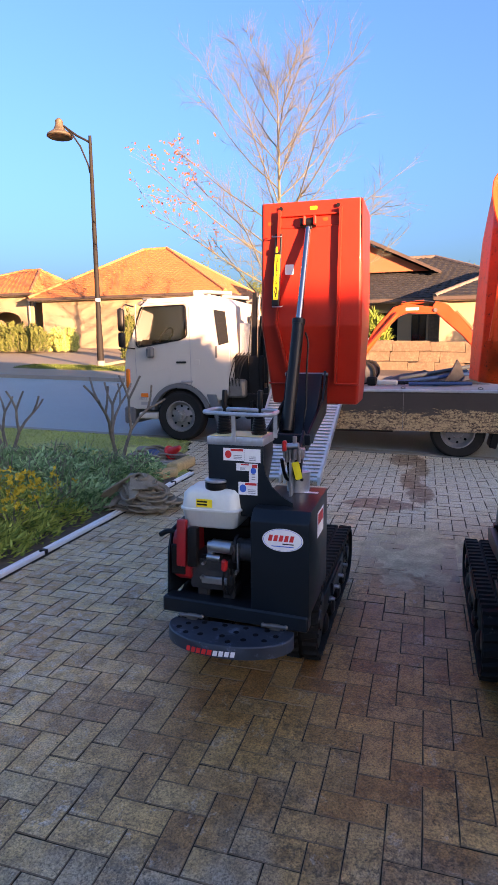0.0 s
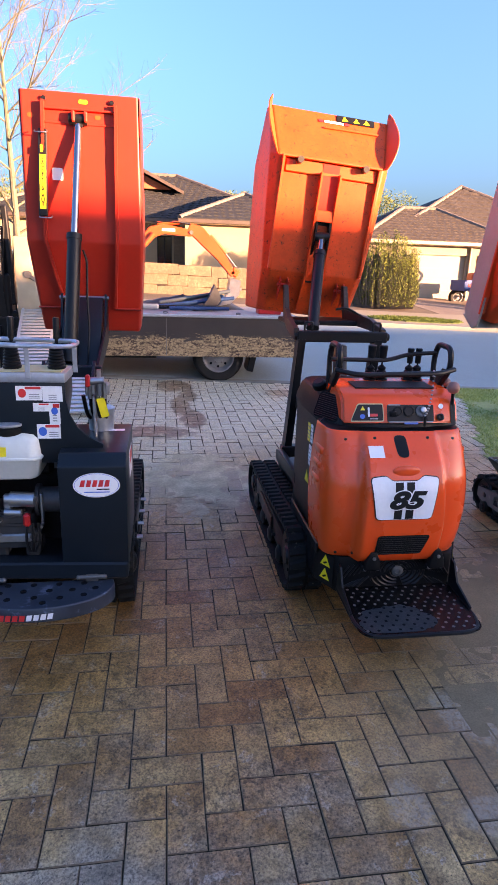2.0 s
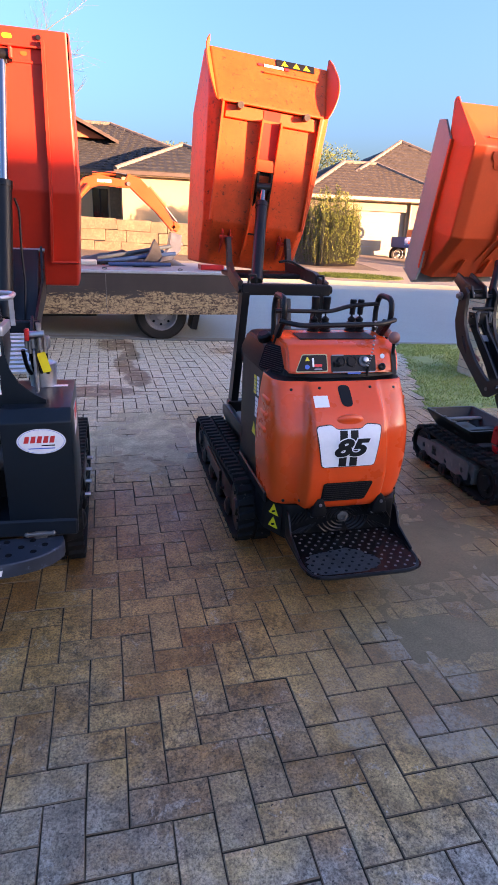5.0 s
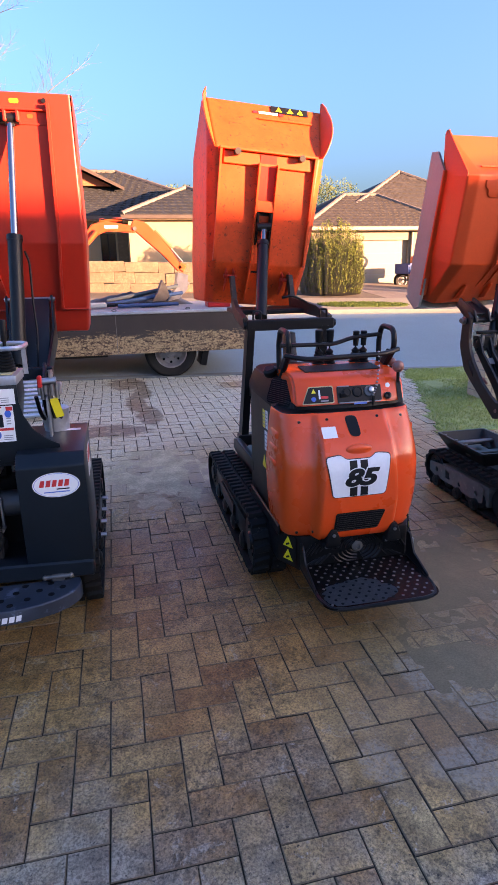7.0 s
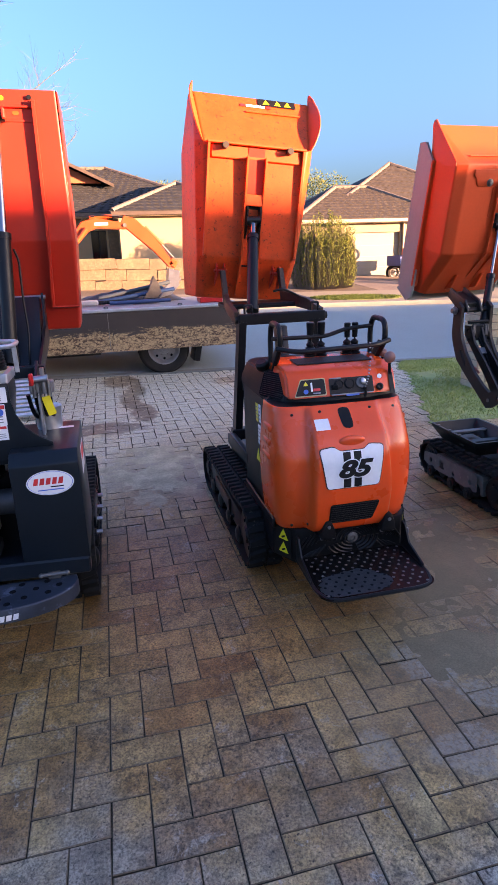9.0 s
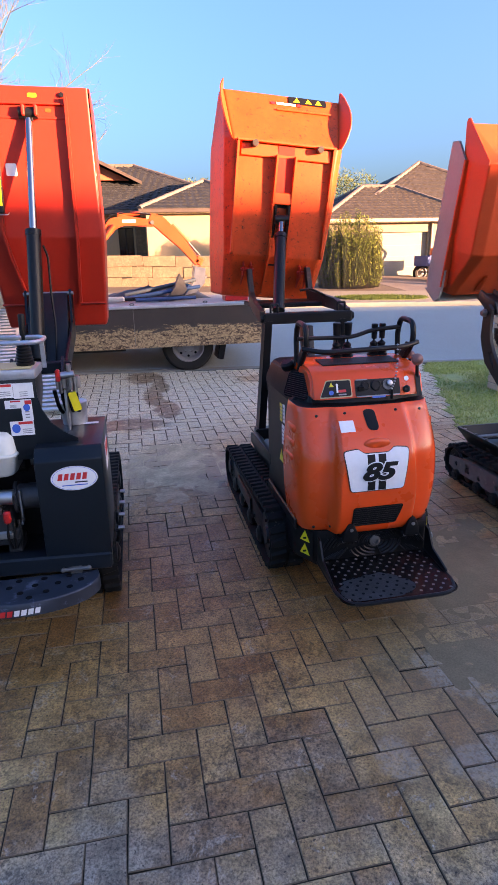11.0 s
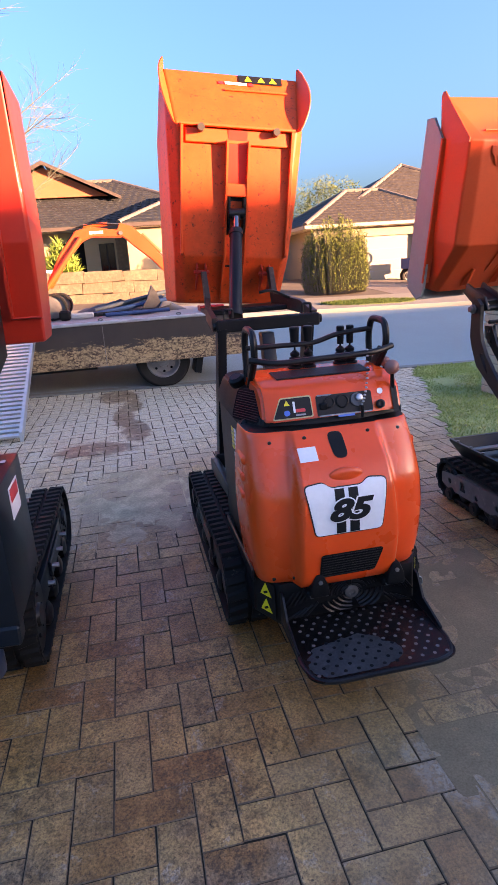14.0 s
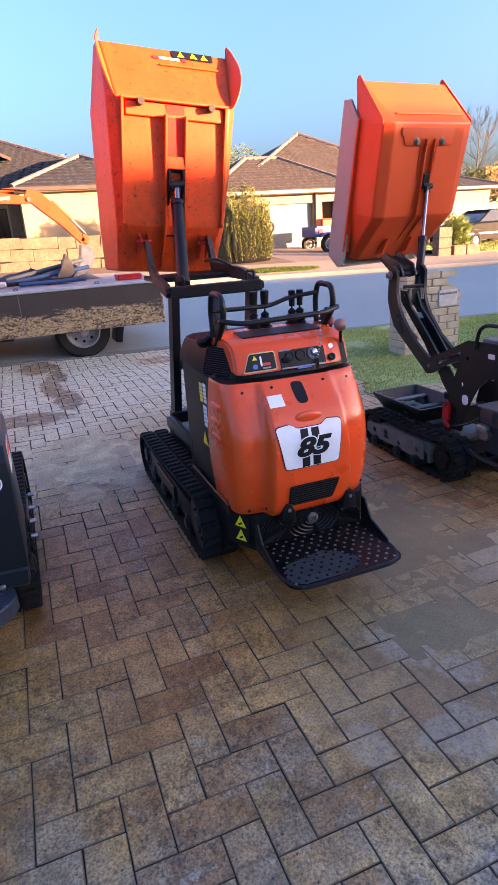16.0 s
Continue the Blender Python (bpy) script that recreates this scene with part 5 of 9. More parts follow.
# ---- cars and trailer across the street ----
def car(m, colour, label):
    c = thing("car", m, label, "car", "parked cars")
    rings = []
    for y, k in ((-0.86, 0.93), (-0.80, 1.0), (0.80, 1.0), (0.86, 0.93)):
        rings.append([(x * (0.985 if k < 1 else 1), y, z * (k if z > 0.6 else 1)) for x, z in ((-2.2, 0.30), (-2.26, 0.62), (-2.18, 0.86), (-1.3, 0.98), (1.45, 1.0), (2.15, 0.93), (2.25, 0.66), (2.2, 0.30))])
    bm = loft(B(), rings)
    bmesh.ops.bevel(bm, geom=list(bm.edges), offset=0.03, segments=2, affect="EDGES")
    body = part("body", bm, colour, c)
    prof = ((-1.15, 0.96), (-0.45, 1.40), (0.75, 1.42), (1.55, 0.98))
    part("cabin", loft(B(), [[(x, y * (1 if z < 1.2 else 0.82), z) for x, z in prof] for y in (-0.76, 0.76)]), M["glass_dark"], c)
    part("roof", box(B(), (0.15, 0, 1.415), (1.25, 1.26, 0.05), 0.02), colour, c)
    for s in (-1, 1):
        bm = B()
        for p, q in (((-1.15, 0.97), (-0.45, 1.40)), ((0.18, 0.97), (0.15, 1.40)), ((1.55, 0.99), (0.75, 1.42))):
            tube(bm, [(p[0], s * 0.77, p[1]), (q[0], s * 0.64, q[1])], 0.032, 6)
        pieces("pillar", bm, colour, c)
        part("side_strip", box(B(), (0, s * 0.865, 0.55), (3.6, 0.02, 0.05), 0.006), M["galv"], c)
    for x in (-1.35, 1.35):
        for s in (-1, 1):
            w = new("wheel")
            w.parent = c
            w.matrix_local = pose(x, s * 0.72, 0.31, 90 if s < 0 else -90, 0, 0)
            part("tyre", lathe(B(), [(0.18, 0.17), (0.28, 0.17), (0.31, 0.13), (0.31, 0.0), (0.1, 0.0)], Matrix(), 24, False), M["tyre"], w)
            part("rim", lathe(B(), [(0.20, 0.165), (0.185, 0.13), (0.08, 0.15), (0.02, 0.16), (0.001, 0.16)], Matrix(), 20, False), M["rim_rear"], w)
    part("lamp", box(B(), (-2.2, -0.62, 0.68), (0.10, 0.34, 0.14), 0.02), M["white_sticker"], c)
    part("plate_blank", box(B(), (-2.27, 0, 0.45), (0.02, 0.4, 0.11), 0.004), M["white_sticker"], c)
    return c


car(pose(18.7, 20.6, fall(18.7, 20.6), 0, 0, 4), M["car_green"], "dark green older sedan parked on a drive")
car(pose(-3.9, 21.6, fall(-3.9, 21.6), 0, 0, 0), M["car_blue"], "pale blue hatchback behind the garden wall")
trl = thing("trailer", pose(11.75, 21.4, fall(11.75, 21.4)), "small blue box trailer carrying orange equipment", "trailer")
bm = B()
box(bm, (0, 0, 0.62), (1.7, 1.2, 0.05))
for s in (-1, 1):
    box(bm, (0, s * 0.6, 0.80), (1.7, 0.03, 0.36))
box(bm, (-0.85, 0, 0.80), (0.03, 1.2, 0.36))
part("tray", bm, M["trailer_blue"], trl)
part("sign_board", box(B(), (-0.78, -0.64, 0.80), (0.34, 0.02, 0.26), 0.005), M["trailer_blue"], trl)
part("tail_lamp", box(B(), (-0.70, -0.655, 0.80), (0.20, 0.02, 0.12), 0.005), M["red_ink"], trl)
for s in (-1, 1):
    road_wheel(trl, -0.35, -0.72 if s < 0 else 0.9, 0.33, 0.33, 0.18, M["rim_rear"])
part("guard", prism(B(), [(-0.80, 0.62), (-0.62, 0.74), (-0.08, 0.74), (0.10, 0.62), (0.08, 0.58), (-0.12, 0.70), (-0.58, 0.70), (-0.78, 0.58)], "y", -0.92, -0.64), M["trailer_blue"], trl)
part("engine_pack", box(B(), (-0.2, 0, 1.05), (0.5, 0.5, 0.4), 0.06), M["red_orange_dull"], trl)
part("pump", box(B(), (0.35, 0, 0.95), (0.4, 0.5, 0.45), 0.08), M["black_steel"], trl)
part("drawbar", cyl(B(), (0.85, 0, 0.5), (2.0, 0, 0.45), 0.04, seg=8), M["black_steel"], trl)
part("hose_reel", tube(B(), [(0.55, 0.0 + 0.25 * math.cos(a), 1.30 + 0.25 * math.sin(a)) for a in [2 * math.pi * k / 16 for k in range(16)]], 0.04, 6, True), M["steel_dull"], trl)

# ---- plants ----
def soup(name, verts, faces, material, parent=None, label="", kind="stuff"):
    """Many small leaves or blades as one mesh."""
    me = bpy.data.meshes.new(name)
    me.from_pydata(verts, [], faces)
    me.materials.append(material)
    ob = new(name, me)
    if parent is not None:
        ob.parent = parent
    return tagged(ob, label, kind=kind)


def leaf(vs, fs, p, d, side, length, width):
    """A folded pointed leaf from p along d."""
    up = d.cross(side)
    i = len(vs)
    vs += [tuple(p), tuple(p + d * length * 0.45 + side * width / 2 + up * width * 0.2), tuple(p + d * length), tuple(p + d * length * 0.45 - side * width / 2 + up * width * 0.2)]
    fs += [(i, i + 1, i + 2), (i, i + 2, i + 3)]


def unit(rng, up=0.0):
    d = V(rng.gauss(0, 1), rng.gauss(0, 1), rng.gauss(0, 1) + up)
    return d.normalized()


def clump(name, m, rng, n, radius, height, length, width, leafmat, label, group, flowers=0):
    """A low garden plant: short stems and many narrow leaves."""
    t = thing(name, m, label, "plant", group)
    vs, fs, fv, ff = [], [], [], []
    bm = B()
    for k in range(14):
        a, r = rng.uniform(0, 6.28), radius * rng.uniform(0.2, 0.8)
        tip = V(r * math.cos(a), r * math.sin(a), height * rng.uniform(0.6, 0.95))
        tube(bm, [(0, 0, 0), tip * 0.5 + V(0, 0, 0.04), tip], [0.006, 0.004, 0.002], 4)
    tagged(part("stem_tangle", bm, M["grey_bark"], t), kind="stuff")
    for k in range(n):
        a, r = rng.uniform(0, 6.28), radius * math.sqrt(rng.random())
        top = height * (1.0 - 0.75 * (r / radius) ** 2.5) * (0.8 + 0.35 * noise.noise(V(r * math.cos(a), r * math.sin(a), radius) * 9))
        p = V(r * math.cos(a), r * math.sin(a), top * rng.uniform(0.35, 1.0) - length * 0.4)
        d = (V(math.cos(a), math.sin(a), 0) * rng.uniform(0.1, 1.3) + unit(rng) * 0.6 + V(0, 0, 0.45)).normalized()
        leaf(vs, fs, p, d, d.orthogonal().normalized(), length * rng.uniform(0.6, 1.2), width * rng.uniform(0.7, 1.2))
    for k in range(flowers):
        a, r = rng.uniform(0, 6.28), radius * math.sqrt(rng.random()) * 0.9
        p = V(r * math.cos(a), r * math.sin(a), height * rng.uniform(0.75, 1.05))
        for j in range(6):
            d = unit(rng, 0.6)
            leaf(fv, ff, p, d, d.orthogonal().normalized(), 0.045, 0.026)
    soup("foliage", vs, fs, leafmat, t)
    if fv:
        soup("blossom", fv, ff, M["flower"], t)
    return t


rng = random.Random(11)
green = [clump("garden_plant", pose(-20, -20 - k, 0), rng, 900, 0.42, 0.42, 0.090, 0.026, M["leaf_green"], "bushy grey-green garden plant with narrow leaves", "plants in the garden bed") for k in range(3)]
yellow = [clump("garden_plant", pose(-20, -24 - k, 0), rng, 800, 0.40, 0.36, 0.095, 0.024, M["leaf_yellow"], "yellow-green strappy garden plant with small yellow flowers", "plants in the garden bed", 16) for k in range(3)]
spots = []
y = 2.35
while y < 6.3:
    x = -2.98 - rng.uniform(0, 0.05)
    while x > -5.2:
        spots.append((x + rng.uniform(-0.07, 0.07), y + rng.uniform(-0.1, 0.1)))
        x -= 0.40
    y += 0.38
for x, y in spots:
    kind = yellow if y < 4.5 + 0.5 * math.sin(x * 3) else green
    copy_thing(rng.choice(kind), pose(x, y, 0.01, 0, 0, rng.uniform(0, 360)) @ Matrix.Scale(rng.uniform(0.95, 1.2) * (0.85 if x > -3.1 else 1.0), 4))
for ob in green + yellow:
    for ch in list(ob.children):
        bpy.data.objects.remove(ch)
    bpy.data.objects.remove(ob)


# bare forked shrubs at the edge of the lawn
def fork(bm, tips, p, d, length, r, depth, rng):
    q = p + d * length
    mid = p.lerp(q, 0.5) + unit(rng) * length * 0.05
    tube(bm, [p, mid, q], [r, r * 0.86, r * 0.8], 8)
    if depth == 0:
        ball(bm, q, r * 0.95, u=8, v=6)
        return
    side = d.orthogonal().normalized()
    a0 = rng.uniform(0, 6.28)
    for k in range(2):
        a = a0 + k * 3.14 + rng.uniform(-0.3, 0.3)
        e = (d * 1.1 + (side * math.cos(a) + d.cross(side) * math.sin(a)) * rng.uniform(0.45, 0.8) + V(0, 0, 0.25)).normalized()
        fork(bm, tips, q, e, length * rng.uniform(0.72, 0.95), r * 0.78, depth - 1, rng)


for x, y, s, seed in ((-3.92, 7.3, 1.22, 3), (-5.75, 7.2, 1.0, 9)):
    r2 = random.Random(seed)
    t = thing("bare_shrub", pose(x, y, 0.0), "leafless frangipani shrub with stubby grey forked branches", "shrub", "bare shrubs")
    for k in range(3):
        bm = B()
        a = 2.1 * k + r2.uniform(0, 1)
        fork(bm, [], V(0.05 * math.cos(a), 0.05 * math.sin(a), -0.03), V(0.30 * math.cos(a), 0.42 * math.sin(a), 1).normalized(), 0.40 * s, 0.029, 2, r2)
        part("branch", bm, M["grey_bark"], t)


# lawns
def lawn(name, inside, x0, x1, y0, y1, n, label, seed, lift=0.0, tall=0.026, width=0.007, blades="grass", soil="lawn"):
    sheet(name, steps(x0, x1, 0.1), steps(y0, y1, 0.1), 0.008 + lift, M[soil], label, "lawn", 0.04, inside)
    rng = random.Random(seed)
    vs, fs = [], []
    while len(fs) < n:
        x, y = rng.uniform(x0, x1), rng.uniform(y0, y1)
        if not inside(x, y) or noise.noise(V(x, y, 0) * 1.6) < -0.42 * rng.random() - 0.12:
            continue
        z = fall(x, y) + lift + 0.006
        a = rng.uniform(0, 6.28)
        h = tall * rng.uniform(0.5, 1.25)
        i = len(vs)
        dx, dy = math.cos(a) * width, math.sin(a) * width
        lx, ly = rng.gauss(0, 0.9) * h, rng.gauss(0, 0.9) * h
        vs += [(x - dx, y - dy, z - 0.01), (x + dx, y + dy, z - 0.01), (x + lx, y + ly, z + h)]
        fs.append((i, i + 1, i + 2))
    tagged(soup("grass", vs, fs, M[blades], None, "short mown green grass blades"), category="grass")


lawn("lawn_left", lambda x, y: x < -2.56 - (y - 6.6) * 0.42 + 0.10 * noise.noise(V(x, y, 0) * 3.0) and y < 8.62, -12.0, -2.6, 6.35, 8.62, 60000, "short green lawn between garden bed and street", 21)
lawn("lawn_right", lambda x, y: x > 2.93 + (y - 4.85) * 0.43 + 0.10 * noise.noise(V(x, y, 0) * 3.0), 2.9, 9.0, 4.75, 8.62, 70000, "short green lawn beside the drive", 22)
lawn("verge_grass", lambda x, y: ((x - 7.0) / 1.35) ** 2 + ((y - 16.0) / 0.5) ** 2 < 1 + 0.3 * noise.noise(V(x, y, 3) * 2), 5.2, 8.8, 15.3, 16.8, 5000, "small patch of verge grass", 23, 0.11, 0.05, 0.012, "verge_blade", "verge_soil")
lawn("verge_grass_lamp", lambda x, y: True, -13.2, -8.2, 16.7, 17.9, 6000, "strip of verge grass at the street lamp", 24, 0.11, 0.05, 0.012, "verge_blade", "verge_soil")
lawn("far_lawn", lambda x, y: y < 22.5, 14.8, 40.0, 17.8, 24.0, 20000, "sunlit lawn across the street", 25, 0.10, 0.07, 0.02)


# tall bare tree on the far verge
def twig(vs, fs, pts, r0, r1, seg=3):
    """A thin tapering branch as a soup of quads."""
    n = len(pts)
    base = len(vs)
    d = (pts[-1] - pts[0]).normalized()
    s = d.orthogonal().normalized()
    u = d.cross(s)
    for i, p in enumerate(pts):
        r = r0 + (r1 - r0) * i / (n - 1)
        for k in range(seg):
            a = 2 * math.pi * k / seg
            vs.append(tuple(p + (s * math.cos(a) + u * math.sin(a)) * r))
    for i in range(n - 1):
        for k in range(seg):
            j = (k + 1) % seg
            fs.append((base + i * seg + k, base + i * seg + j, base + (i + 1) * seg + j, base + (i + 1) * seg + k))


def curve_up(p, d, length, lift, rng, n=5, wob=0.05):
    out, q = [p.copy()], p.copy()
    for i in range(n):
        d = (d + V(0, 0, lift) + unit(rng) * wob).normalized()
        q = q + d * length / n
        out.append(q.copy())
    return out


def bare_tree(name, base, height, spread, first, limbs, seed, label, leaves=0, lean=(0.0, 0.0), thick=0.11, fine=1.0):
    rng = random.Random(seed)
    t = thing(name, pose(*base), label, "tree")
    axis = [V(lean[0] * z + 0.10 * math.sin(z * 0.9), lean[1] * z + 0.08 * math.sin(z * 0.7 + 1), z * height) for z in (i / 12 for i in range(13))]
    part("trunk", tube(B(), axis, [thick * (1 - 0.93 * i / 12) for i in range(13)], 9), M["bark"], t)
    vs, fs, lv, lf = [], [], [], []
    for k in range(limbs):
        u = first + (0.96 - first) * k / (limbs - 1)
        i = u * 12
        p = axis[int(i)].lerp(axis[min(12, int(i) + 1)], i - int(i))
        a = k * 2.4 + rng.uniform(-0.3, 0.3)
        length = spread * (0.88 + 0.12 * math.sin(3.1 * (u - first) / (1 - first)) - 0.62 * ((u - first) / (1 - first)) ** 1.6) * rng.uniform(0.85, 1.1)
        el = 0.40 + 0.58 * (u - first) / (1 - first)
        d = V(math.cos(a) * math.cos(el), math.sin(a) * math.cos(el), math.sin(el))
        limb = curve_up(p, d, length, 0.03, rng, 7, 0.09)
        r = thick * 0.30 * (1 - 0.7 * u)
        part("limb", tube(B(), limb, [r * (1 - 0.85 * j / 7) + 0.003 for j in range(8)], 6), M["bark"], t)
        for j in range(1, 8):
            for side in range(2):
                e = limb[j] - limb[j - 1]
                o = (e.normalized() + unit(rng) * 0.85 + V(0, 0, 0.05)).normalized()
                start = limb[j - 1].lerp(limb[j], rng.random())
                sub = curve_up(start, o, length * (0.42 - 0.03 * j) * rng.uniform(0.6, 1.2), 0.06, rng, 5, 0.12)
                twig(vs, fs, sub, 0.009 * fine, 0.003 * fine, 4)
                for q in range(1, 6):
                    for w in range(2):
                        o2 = ((sub[q] - sub[q - 1]).normalized() + unit(rng) * 0.8 + V(0, 0, 0.2)).normalized()
                        tw = curve_up(sub[q - 1].lerp(sub[q], rng.random()), o2, rng.uniform(0.25, 0.70), 0.03, rng, 3, 0.16)
                        twig(vs, fs, tw, 0.0034 * fine, 0.0012 * fine, 3)
                        if leaves and tw[-1].x < -2.2 and 4.2 < tw[-1].z < 7.4 and rng.random() < leaves:
                            for _ in range(2):
                                d3 = unit(rng, -0.5)
                                leaf(lv, lf, tw[-1] + unit(rng) * 0.05, d3, d3.orthogonal().normalized(), 0.095, 0.07)
    soup("twig_mass", vs, fs, M["bark"], t, "pale sunlit twigs")
    if lv:
        soup("foliage", lv, lf, M["red_leaf"], t, "last withered red leaves")
    return t


bare_tree("tree", (-3.85, 17.0, fall(-3.85, 17.0)), 8.4, 4.9, 0.20, 30, 4, "tall leafless street tree with fine pale twigs and few red leaves", 0.5, (-0.25, 0.1))
bare_tree("tree", (32.6, 37.0, 1.0), 6.6, 4.0, 0.2, 16, 8, "distant leafless pale tree above the fence", 0.0, (0.1, 0.0), 0.12, 1.3)


# upright rosemary bush by the garage
def sprig_bush(name, base, sx, sy, height, sprigs, leafmat, label, seed, length=0.075, width=0.016):
    rng = random.Random(seed)
    t = thing(name, pose(*base), label, "bush")
    vs, fs, lv, lf = [], [], [], []
    for k in range(sprigs):
        a, r = rng.uniform(0, 6.28), math.sqrt(rng.random())
        foot = V(sx * 0.95 * r * math.cos(a), sy * 0.95 * r * math.sin(a), 0.0)
        top = V(sx * 1.02 * r * math.cos(a), sy * 1.02 * r * math.sin(a), height * (1.0 - 0.30 * r ** 3) * rng.uniform(0.40, 1.0) * (1.0 + 0.22 * noise.noise(V(3.1 * r * math.cos(a), 3.1 * r * math.sin(a), seed))))
        bow = foot.lerp(top, 0.5) + V(math.cos(a) * sx, math.sin(a) * sy, 0) * 0.14 * rng.random()
        pts = [foot, bow, top, top + V(rng.gauss(0, 0.04), rng.gauss(0, 0.04), 0.12)]
        twig(vs, fs, pts, 0.008, 0.003)
        for q in range(30):
            w = rng.uniform(0.03, 1.0) * 2.999
            p = pts[int(w)].lerp(pts[int(w) + 1], w - int(w))
            d = (unit(rng) * 0.8 + V(0, 0, 0.75)).normalized()
            leaf(lv, lf, p, d, d.orthogonal().normalized(), length * rng.uniform(0.7, 1.3), width)
    soup("stem_tangle", vs, fs, M["grey_bark"], t)
    soup("foliage", lv, lf, leafmat, t)
    return t


sprig_bush("bush", (7.05, 18.8, fall(7.05, 18.8) + 0.08), 1.05, 0.7, 2.12, 1150, M["rosemary"], "dense upright rosemary bush, sunlit yellow-green", 31, 0.085, 0.018)
sprig_bush("bush", (-18.3, 22.6, fall(-18.3, 22.6) + 0.08), 2.4, 0.8, 1.15, 420, M["far_green"], "green sunlit garden bush before the porch", 32, 0.2, 0.06)
sprig_bush("bush", (-15.7, 23.4, fall(-15.7, 23.4) + 0.08), 0.7, 0.6, 1.0, 120, M["grass"], "dry brownish shrub before the porch", 36, 0.16, 0.04)
sprig_bush("bush", (-10.75, 20.5, fall(-10.75, 20.5) + 0.08), 0.32, 0.3, 1.75, 90, M["far_green"], "narrow reddish climbing shrub at the cream wall", 33, 0.16, 0.05)
sprig_bush("bush", (14.9, 17.9, fall(14.9, 17.9) + 0.1), 0.5, 0.4, 1.15, 90, M["shrub_green"], "spiky yellow-green yucca behind the limestone pier", 34, 0.35, 0.03)
sprig_bush("bush", (-1.65, 23.3, fall(-1.65, 23.3) + 0.08), 0.45, 0.35, 1.55, 100, M["shrub_green"], "yellow-green palm-leaved shrub at the house entry", 35, 0.35, 0.05)


# green trees behind the houses
def leafy_tree(base, height, rx, seed, label, n=4600, size=0.22):
    rng = random.Random(seed)
    t = thing("tree", pose(*base), label, "tree", "trees behind the houses")
    part("trunk", tube(B(), [(0, 0, 0), (0.1, 0, height * 0.3), (0.0, 0.1, height * 0.6)], [0.22, 0.16, 0.1], 8), M["bark"], t)
    lv, lf = [], []
    for k in range(26):
        c = V(rng.uniform(-1, 1) * rx * 0.8, rng.uniform(-1, 1) * rx * 0.6, height * rng.uniform(0.5, 0.93))
        part("limb", tube(B(), [(0, 0, height * 0.35), c * 0.6 + V(0, 0, height * 0.12), c], [0.07, 0.04, 0.015], 5), M["bark"], t) if k < 9 else None
        rr = rx * rng.uniform(0.22, 0.4)
        for j in range(n // 26):
            d = unit(rng)
            p = c + d * rr * rng.uniform(0.5, 1.0)
            e = (d + unit(rng) * 0.8).normalized()
            leaf(lv, lf, p, e, e.orthogonal().normalized(), size * rng.uniform(0.6, 1.2), size * 0.4)
    soup("crown", lv, lf, M["far_green"], t)


leafy_tree((-18.2, 45.0, 1.7), 7.0, 3.4, 41, "green tree crown rising behind the terracotta roof")
leafy_tree((-12.0, 47.0, 1.8), 5.6, 2.6, 42, "green tree crown behind the houses")
leafy_tree((4.4, 46.0, 1.5), 5.9, 2.4, 43, "green tree top behind the dark roof")
leafy_tree((17.6, 50.0, 1.0), 7.4, 3.2, 44, "green tree top behind the garage house")
leafy_tree((26.8, 30.5, 0.9), 3.1, 2.6, 45, "dark green tree behind the pale fence", 3600, 0.22)
# ---- loose things beside the drive ----
def ribbon(bm, pts, w, h, rng):
    """A flat strap along points, lying or twisting."""
    n = len(pts)
    rings = []
    tw = rng.uniform(0, 3)
    for i, p in enumerate(pts):
        d = (pts[min(i + 1, n - 1)] - pts[max(i - 1, 0)]).normalized()
        s = d.cross(V(0, 0, 1))
        s = s.normalized() if s.length > 0.05 else V(1, 0, 0)
        u = s.cross(d)
        a = 0.7 * math.sin(tw + i * 0.35)
        s, u = s * math.cos(a) + u * math.sin(a), u * math.cos(a) - s * math.sin(a)
        rings.append([p + s * w / 2 + u * h / 2, p - s * w / 2 + u * h / 2, p - s * w / 2 - u * h / 2, p + s * w / 2 - u * h / 2])
    return loft(bm, rings)


def heap(name, m, label, mats, rx, ry, high, straps, seed, width=0.06):
    rng = random.Random(seed)
    t = thing(name, m, label, "straps")
    for k in range(straps):
        c = V(rng.uniform(-0.5, 0.5) * rx, rng.uniform(-0.5, 0.5) * ry, 0)
        ph, ph2 = rng.uniform(0, 6.28), rng.uniform(0, 6.28)
        a, b = rx * rng.uniform(0.3, 0.62), ry * rng.uniform(0.3, 0.62)
        z0 = high * k / straps
        pts = []
        f1, f2 = rng.uniform(1.1, 2.3), rng.uniform(2.2, 3.7)
        for i in range(40):
            q = i / 39 * 6.28
            x = a * (0.7 * math.cos(f1 * q + ph) + 0.5 * math.cos(f2 * q + ph2))
            y = b * (0.7 * math.sin(f1 * q * 0.9 + ph2) + 0.5 * math.sin(f2 * q + ph))
            r = math.hypot((c.x + x) / rx, (c.y + y) / ry)
            z = 0.03 + max(0, z0 * (1.2 - r)) + 0.035 * (1 + math.sin(q * 2.3 + ph2)) * (0.4 + k / straps)
            pts.append(c + V(x, y, z))
        part("strap", ribbon(B(), pts, width, 0.016, rng), M[mats[k % len(mats)]], t, angle=60)
    return t


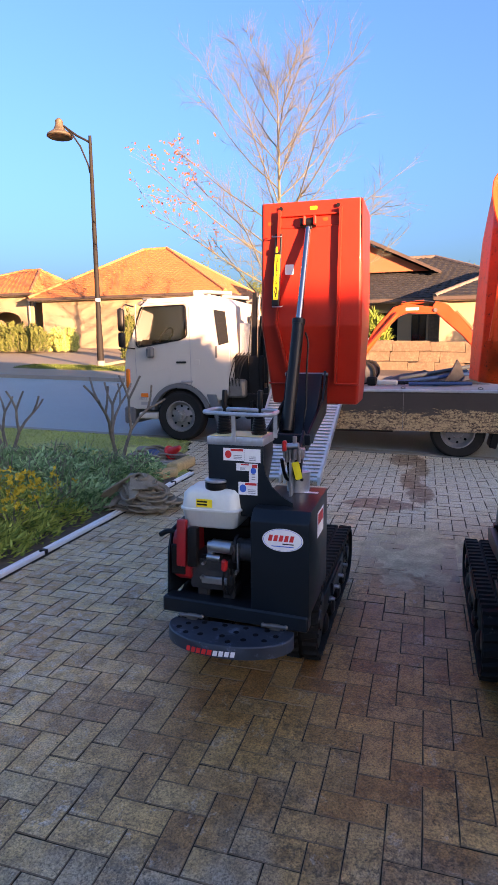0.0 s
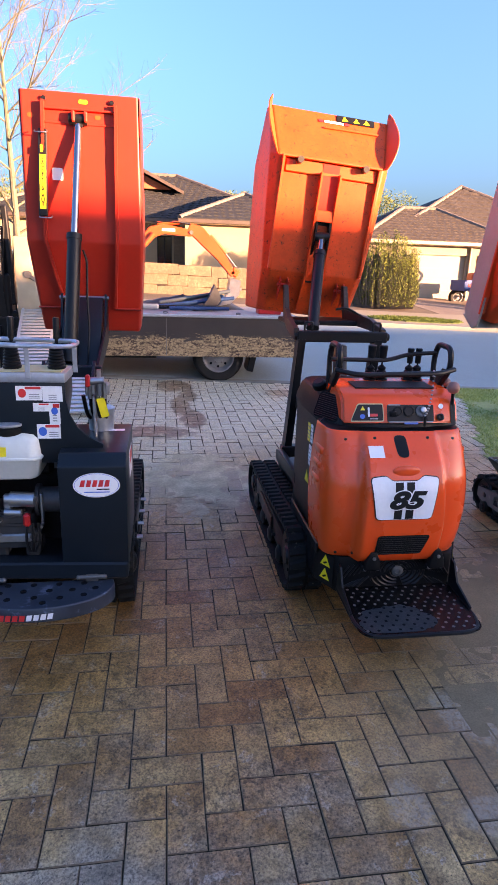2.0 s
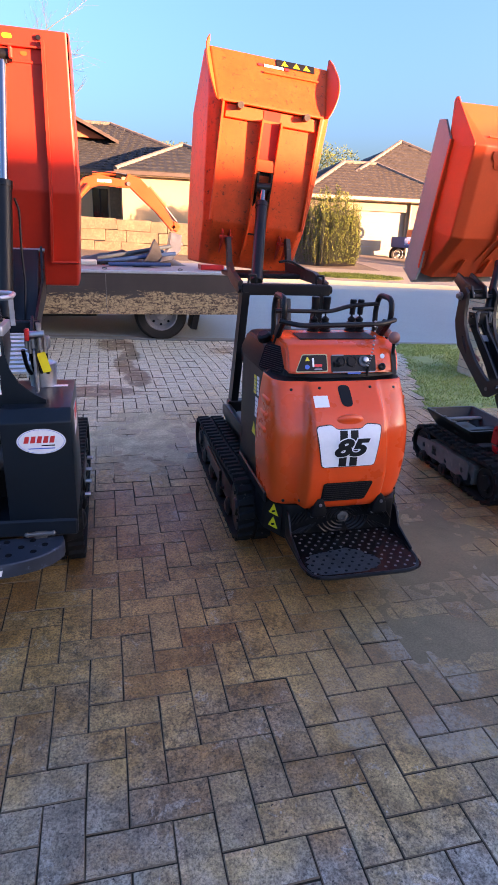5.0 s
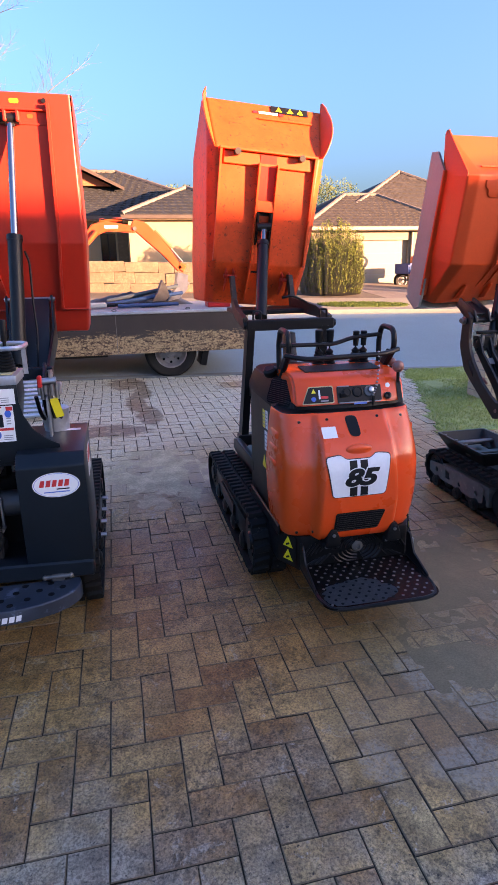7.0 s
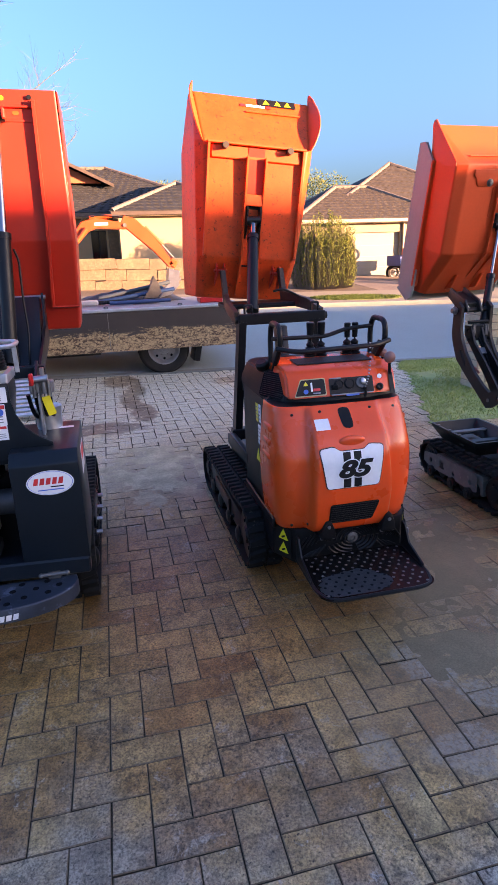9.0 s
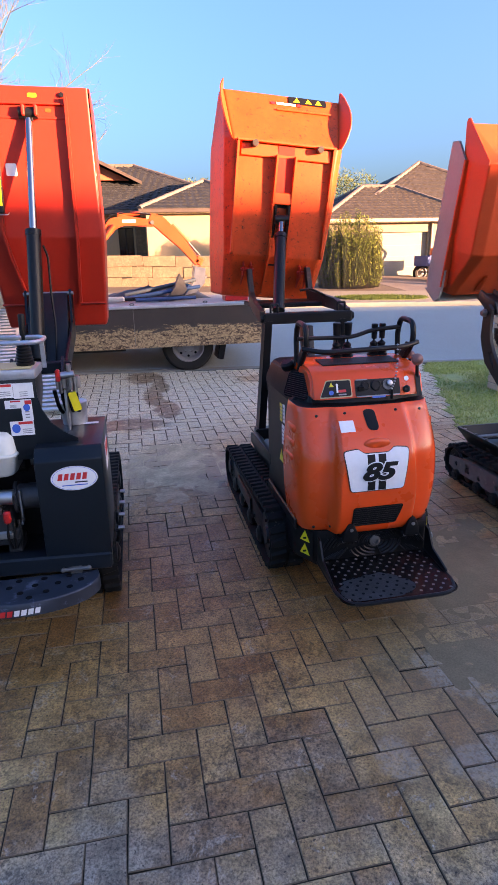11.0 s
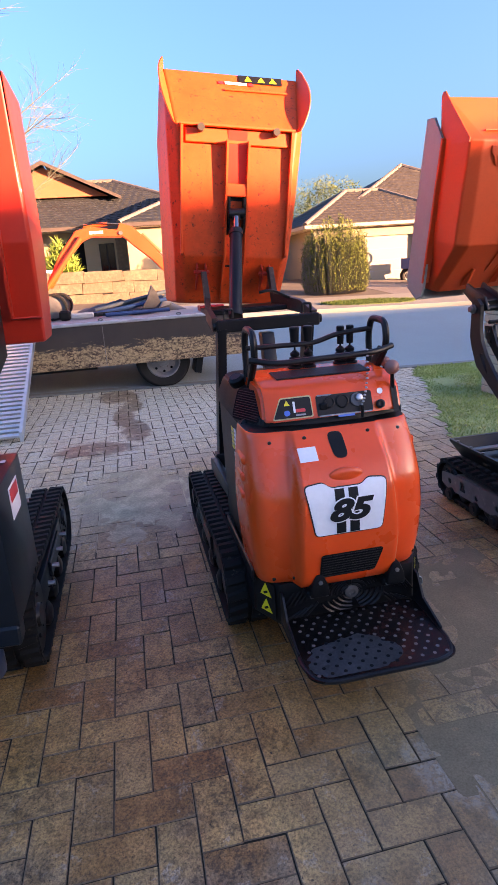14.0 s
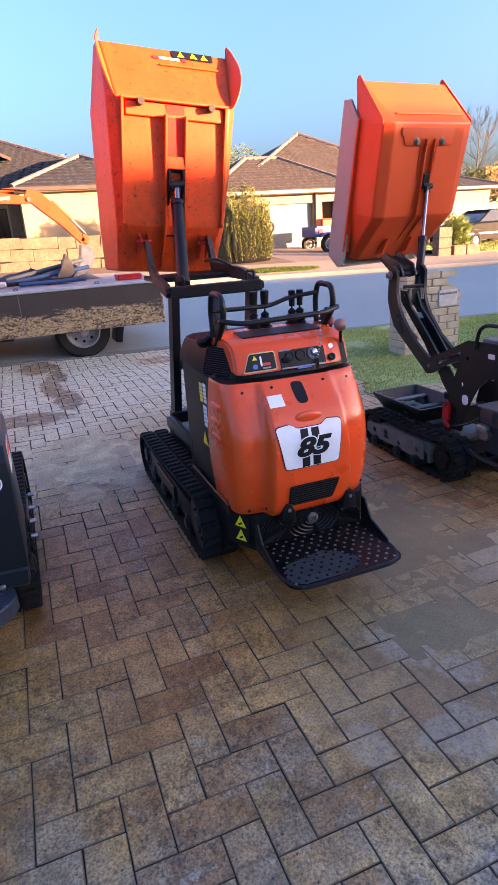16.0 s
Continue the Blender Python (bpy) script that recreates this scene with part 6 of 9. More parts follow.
heap("sling_heap", pose(-2.36, 4.95, 0), "tangled heap of olive lifting slings on the edging", ["sling"], 0.36, 0.30, 0.25, 13, 51, 0.095)
heap("strap_heap", pose(-3.25, 7.15, 0.0), "untidy heap of grey webbing straps on the lawn edge", ["sling_grey", "sling", "sling_grey"], 0.46, 0.22, 0.14, 9, 52, 0.08)
cone = thing("red_cone", pose(-3.05, 7.18, 0.15, 60, 20, 60), "small red plastic cone lying in the strap heap", "cone")
part("cone_body", lathe(B(), [(0.11, 0.0), (0.105, 0.012), (0.075, 0.02), (0.03, 0.20), (0.022, 0.205)], Matrix(), 18), M["red_plastic"], cone)
bag = thing("blue_bag", pose(-3.28, 7.08, 0.10, 15, 10, 40), "crumpled small blue cloth bag in the heap", "bag")
bm = ball(B(), (0, 0, 0.03), 0.11, (1.0, 0.7, 0.75), 14, 10)
for v in bm.verts:
    v.co += V(*(noise.noise_vector(v.co * 14.0) * 0.025))
part("cloth", bm, M["pipe_blue"], bag)
rng = random.Random(53)
for (x, y, L, a) in ((-2.72, 6.30, 0.34, 80), (-2.76, 6.88, 0.62, 88)):
    bm = box(B(), (0, 0, 0.055), (L, 0.17, 0.13), 0.04, seg=2)
    bmesh.ops.subdivide_edges(bm, edges=bm.edges, cuts=1)
    for v in bm.verts:
        v.co += V(*(noise.noise_vector(v.co * 7.0 + V(x, y, 0)) * 0.025))
    st = part("edging_stone", bm, M["sandstone"], None, angle=50)
    st.matrix_world = pose(x, y, 0, 0, 0, a)
    tagged(st, "rough yellow sandstone edging block on the bed's end", "stone", "edging stones")
# white rail lying along the bed
rail = thing("edging_rail", pose(-2.505, 0, 0.0), "white plastic channel rail laid along the garden bed", "edging")
prof = [(-0.030, 0.0), (0.030, 0.0), (0.030, 0.030), (0.018, 0.030), (0.018, 0.018), (-0.018, 0.018), (-0.018, 0.030), (-0.030, 0.030)]
for a, b in ((-3.0, -1.22), (-1.2, 1.19), (1.2, 3.58), (3.60, 6.03), (6.05, 6.62)):
    part("channel", prism(B(), prof, "y", a, b, 0.002), M["pvc"], rail)
for y in (3.59, 6.04):
    part("joint_band", box(B(), (0, y, 0.017), (0.066, 0.040, 0.036), 0.002), M["black_plastic"], rail)
# ---- orange stand-on dumper ----
od = thing("tracked_dumper", pose(1.0, 3.0, 0, 0, 0, 0), "orange and black tracked mini dumper with perforated step, bin tipped", "mini dumper", "tracked dumpers on the drive")
for sx in (-1, 1):
    undercarriage(od, sx * 0.335, 0.175, -0.30, 0.175, 0.16, 0.86, 0.150, 0.135, 50)
bm = B()
box(bm, (0, 0.25, 0.25), (0.46, 1.25, 0.16), 0.01)
box(bm, (0, 0.35, 0.36), (0.5, 0.9, 0.06), 0.008)
part("chassis", bm, M["black_steel"], od)

HZ0, HZ1 = 0.375, 0.925


def hood_surface(a, z):
    """Point of the hood: a from 0 (right flank) over pi/2 (rear) to pi (left flank)."""
    f = (z - HZ0) / (HZ1 - HZ0)
    w = 0.312 + 0.085 * f - 0.088 * f * f
    rear = -0.715 - 0.055 * math.sin(math.pi * min(f * 0.95 + 0.1, 1.0)) + 0.075 * max(0, f - 0.6) ** 1.5 * 3
    side = -0.46
    e = 0.32
    c, s = math.cos(a), math.sin(a)
    x = w * math.copysign(abs(c) ** e, c)
    y = side + (rear - side) * abs(s) ** e
    cw = 0.200 - 0.035 * f - 0.05 * max(0, 0.30 - f)       # raised middle panel
    k = min(max((cw + 0.012 - abs(x)) / 0.026, 0), 1)
    k = k * k * (3 - 2 * k)
    y -= (0.056 * k - 0.010) * (abs(s) ** 2) * (1.0 if f < 0.8 else max(0.15, 1 - (f - 0.8) * 4))
    return Vector((x, y, z))


def hood_rear(x, z):
    """The hood's rear face at x, z."""
    f = (z - HZ0) / (HZ1 - HZ0)
    w = 0.312 + 0.085 * f - 0.088 * f * f
    c = math.copysign(min(abs(x) / w, 1) ** (1 / 0.32), x)
    return hood_surface(math.acos(max(-1, min(1, c))), z)


bm = B()
rings = []
NZ = 26
ALONG = [0.0, 0.01, 0.03] + [math.acos(max(-1, min(1, math.copysign(abs(u) ** (1 / 0.32), u)))) for u in [0.985 - 1.97 * i / 64 for i in range(65)]] + [math.pi - 0.03, math.pi - 0.01, math.pi]
for j in range(NZ + 1):
    z = HZ0 + (HZ1 - HZ0) * j / NZ
    ring = []
    for a in ALONG:
        q = hood_surface(a, z)
        if j == 0:
            q.y += 0.012
        ring.append(q)
    rings.append(ring)
rings.append([Vector((p.x * 0.985, p.y + 0.008, HZ1 + 0.004)) for p in rings[-1]])
loft(bm, rings, closed=False)
band = [rings[-1], [Vector((p.x * 0.95, p.y + 0.035, HZ1 + 0.010)) for p in rings[-1]], [Vector((p.x * 0.85, min(p.y + 0.10, -0.42), HZ1 + 0.012)) for p in rings[-1]]]
part("top_band", loft(B(), band, closed=False), M["black_plastic"], od, "black rubber band above the hood")
for k, (zz, hh) in enumerate(((0.83, 0.05), (0.765, 0.045), (0.70, 0.04))):
    for sx in (-1, 1):
        box(bm, (sx * (0.317 + 0.004 * k), -0.570, zz), (0.028, 0.105, hh * 0.62), 0.008, (0, 0, 0), 2)
for sx in (-1, 1):
    box(bm, (sx * 0.313, -0.55, 0.545), (0.026, 0.09, 0.11), 0.010, (0, 0, 0), 2)
q = hood_rear(0.0, 0.785)
ball(bm, (0, q.y + 0.004, 0.787), 0.062, (1, 0.22, 0.42), 24, 12)
hood_parts = pieces("hood", bm, M["orange_plastic"], od, "", 60)
hood = tagged(hood_parts[0], "glossy orange moulded engine hood")
for ob in hood_parts[1:]:
    ob.name = "hood_rib"


def patch(outline, lift, cols=1):
    """A thin piece laid on the hood's rear face inside an outline of (x, z)."""
    bm = B()
    dense = []
    for i, p in enumerate(outline):
        q = outline[(i + 1) % len(outline)]
        k = max(1, math.ceil(math.hypot(q[0] - p[0], q[1] - p[1]) / 0.012))
        dense += [(p[0] + (q[0] - p[0]) * j / k, p[1] + (q[1] - p[1]) * j / k) for j in range(k)]
    outline = dense
    n = len(outline)
    cx, cz = sum(p[0] for p in outline) / n, sum(p[1] for p in outline) / n
    rings = []
    for f in (1.0, 0.85, 0.7, 0.55, 0.4, 0.25, 0.1):
        rings.append([hood_rear(cx + (x - cx) * f, cz + (z - cz) * f) - V(0, lift, 0) for x, z in outline])
    loft(bm, [[p + V(0, lift + 0.002, 0) for p in rings[0]]] + rings, cap=False)
    mid = bm.verts.new(hood_rear(cx, cz) - V(0, lift, 0))
    bm.verts.ensure_lookup_table()
    last = bm.verts[-1 - n:-1]
    for i in range(n):
        bm.faces.new((last[i], last[(i + 1) % n], mid))
    return bm


def smooth_outline(pts, r, n=3):
    p3 = [Vector((x, 0, z)) for x, z in pts]
    out = []
    m = len(p3)
    for i in range(m):
        a, b, c = p3[i - 1], p3[i], p3[(i + 1) % m]
        k = min(r, (a - b).length * 0.45, (c - b).length * 0.45)
        s, e = b + (a - b).normalized() * k, b + (c - b).normalized() * k
        out += [s.lerp(b, t / n).lerp(b.lerp(e, t / n), t / n) for t in range(n + 1)]
    return [(p.x, p.z) for p in out]


panel = [(0.93 * x - 0.008, z) for x, z in ((-0.158, 0.765), (-0.085, 0.772), (-0.06, 0.752), (0.06, 0.752), (0.085, 0.772), (0.158, 0.765), (0.128, 0.592), (-0.128, 0.592))]
part("panel_border", patch(smooth_outline([(x * 1.025, 0.68 + (z - 0.68) * 1.035) for x, z in panel], 0.018), 0.003), M["black_ink"], hood)
badge = part("number_panel", patch(smooth_outline(panel, 0.016), 0.0045), M["white_sticker"], hood, "white model number panel with black stripes")
for x0, x1 in ((-0.052, -0.018), (-0.003, 0.031)):
    part("stripe", patch([(x0, 0.748), (x1, 0.748), (x1 - 0.002, 0.594), (x0 - 0.002, 0.594)], 0.006), M["black_ink"], badge)


def hood_words(text, size, wide, x0, z0, lift, bold, material, parent, name, label=""):
    """Slanted lettering laid on the hood's rear face."""
    cu = bpy.data.curves.new(name, "FONT")
    cu.body, cu.size, cu.align_x, cu.align_y, cu.shear, cu.offset = text, size, "CENTER", "CENTER", 0.3, bold
    flat = bpy.data.objects.new(name, cu)
    me = bpy.data.meshes.new_from_object(flat)
    bpy.data.objects.remove(flat)
    bm = bmesh.new()
    bm.from_mesh(me)
    bpy.data.meshes.remove(me)
    bmesh.ops.triangulate(bm, faces=bm.faces)
    for k in range(2):
        long = [e for e in bm.edges if e.calc_length() > 0.012]
        bmesh.ops.subdivide_edges(bm, edges=long, cuts=1)
        bmesh.ops.triangulate(bm, faces=bm.faces)
    for v in bm.verts:
        x, z = x0 + v.co.x * wide, z0 + v.co.y
        v.co = hood_rear(x, z) - V(0, lift, 0)
    return part(name, bm, material, parent, label)


hood_words("85", 0.098, 1.45, -0.010, 0.672, 0.0072, 0.0085, M["white_sticker"], badge, "number_edge")
hood_words("85", 0.098, 1.45, -0.010, 0.672, 0.0084, 0.0048, M["black_ink"], badge, "number", "bold slanted black number 85")
part("grille", patch(smooth_outline([(-0.108, 0.512), (0.122, 0.512), (0.094, 0.418), (-0.112, 0.418)], 0.012), 0.004), M["dark"], hood, "dark mesh air grille")
bm = B()
for k in range(9):
    z = 0.424 + k * 0.0105
    tube(bm, [hood_rear(x, z) - V(0, 0.0055, 0) for x in (-0.105, -0.03, 0.03, 0.094 + 0.0024 * k)], 0.0014, 5)
part("grille_mesh", bm, M["black_plastic"], hood)
part("slot", patch(smooth_outline([(-0.033, 0.915), (0.022, 0.915), (0.024, 0.838), (-0.026, 0.838)], 0.02), 0.003), M["black_plastic"], hood, "black filler recess")
part("data_label", patch([(-0.150, 0.878), (-0.085, 0.878), (-0.085, 0.838), (-0.150, 0.838)], 0.003), M["white_sticker"], hood, "pale blank data label")
for x, z in ((-0.115, 0.905), (0.12, 0.905), (-0.26, 0.40), (0.285, 0.42), (-0.235, 0.895), (0.245, 0.895), (-0.19, 0.405)):
    q = hood_rear(x, z)
    part("screw", lathe(B(), [(0.007, -0.002), (0.007, 0.002), (0.004, 0.004)], on_rear(q.x, q.y, q.z), 10), M["black_steel"], hood)

HOOD_AT = Matrix.Translation((-0.022, 0, 0))
for ob in od.children:
    if ob.name.split(".")[0] in ("hood", "hood_rib", "top_band"):
        ob.matrix_local = HOOD_AT
# lower skirt with the round grille, hinges and corner signs
bm = B()
prism(bm, [(-0.335, -0.42), (-0.335, -0.58), (-0.262, -0.715), (0.262, -0.715), (0.335, -0.58), (0.335, -0.42)], "z", 0.20, 0.372, 0.006)
skirt = part("skirt", bm, M["black_plastic"], od, "black steel lower skirt")
part("side_rail", box(B(), (-0.338, -0.35, 0.375), (0.012, 0.55, 0.05), 0.004), M["black_steel"], od)
bm = B()
for rr in (0.035, 0.055, 0.075, 0.095, 0.115):
    for a0 in (20, 110, 200, 290):
        pts = []
        for k in range(9):
            a = radians(a0 + 70 * k / 8)
            z = 0.295 + rr * math.sin(a) * 0.8
            if 0.215 < z < 0.365:
                pts.append((0.012 + rr * math.cos(a) * 1.1, -0.718, z))
        if len(pts) > 2:
            tube(bm, pts, 0.0065, 6)
for sx in (-1, 1):
    for k in range(5):
        x = sx * (0.125 + 0.022 * k)
        tube(bm, [(x, -0.718, 0.345 - 0.004 * k), (x + sx * 0.045, -0.718, 0.29 - 0.006 * k)], 0.0045, 6)
    for k in range(4):
        x = sx * (0.12 + 0.022 * k)
        tube(bm, [(x, -0.718, 0.275 - 0.008 * k), (x + sx * 0.05, -0.718, 0.225)], 0.0045, 6)
part("round_grille", bm, M["black_steel"], skirt, "concentric cast grille")
part("grille_hub", lathe(B(), [(0.026, 0), (0.026, 0.008), (0.012, 0.012), (0.012, 0.004)], on_rear(0.012, -0.716, 0.298), 20), M["steel_dull"], skirt)
for x in (-0.135, 0.155):
    bm = B()
    prism(bm, [(x - 0.036, 0.345), (x + 0.036, 0.345), (x + 0.032, 0.385), (x + 0.012, 0.432), (x - 0.012, 0.432), (x - 0.032, 0.385)], "y", -0.80, -0.735, 0.006)
    box(bm, (x, -0.75, 0.345), (0.085, 0.06, 0.03), 0.006)
    h = part("hood_hinge", bm, M["black_plastic"], od)
    for dx, dz in ((0, 0.405), (-0.028, 0.345), (0.028, 0.345)):
        part("bolt", lathe(B(), [(0.008, 0), (0.008, 0.005), (0.004, 0.006)], on_rear(x + dx, -0.802 if dz > 0.4 else -0.782, dz), 8), M["steel"], h)
for sx, ry in ((-1, -61), (1, 61)):
    m = Matrix.Translation((sx * 0.300, -0.651, 0.287)) @ Matrix.Rotation(radians(ry), 4, "Z") @ REAR
    sg = part("warning_plate", plate(B(), m @ Matrix.Translation((0, 0, 0.002)), 0.10, 0.145, 0.0015, 0.006), M["black_ink"], skirt, "black plate with two yellow warning triangles")
    for dz in (0.032, -0.034):
        bm = B()
        triangle_sign(bm, m @ Matrix.Translation((0, dz, 0.0035)), 0.062)
        tri_ob = part("triangle", bm, M["yellow_sticker"], sg)
        part("pictogram", plate(B(), m @ Matrix.Translation((0, dz - 0.003, 0.0047)) @ Matrix.Rotation(0.5, 4, "Z"), 0.024, 0.009, 0.0005, 0.003), M["black_ink"], tri_ob)

# folding step
def step_z(x, y):
    return 0.205 + 0.016 * (y + 1.06) / 0.32


bm = B()
prism(bm, rrect(0.52, 0.34, 0.05, 5, 0.0, -0.895), "z", 0.0, 0.006)
for v in bm.verts:
    v.co.z += step_z(v.co.x, v.co.y)
stp = part("step", bm, M["step"], od, "black perforated steel step, wet on one side")
bm = B()
rim = [(-0.26, -0.72, 0.0), (-0.26, -0.98, 0.0), (-0.235, -1.05, 0.0), (-0.18, -1.067, 0.0), (0.18, -1.067, 0.0), (0.235, -1.05, 0.0), (0.26, -0.98, 0.0), (0.26, -0.72, 0.0)]
tube(bm, [(x, y, step_z(x, y)) for x, y, _ in rounded(rim, 0.03)], 0.009, 8)
for sx in (-1, 1):
    prism(bm, [(-0.725, 0.350), (-0.755, 0.345), (-0.80, 0.270), (-0.93, 0.228), (-0.93, 0.208), (-0.725, 0.214)], "x", sx * 0.262 - 0.004, sx * 0.262 + 0.004)
part("step_rim", bm, M["black_steel"], stp)


def film_edge(a):
    """Ragged edge of the dried film, as a factor of its radius."""
    return 1.0 + 0.16 * noise.noise(V(math.cos(a) * 1.3, math.sin(a) * 1.3, 4.0)) + 0.10 * noise.noise(V(math.cos(a) * 5, math.sin(a) * 5, 1.0)) + 0.05 * noise.noise(V(math.cos(a) * 17, math.sin(a) * 17, 2.0))


FX, FY, FRX, FRY = -0.085, -0.975, 0.158, 0.098
bm = B()
rings = []
for f in (1.0, 0.6, 0.2):
    ring = []
    for k in range(90):
        a = 2 * math.pi * k / 90
        x, y = FX + FRX * f * film_edge(a) * math.cos(a), max(-1.052, FY + FRY * f * film_edge(a) * math.sin(a))
        ring.append((x, y, step_z(x, y) + 0.0064))
    rings.append(ring)
loft(bm, rings)
part("dry_film", bm, M["step_dry"], stp, "pale dried film on the front of the step")
bright, holes = B(), B()
for i in range(21):
    for j in range(11):
        if (i + j) % 2:
            continue
        x, y = -0.225 + i * 0.0225 + 0.003 * (j % 3), -1.035 + j * 0.029
        inside = math.hypot((x - FX) / FRX, (y - FY) / FRY) < film_edge(math.atan2((y - FY) / FRY, (x - FX) / FRX))
        lathe(holes if inside else bright, [(0.0068, 0.0), (0.0068, 0.0010), (0.0045, 0.0013)], pose(x, y, step_z(x, y) + 0.0062), 8)
tagged(part("punch_pattern", bright, M["steel_dull"], stp, "rows of raised bright punch marks"), "rows of raised bright punch marks", kind="stuff")
tagged(part("hole_pattern", holes, M["dark"], stp, "rows of dark punched holes"), "rows of dark punched holes", kind="stuff")
part("latch_hook", tube(B(), rounded([(0.27, -0.71, 0.30), (0.30, -0.71, 0.30), (0.305, -0.71, 0.27), (0.285, -0.71, 0.265)], 0.01), 0.004, 6), M["steel"], od)

# body behind the hood, side decals, console
bm = B()
box(bm, (0, -0.25, 0.66), (0.645, 0.50, 0.57), 0.012)
bodyp = part("body", bm, M["black_plastic"], od, "black side panels of the engine bay")
for y, z, w, h, mm, nm in ((-0.30, 0.83, 0.045, 0.09, "yellow_sticker", "decal"), (-0.355, 0.835, 0.04, 0.09, "white_sticker", "decal"), (-0.34, 0.725, 0.05, 0.10, "white_sticker", "decal")):
    dc = part(nm, plate(B(), on_left(-0.3235, y, z), w, h, 0.0012, 0.004), M[mm], bodyp)
    for k in range(4):
        part("line", plate(B(), on_left(-0.3249, y, z + h * (0.3 - 0.2 * k)), w * 0.75, 0.005, 0.0005), M["grey_ink"], dc)
for y in (-0.305, -0.385):
    bm = B()
    triangle_sign(bm, on_left(-0.3238, y, 0.60), 0.075)
    part("triangle", bm, M["yellow_sticker"], bodyp)
bm = B()
ring0 = [(-0.325, 0.02), (-0.325, -0.44), (-0.262, -0.585), (-0.10, -0.625), (0.10, -0.625), (0.262, -0.585), (0.325, -0.44), (0.325, 0.02)]
loft(bm, [[(x, y, 0.915) for x, y in ring0], [(x, y + 0.01, 0.955) for x, y in ring0], [(x * 0.90, y * 0.90 - 0.0, 1.035) for x, y in ring0], [(x * 0.80, y * 0.80, 1.05) for x, y in ring0]])
bmesh.ops.bevel(bm, geom=list(bm.edges), offset=0.008, segments=2, affect="EDGES")
cowl = part("console_base", bm, M["black_plastic"], od, "black console base")
bm = B()
prof = [(-0.632, 0.955), (-0.598, 1.045), (-0.545, 1.078), (-0.30, 1.095), (-0.28, 1.05), (-0.28, 0.955)]
rings = []
for x, k in ((-0.262, 0.90), (-0.235, 1.0), (0.225, 1.0), (0.262, 0.93)):
    rings.append([(x, -0.42 + (y + 0.42) * k, 0.955 + (z - 0.955) * (0.82 + 0.18 * k if k < 1 else 1)) for y, z in prof])
loft(bm, rings)
bmesh.ops.bevel(bm, geom=list(bm.edges), offset=0.010, segments=2, affect="EDGES")
con = part("console", bm, M["orange_plastic"], od, "orange moulded console with switch panel")
SL = 20.7


def on_console(x, f, lift=0.0):
    y, z = -0.632 + 0.034 * f, 0.955 + 0.09 * f
    return on_rear(x, y, z, -SL) @ Matrix.Translation((0, 0, lift))


def console_plate(pts, thick, lift):
    """A flat plate on the console's face, from corners (x, share of its height)."""
    bm = B()
    prism(bm, soft_corners([(x, 0.096 * f) for x, f in pts], 0.008), "y", 0.0, thick)
    bm.transform(Matrix.Translation((0, -0.632, 0.955)) @ Matrix.Rotation(radians(-SL), 4, "X") @ Matrix.Translation((0, -lift - thick, 0)))
    bmesh.ops.recalc_face_normals(bm, faces=bm.faces)
    return bm


def soft_corners(pts, r):
    return smooth_outline(pts, r)


SIGNS = [(-0.228, 0.14), (-0.196, 0.86), (-0.088, 0.86), (-0.086, 0.14)]
part("panel_border", console_plate([(-0.157 + (x + 0.157) * 1.06, 0.5 + (f - 0.5) * 1.14) for x, f in SIGNS], 0.0012, 0.0), M["cream_rubber"], con)
p1 = part("sign_panel", console_plate(SIGNS, 0.0016, 0.0010), M["black_ink"], con, "black panel with warning signs")
bm = B()
triangle_sign(bm, on_console(-0.176, 0.66, 0.0035), 0.022)
part("triangle", bm, M["yellow_sticker"], p1)
part("sign", plate(B(), on_console(-0.178, 0.32, 0.0035), 0.022, 0.020, 0.001, 0.0095), M["blue_ink"], p1)
part("sign", plate(B(), on_console(-0.128, 0.38, 0.0035), 0.036, 0.012, 0.001, 0.004), M["red_ink"], p1)
part("sign", plate(B(), on_console(-0.150, 0.52, 0.0035), 0.008, 0.040, 0.001, 0.002), M["white_sticker"], p1)
part("sign", plate(B(), on_console(-0.128, 0.22, 0.0035), 0.036, 0.006, 0.001, 0.002), M["grey_ink"], p1)
p2 = part("switch_panel", plate(B(), on_console(0.038, 0.46, 0.001), 0.21, 0.074, 0.002, 0.006), M["black_ink"], con, "black switch panel with gauges and key")
for x, r, mm in ((-0.02, 0.020, "black_plastic"), (0.03, 0.024, "black_plastic"), (0.085, 0.024, "grey_plastic")):
    part("gauge", lathe(B(), [(r, 0), (r, 0.006), (r * 0.82, 0.007), (r * 0.8, 0.003), (0.004, 0.003)], on_console(x, 0.55, 0.003), 20), M[mm], p2)
part("sticker", plate(B(), on_console(0.04, 0.06, 0.0015), 0.062, 0.018, 0.001), M["blue_ink"], cowl)
part("switch_trim", plate(B(), on_console(0.038, 0.07, 0.0032), 0.20, 0.005, 0.001, 0.002), M["grey_ink"], p2)
part("switch_trim", plate(B(), on_console(-0.035, 0.84, 0.0032), 0.055, 0.005, 0.001, 0.002), M["grey_ink"], p2)
part("lever_slot", plate(B(), on_console(0.232, 0.42, 0.0012), 0.022, 0.098, 0.0015, 0.006), M["black_ink"], con)
part("key_switch", lathe(B(), [(0.013, 0), (0.013, 0.008), (0.009, 0.010), (0.003, 0.010)], on_console(0.092, 0.60, 0.010), 14), M["steel"], p2)
part("rocker", box(B(), (-0.042, -0.622, 0.995), (0.03, 0.014, 0.022), 0.003), M["black_plastic"], p2)
part("round_badge", plate(B(), on_console(0.178, 0.78, 0.001), 0.022, 0.022, 0.0012, 0.0109, 6), M["white_sticker"], con)
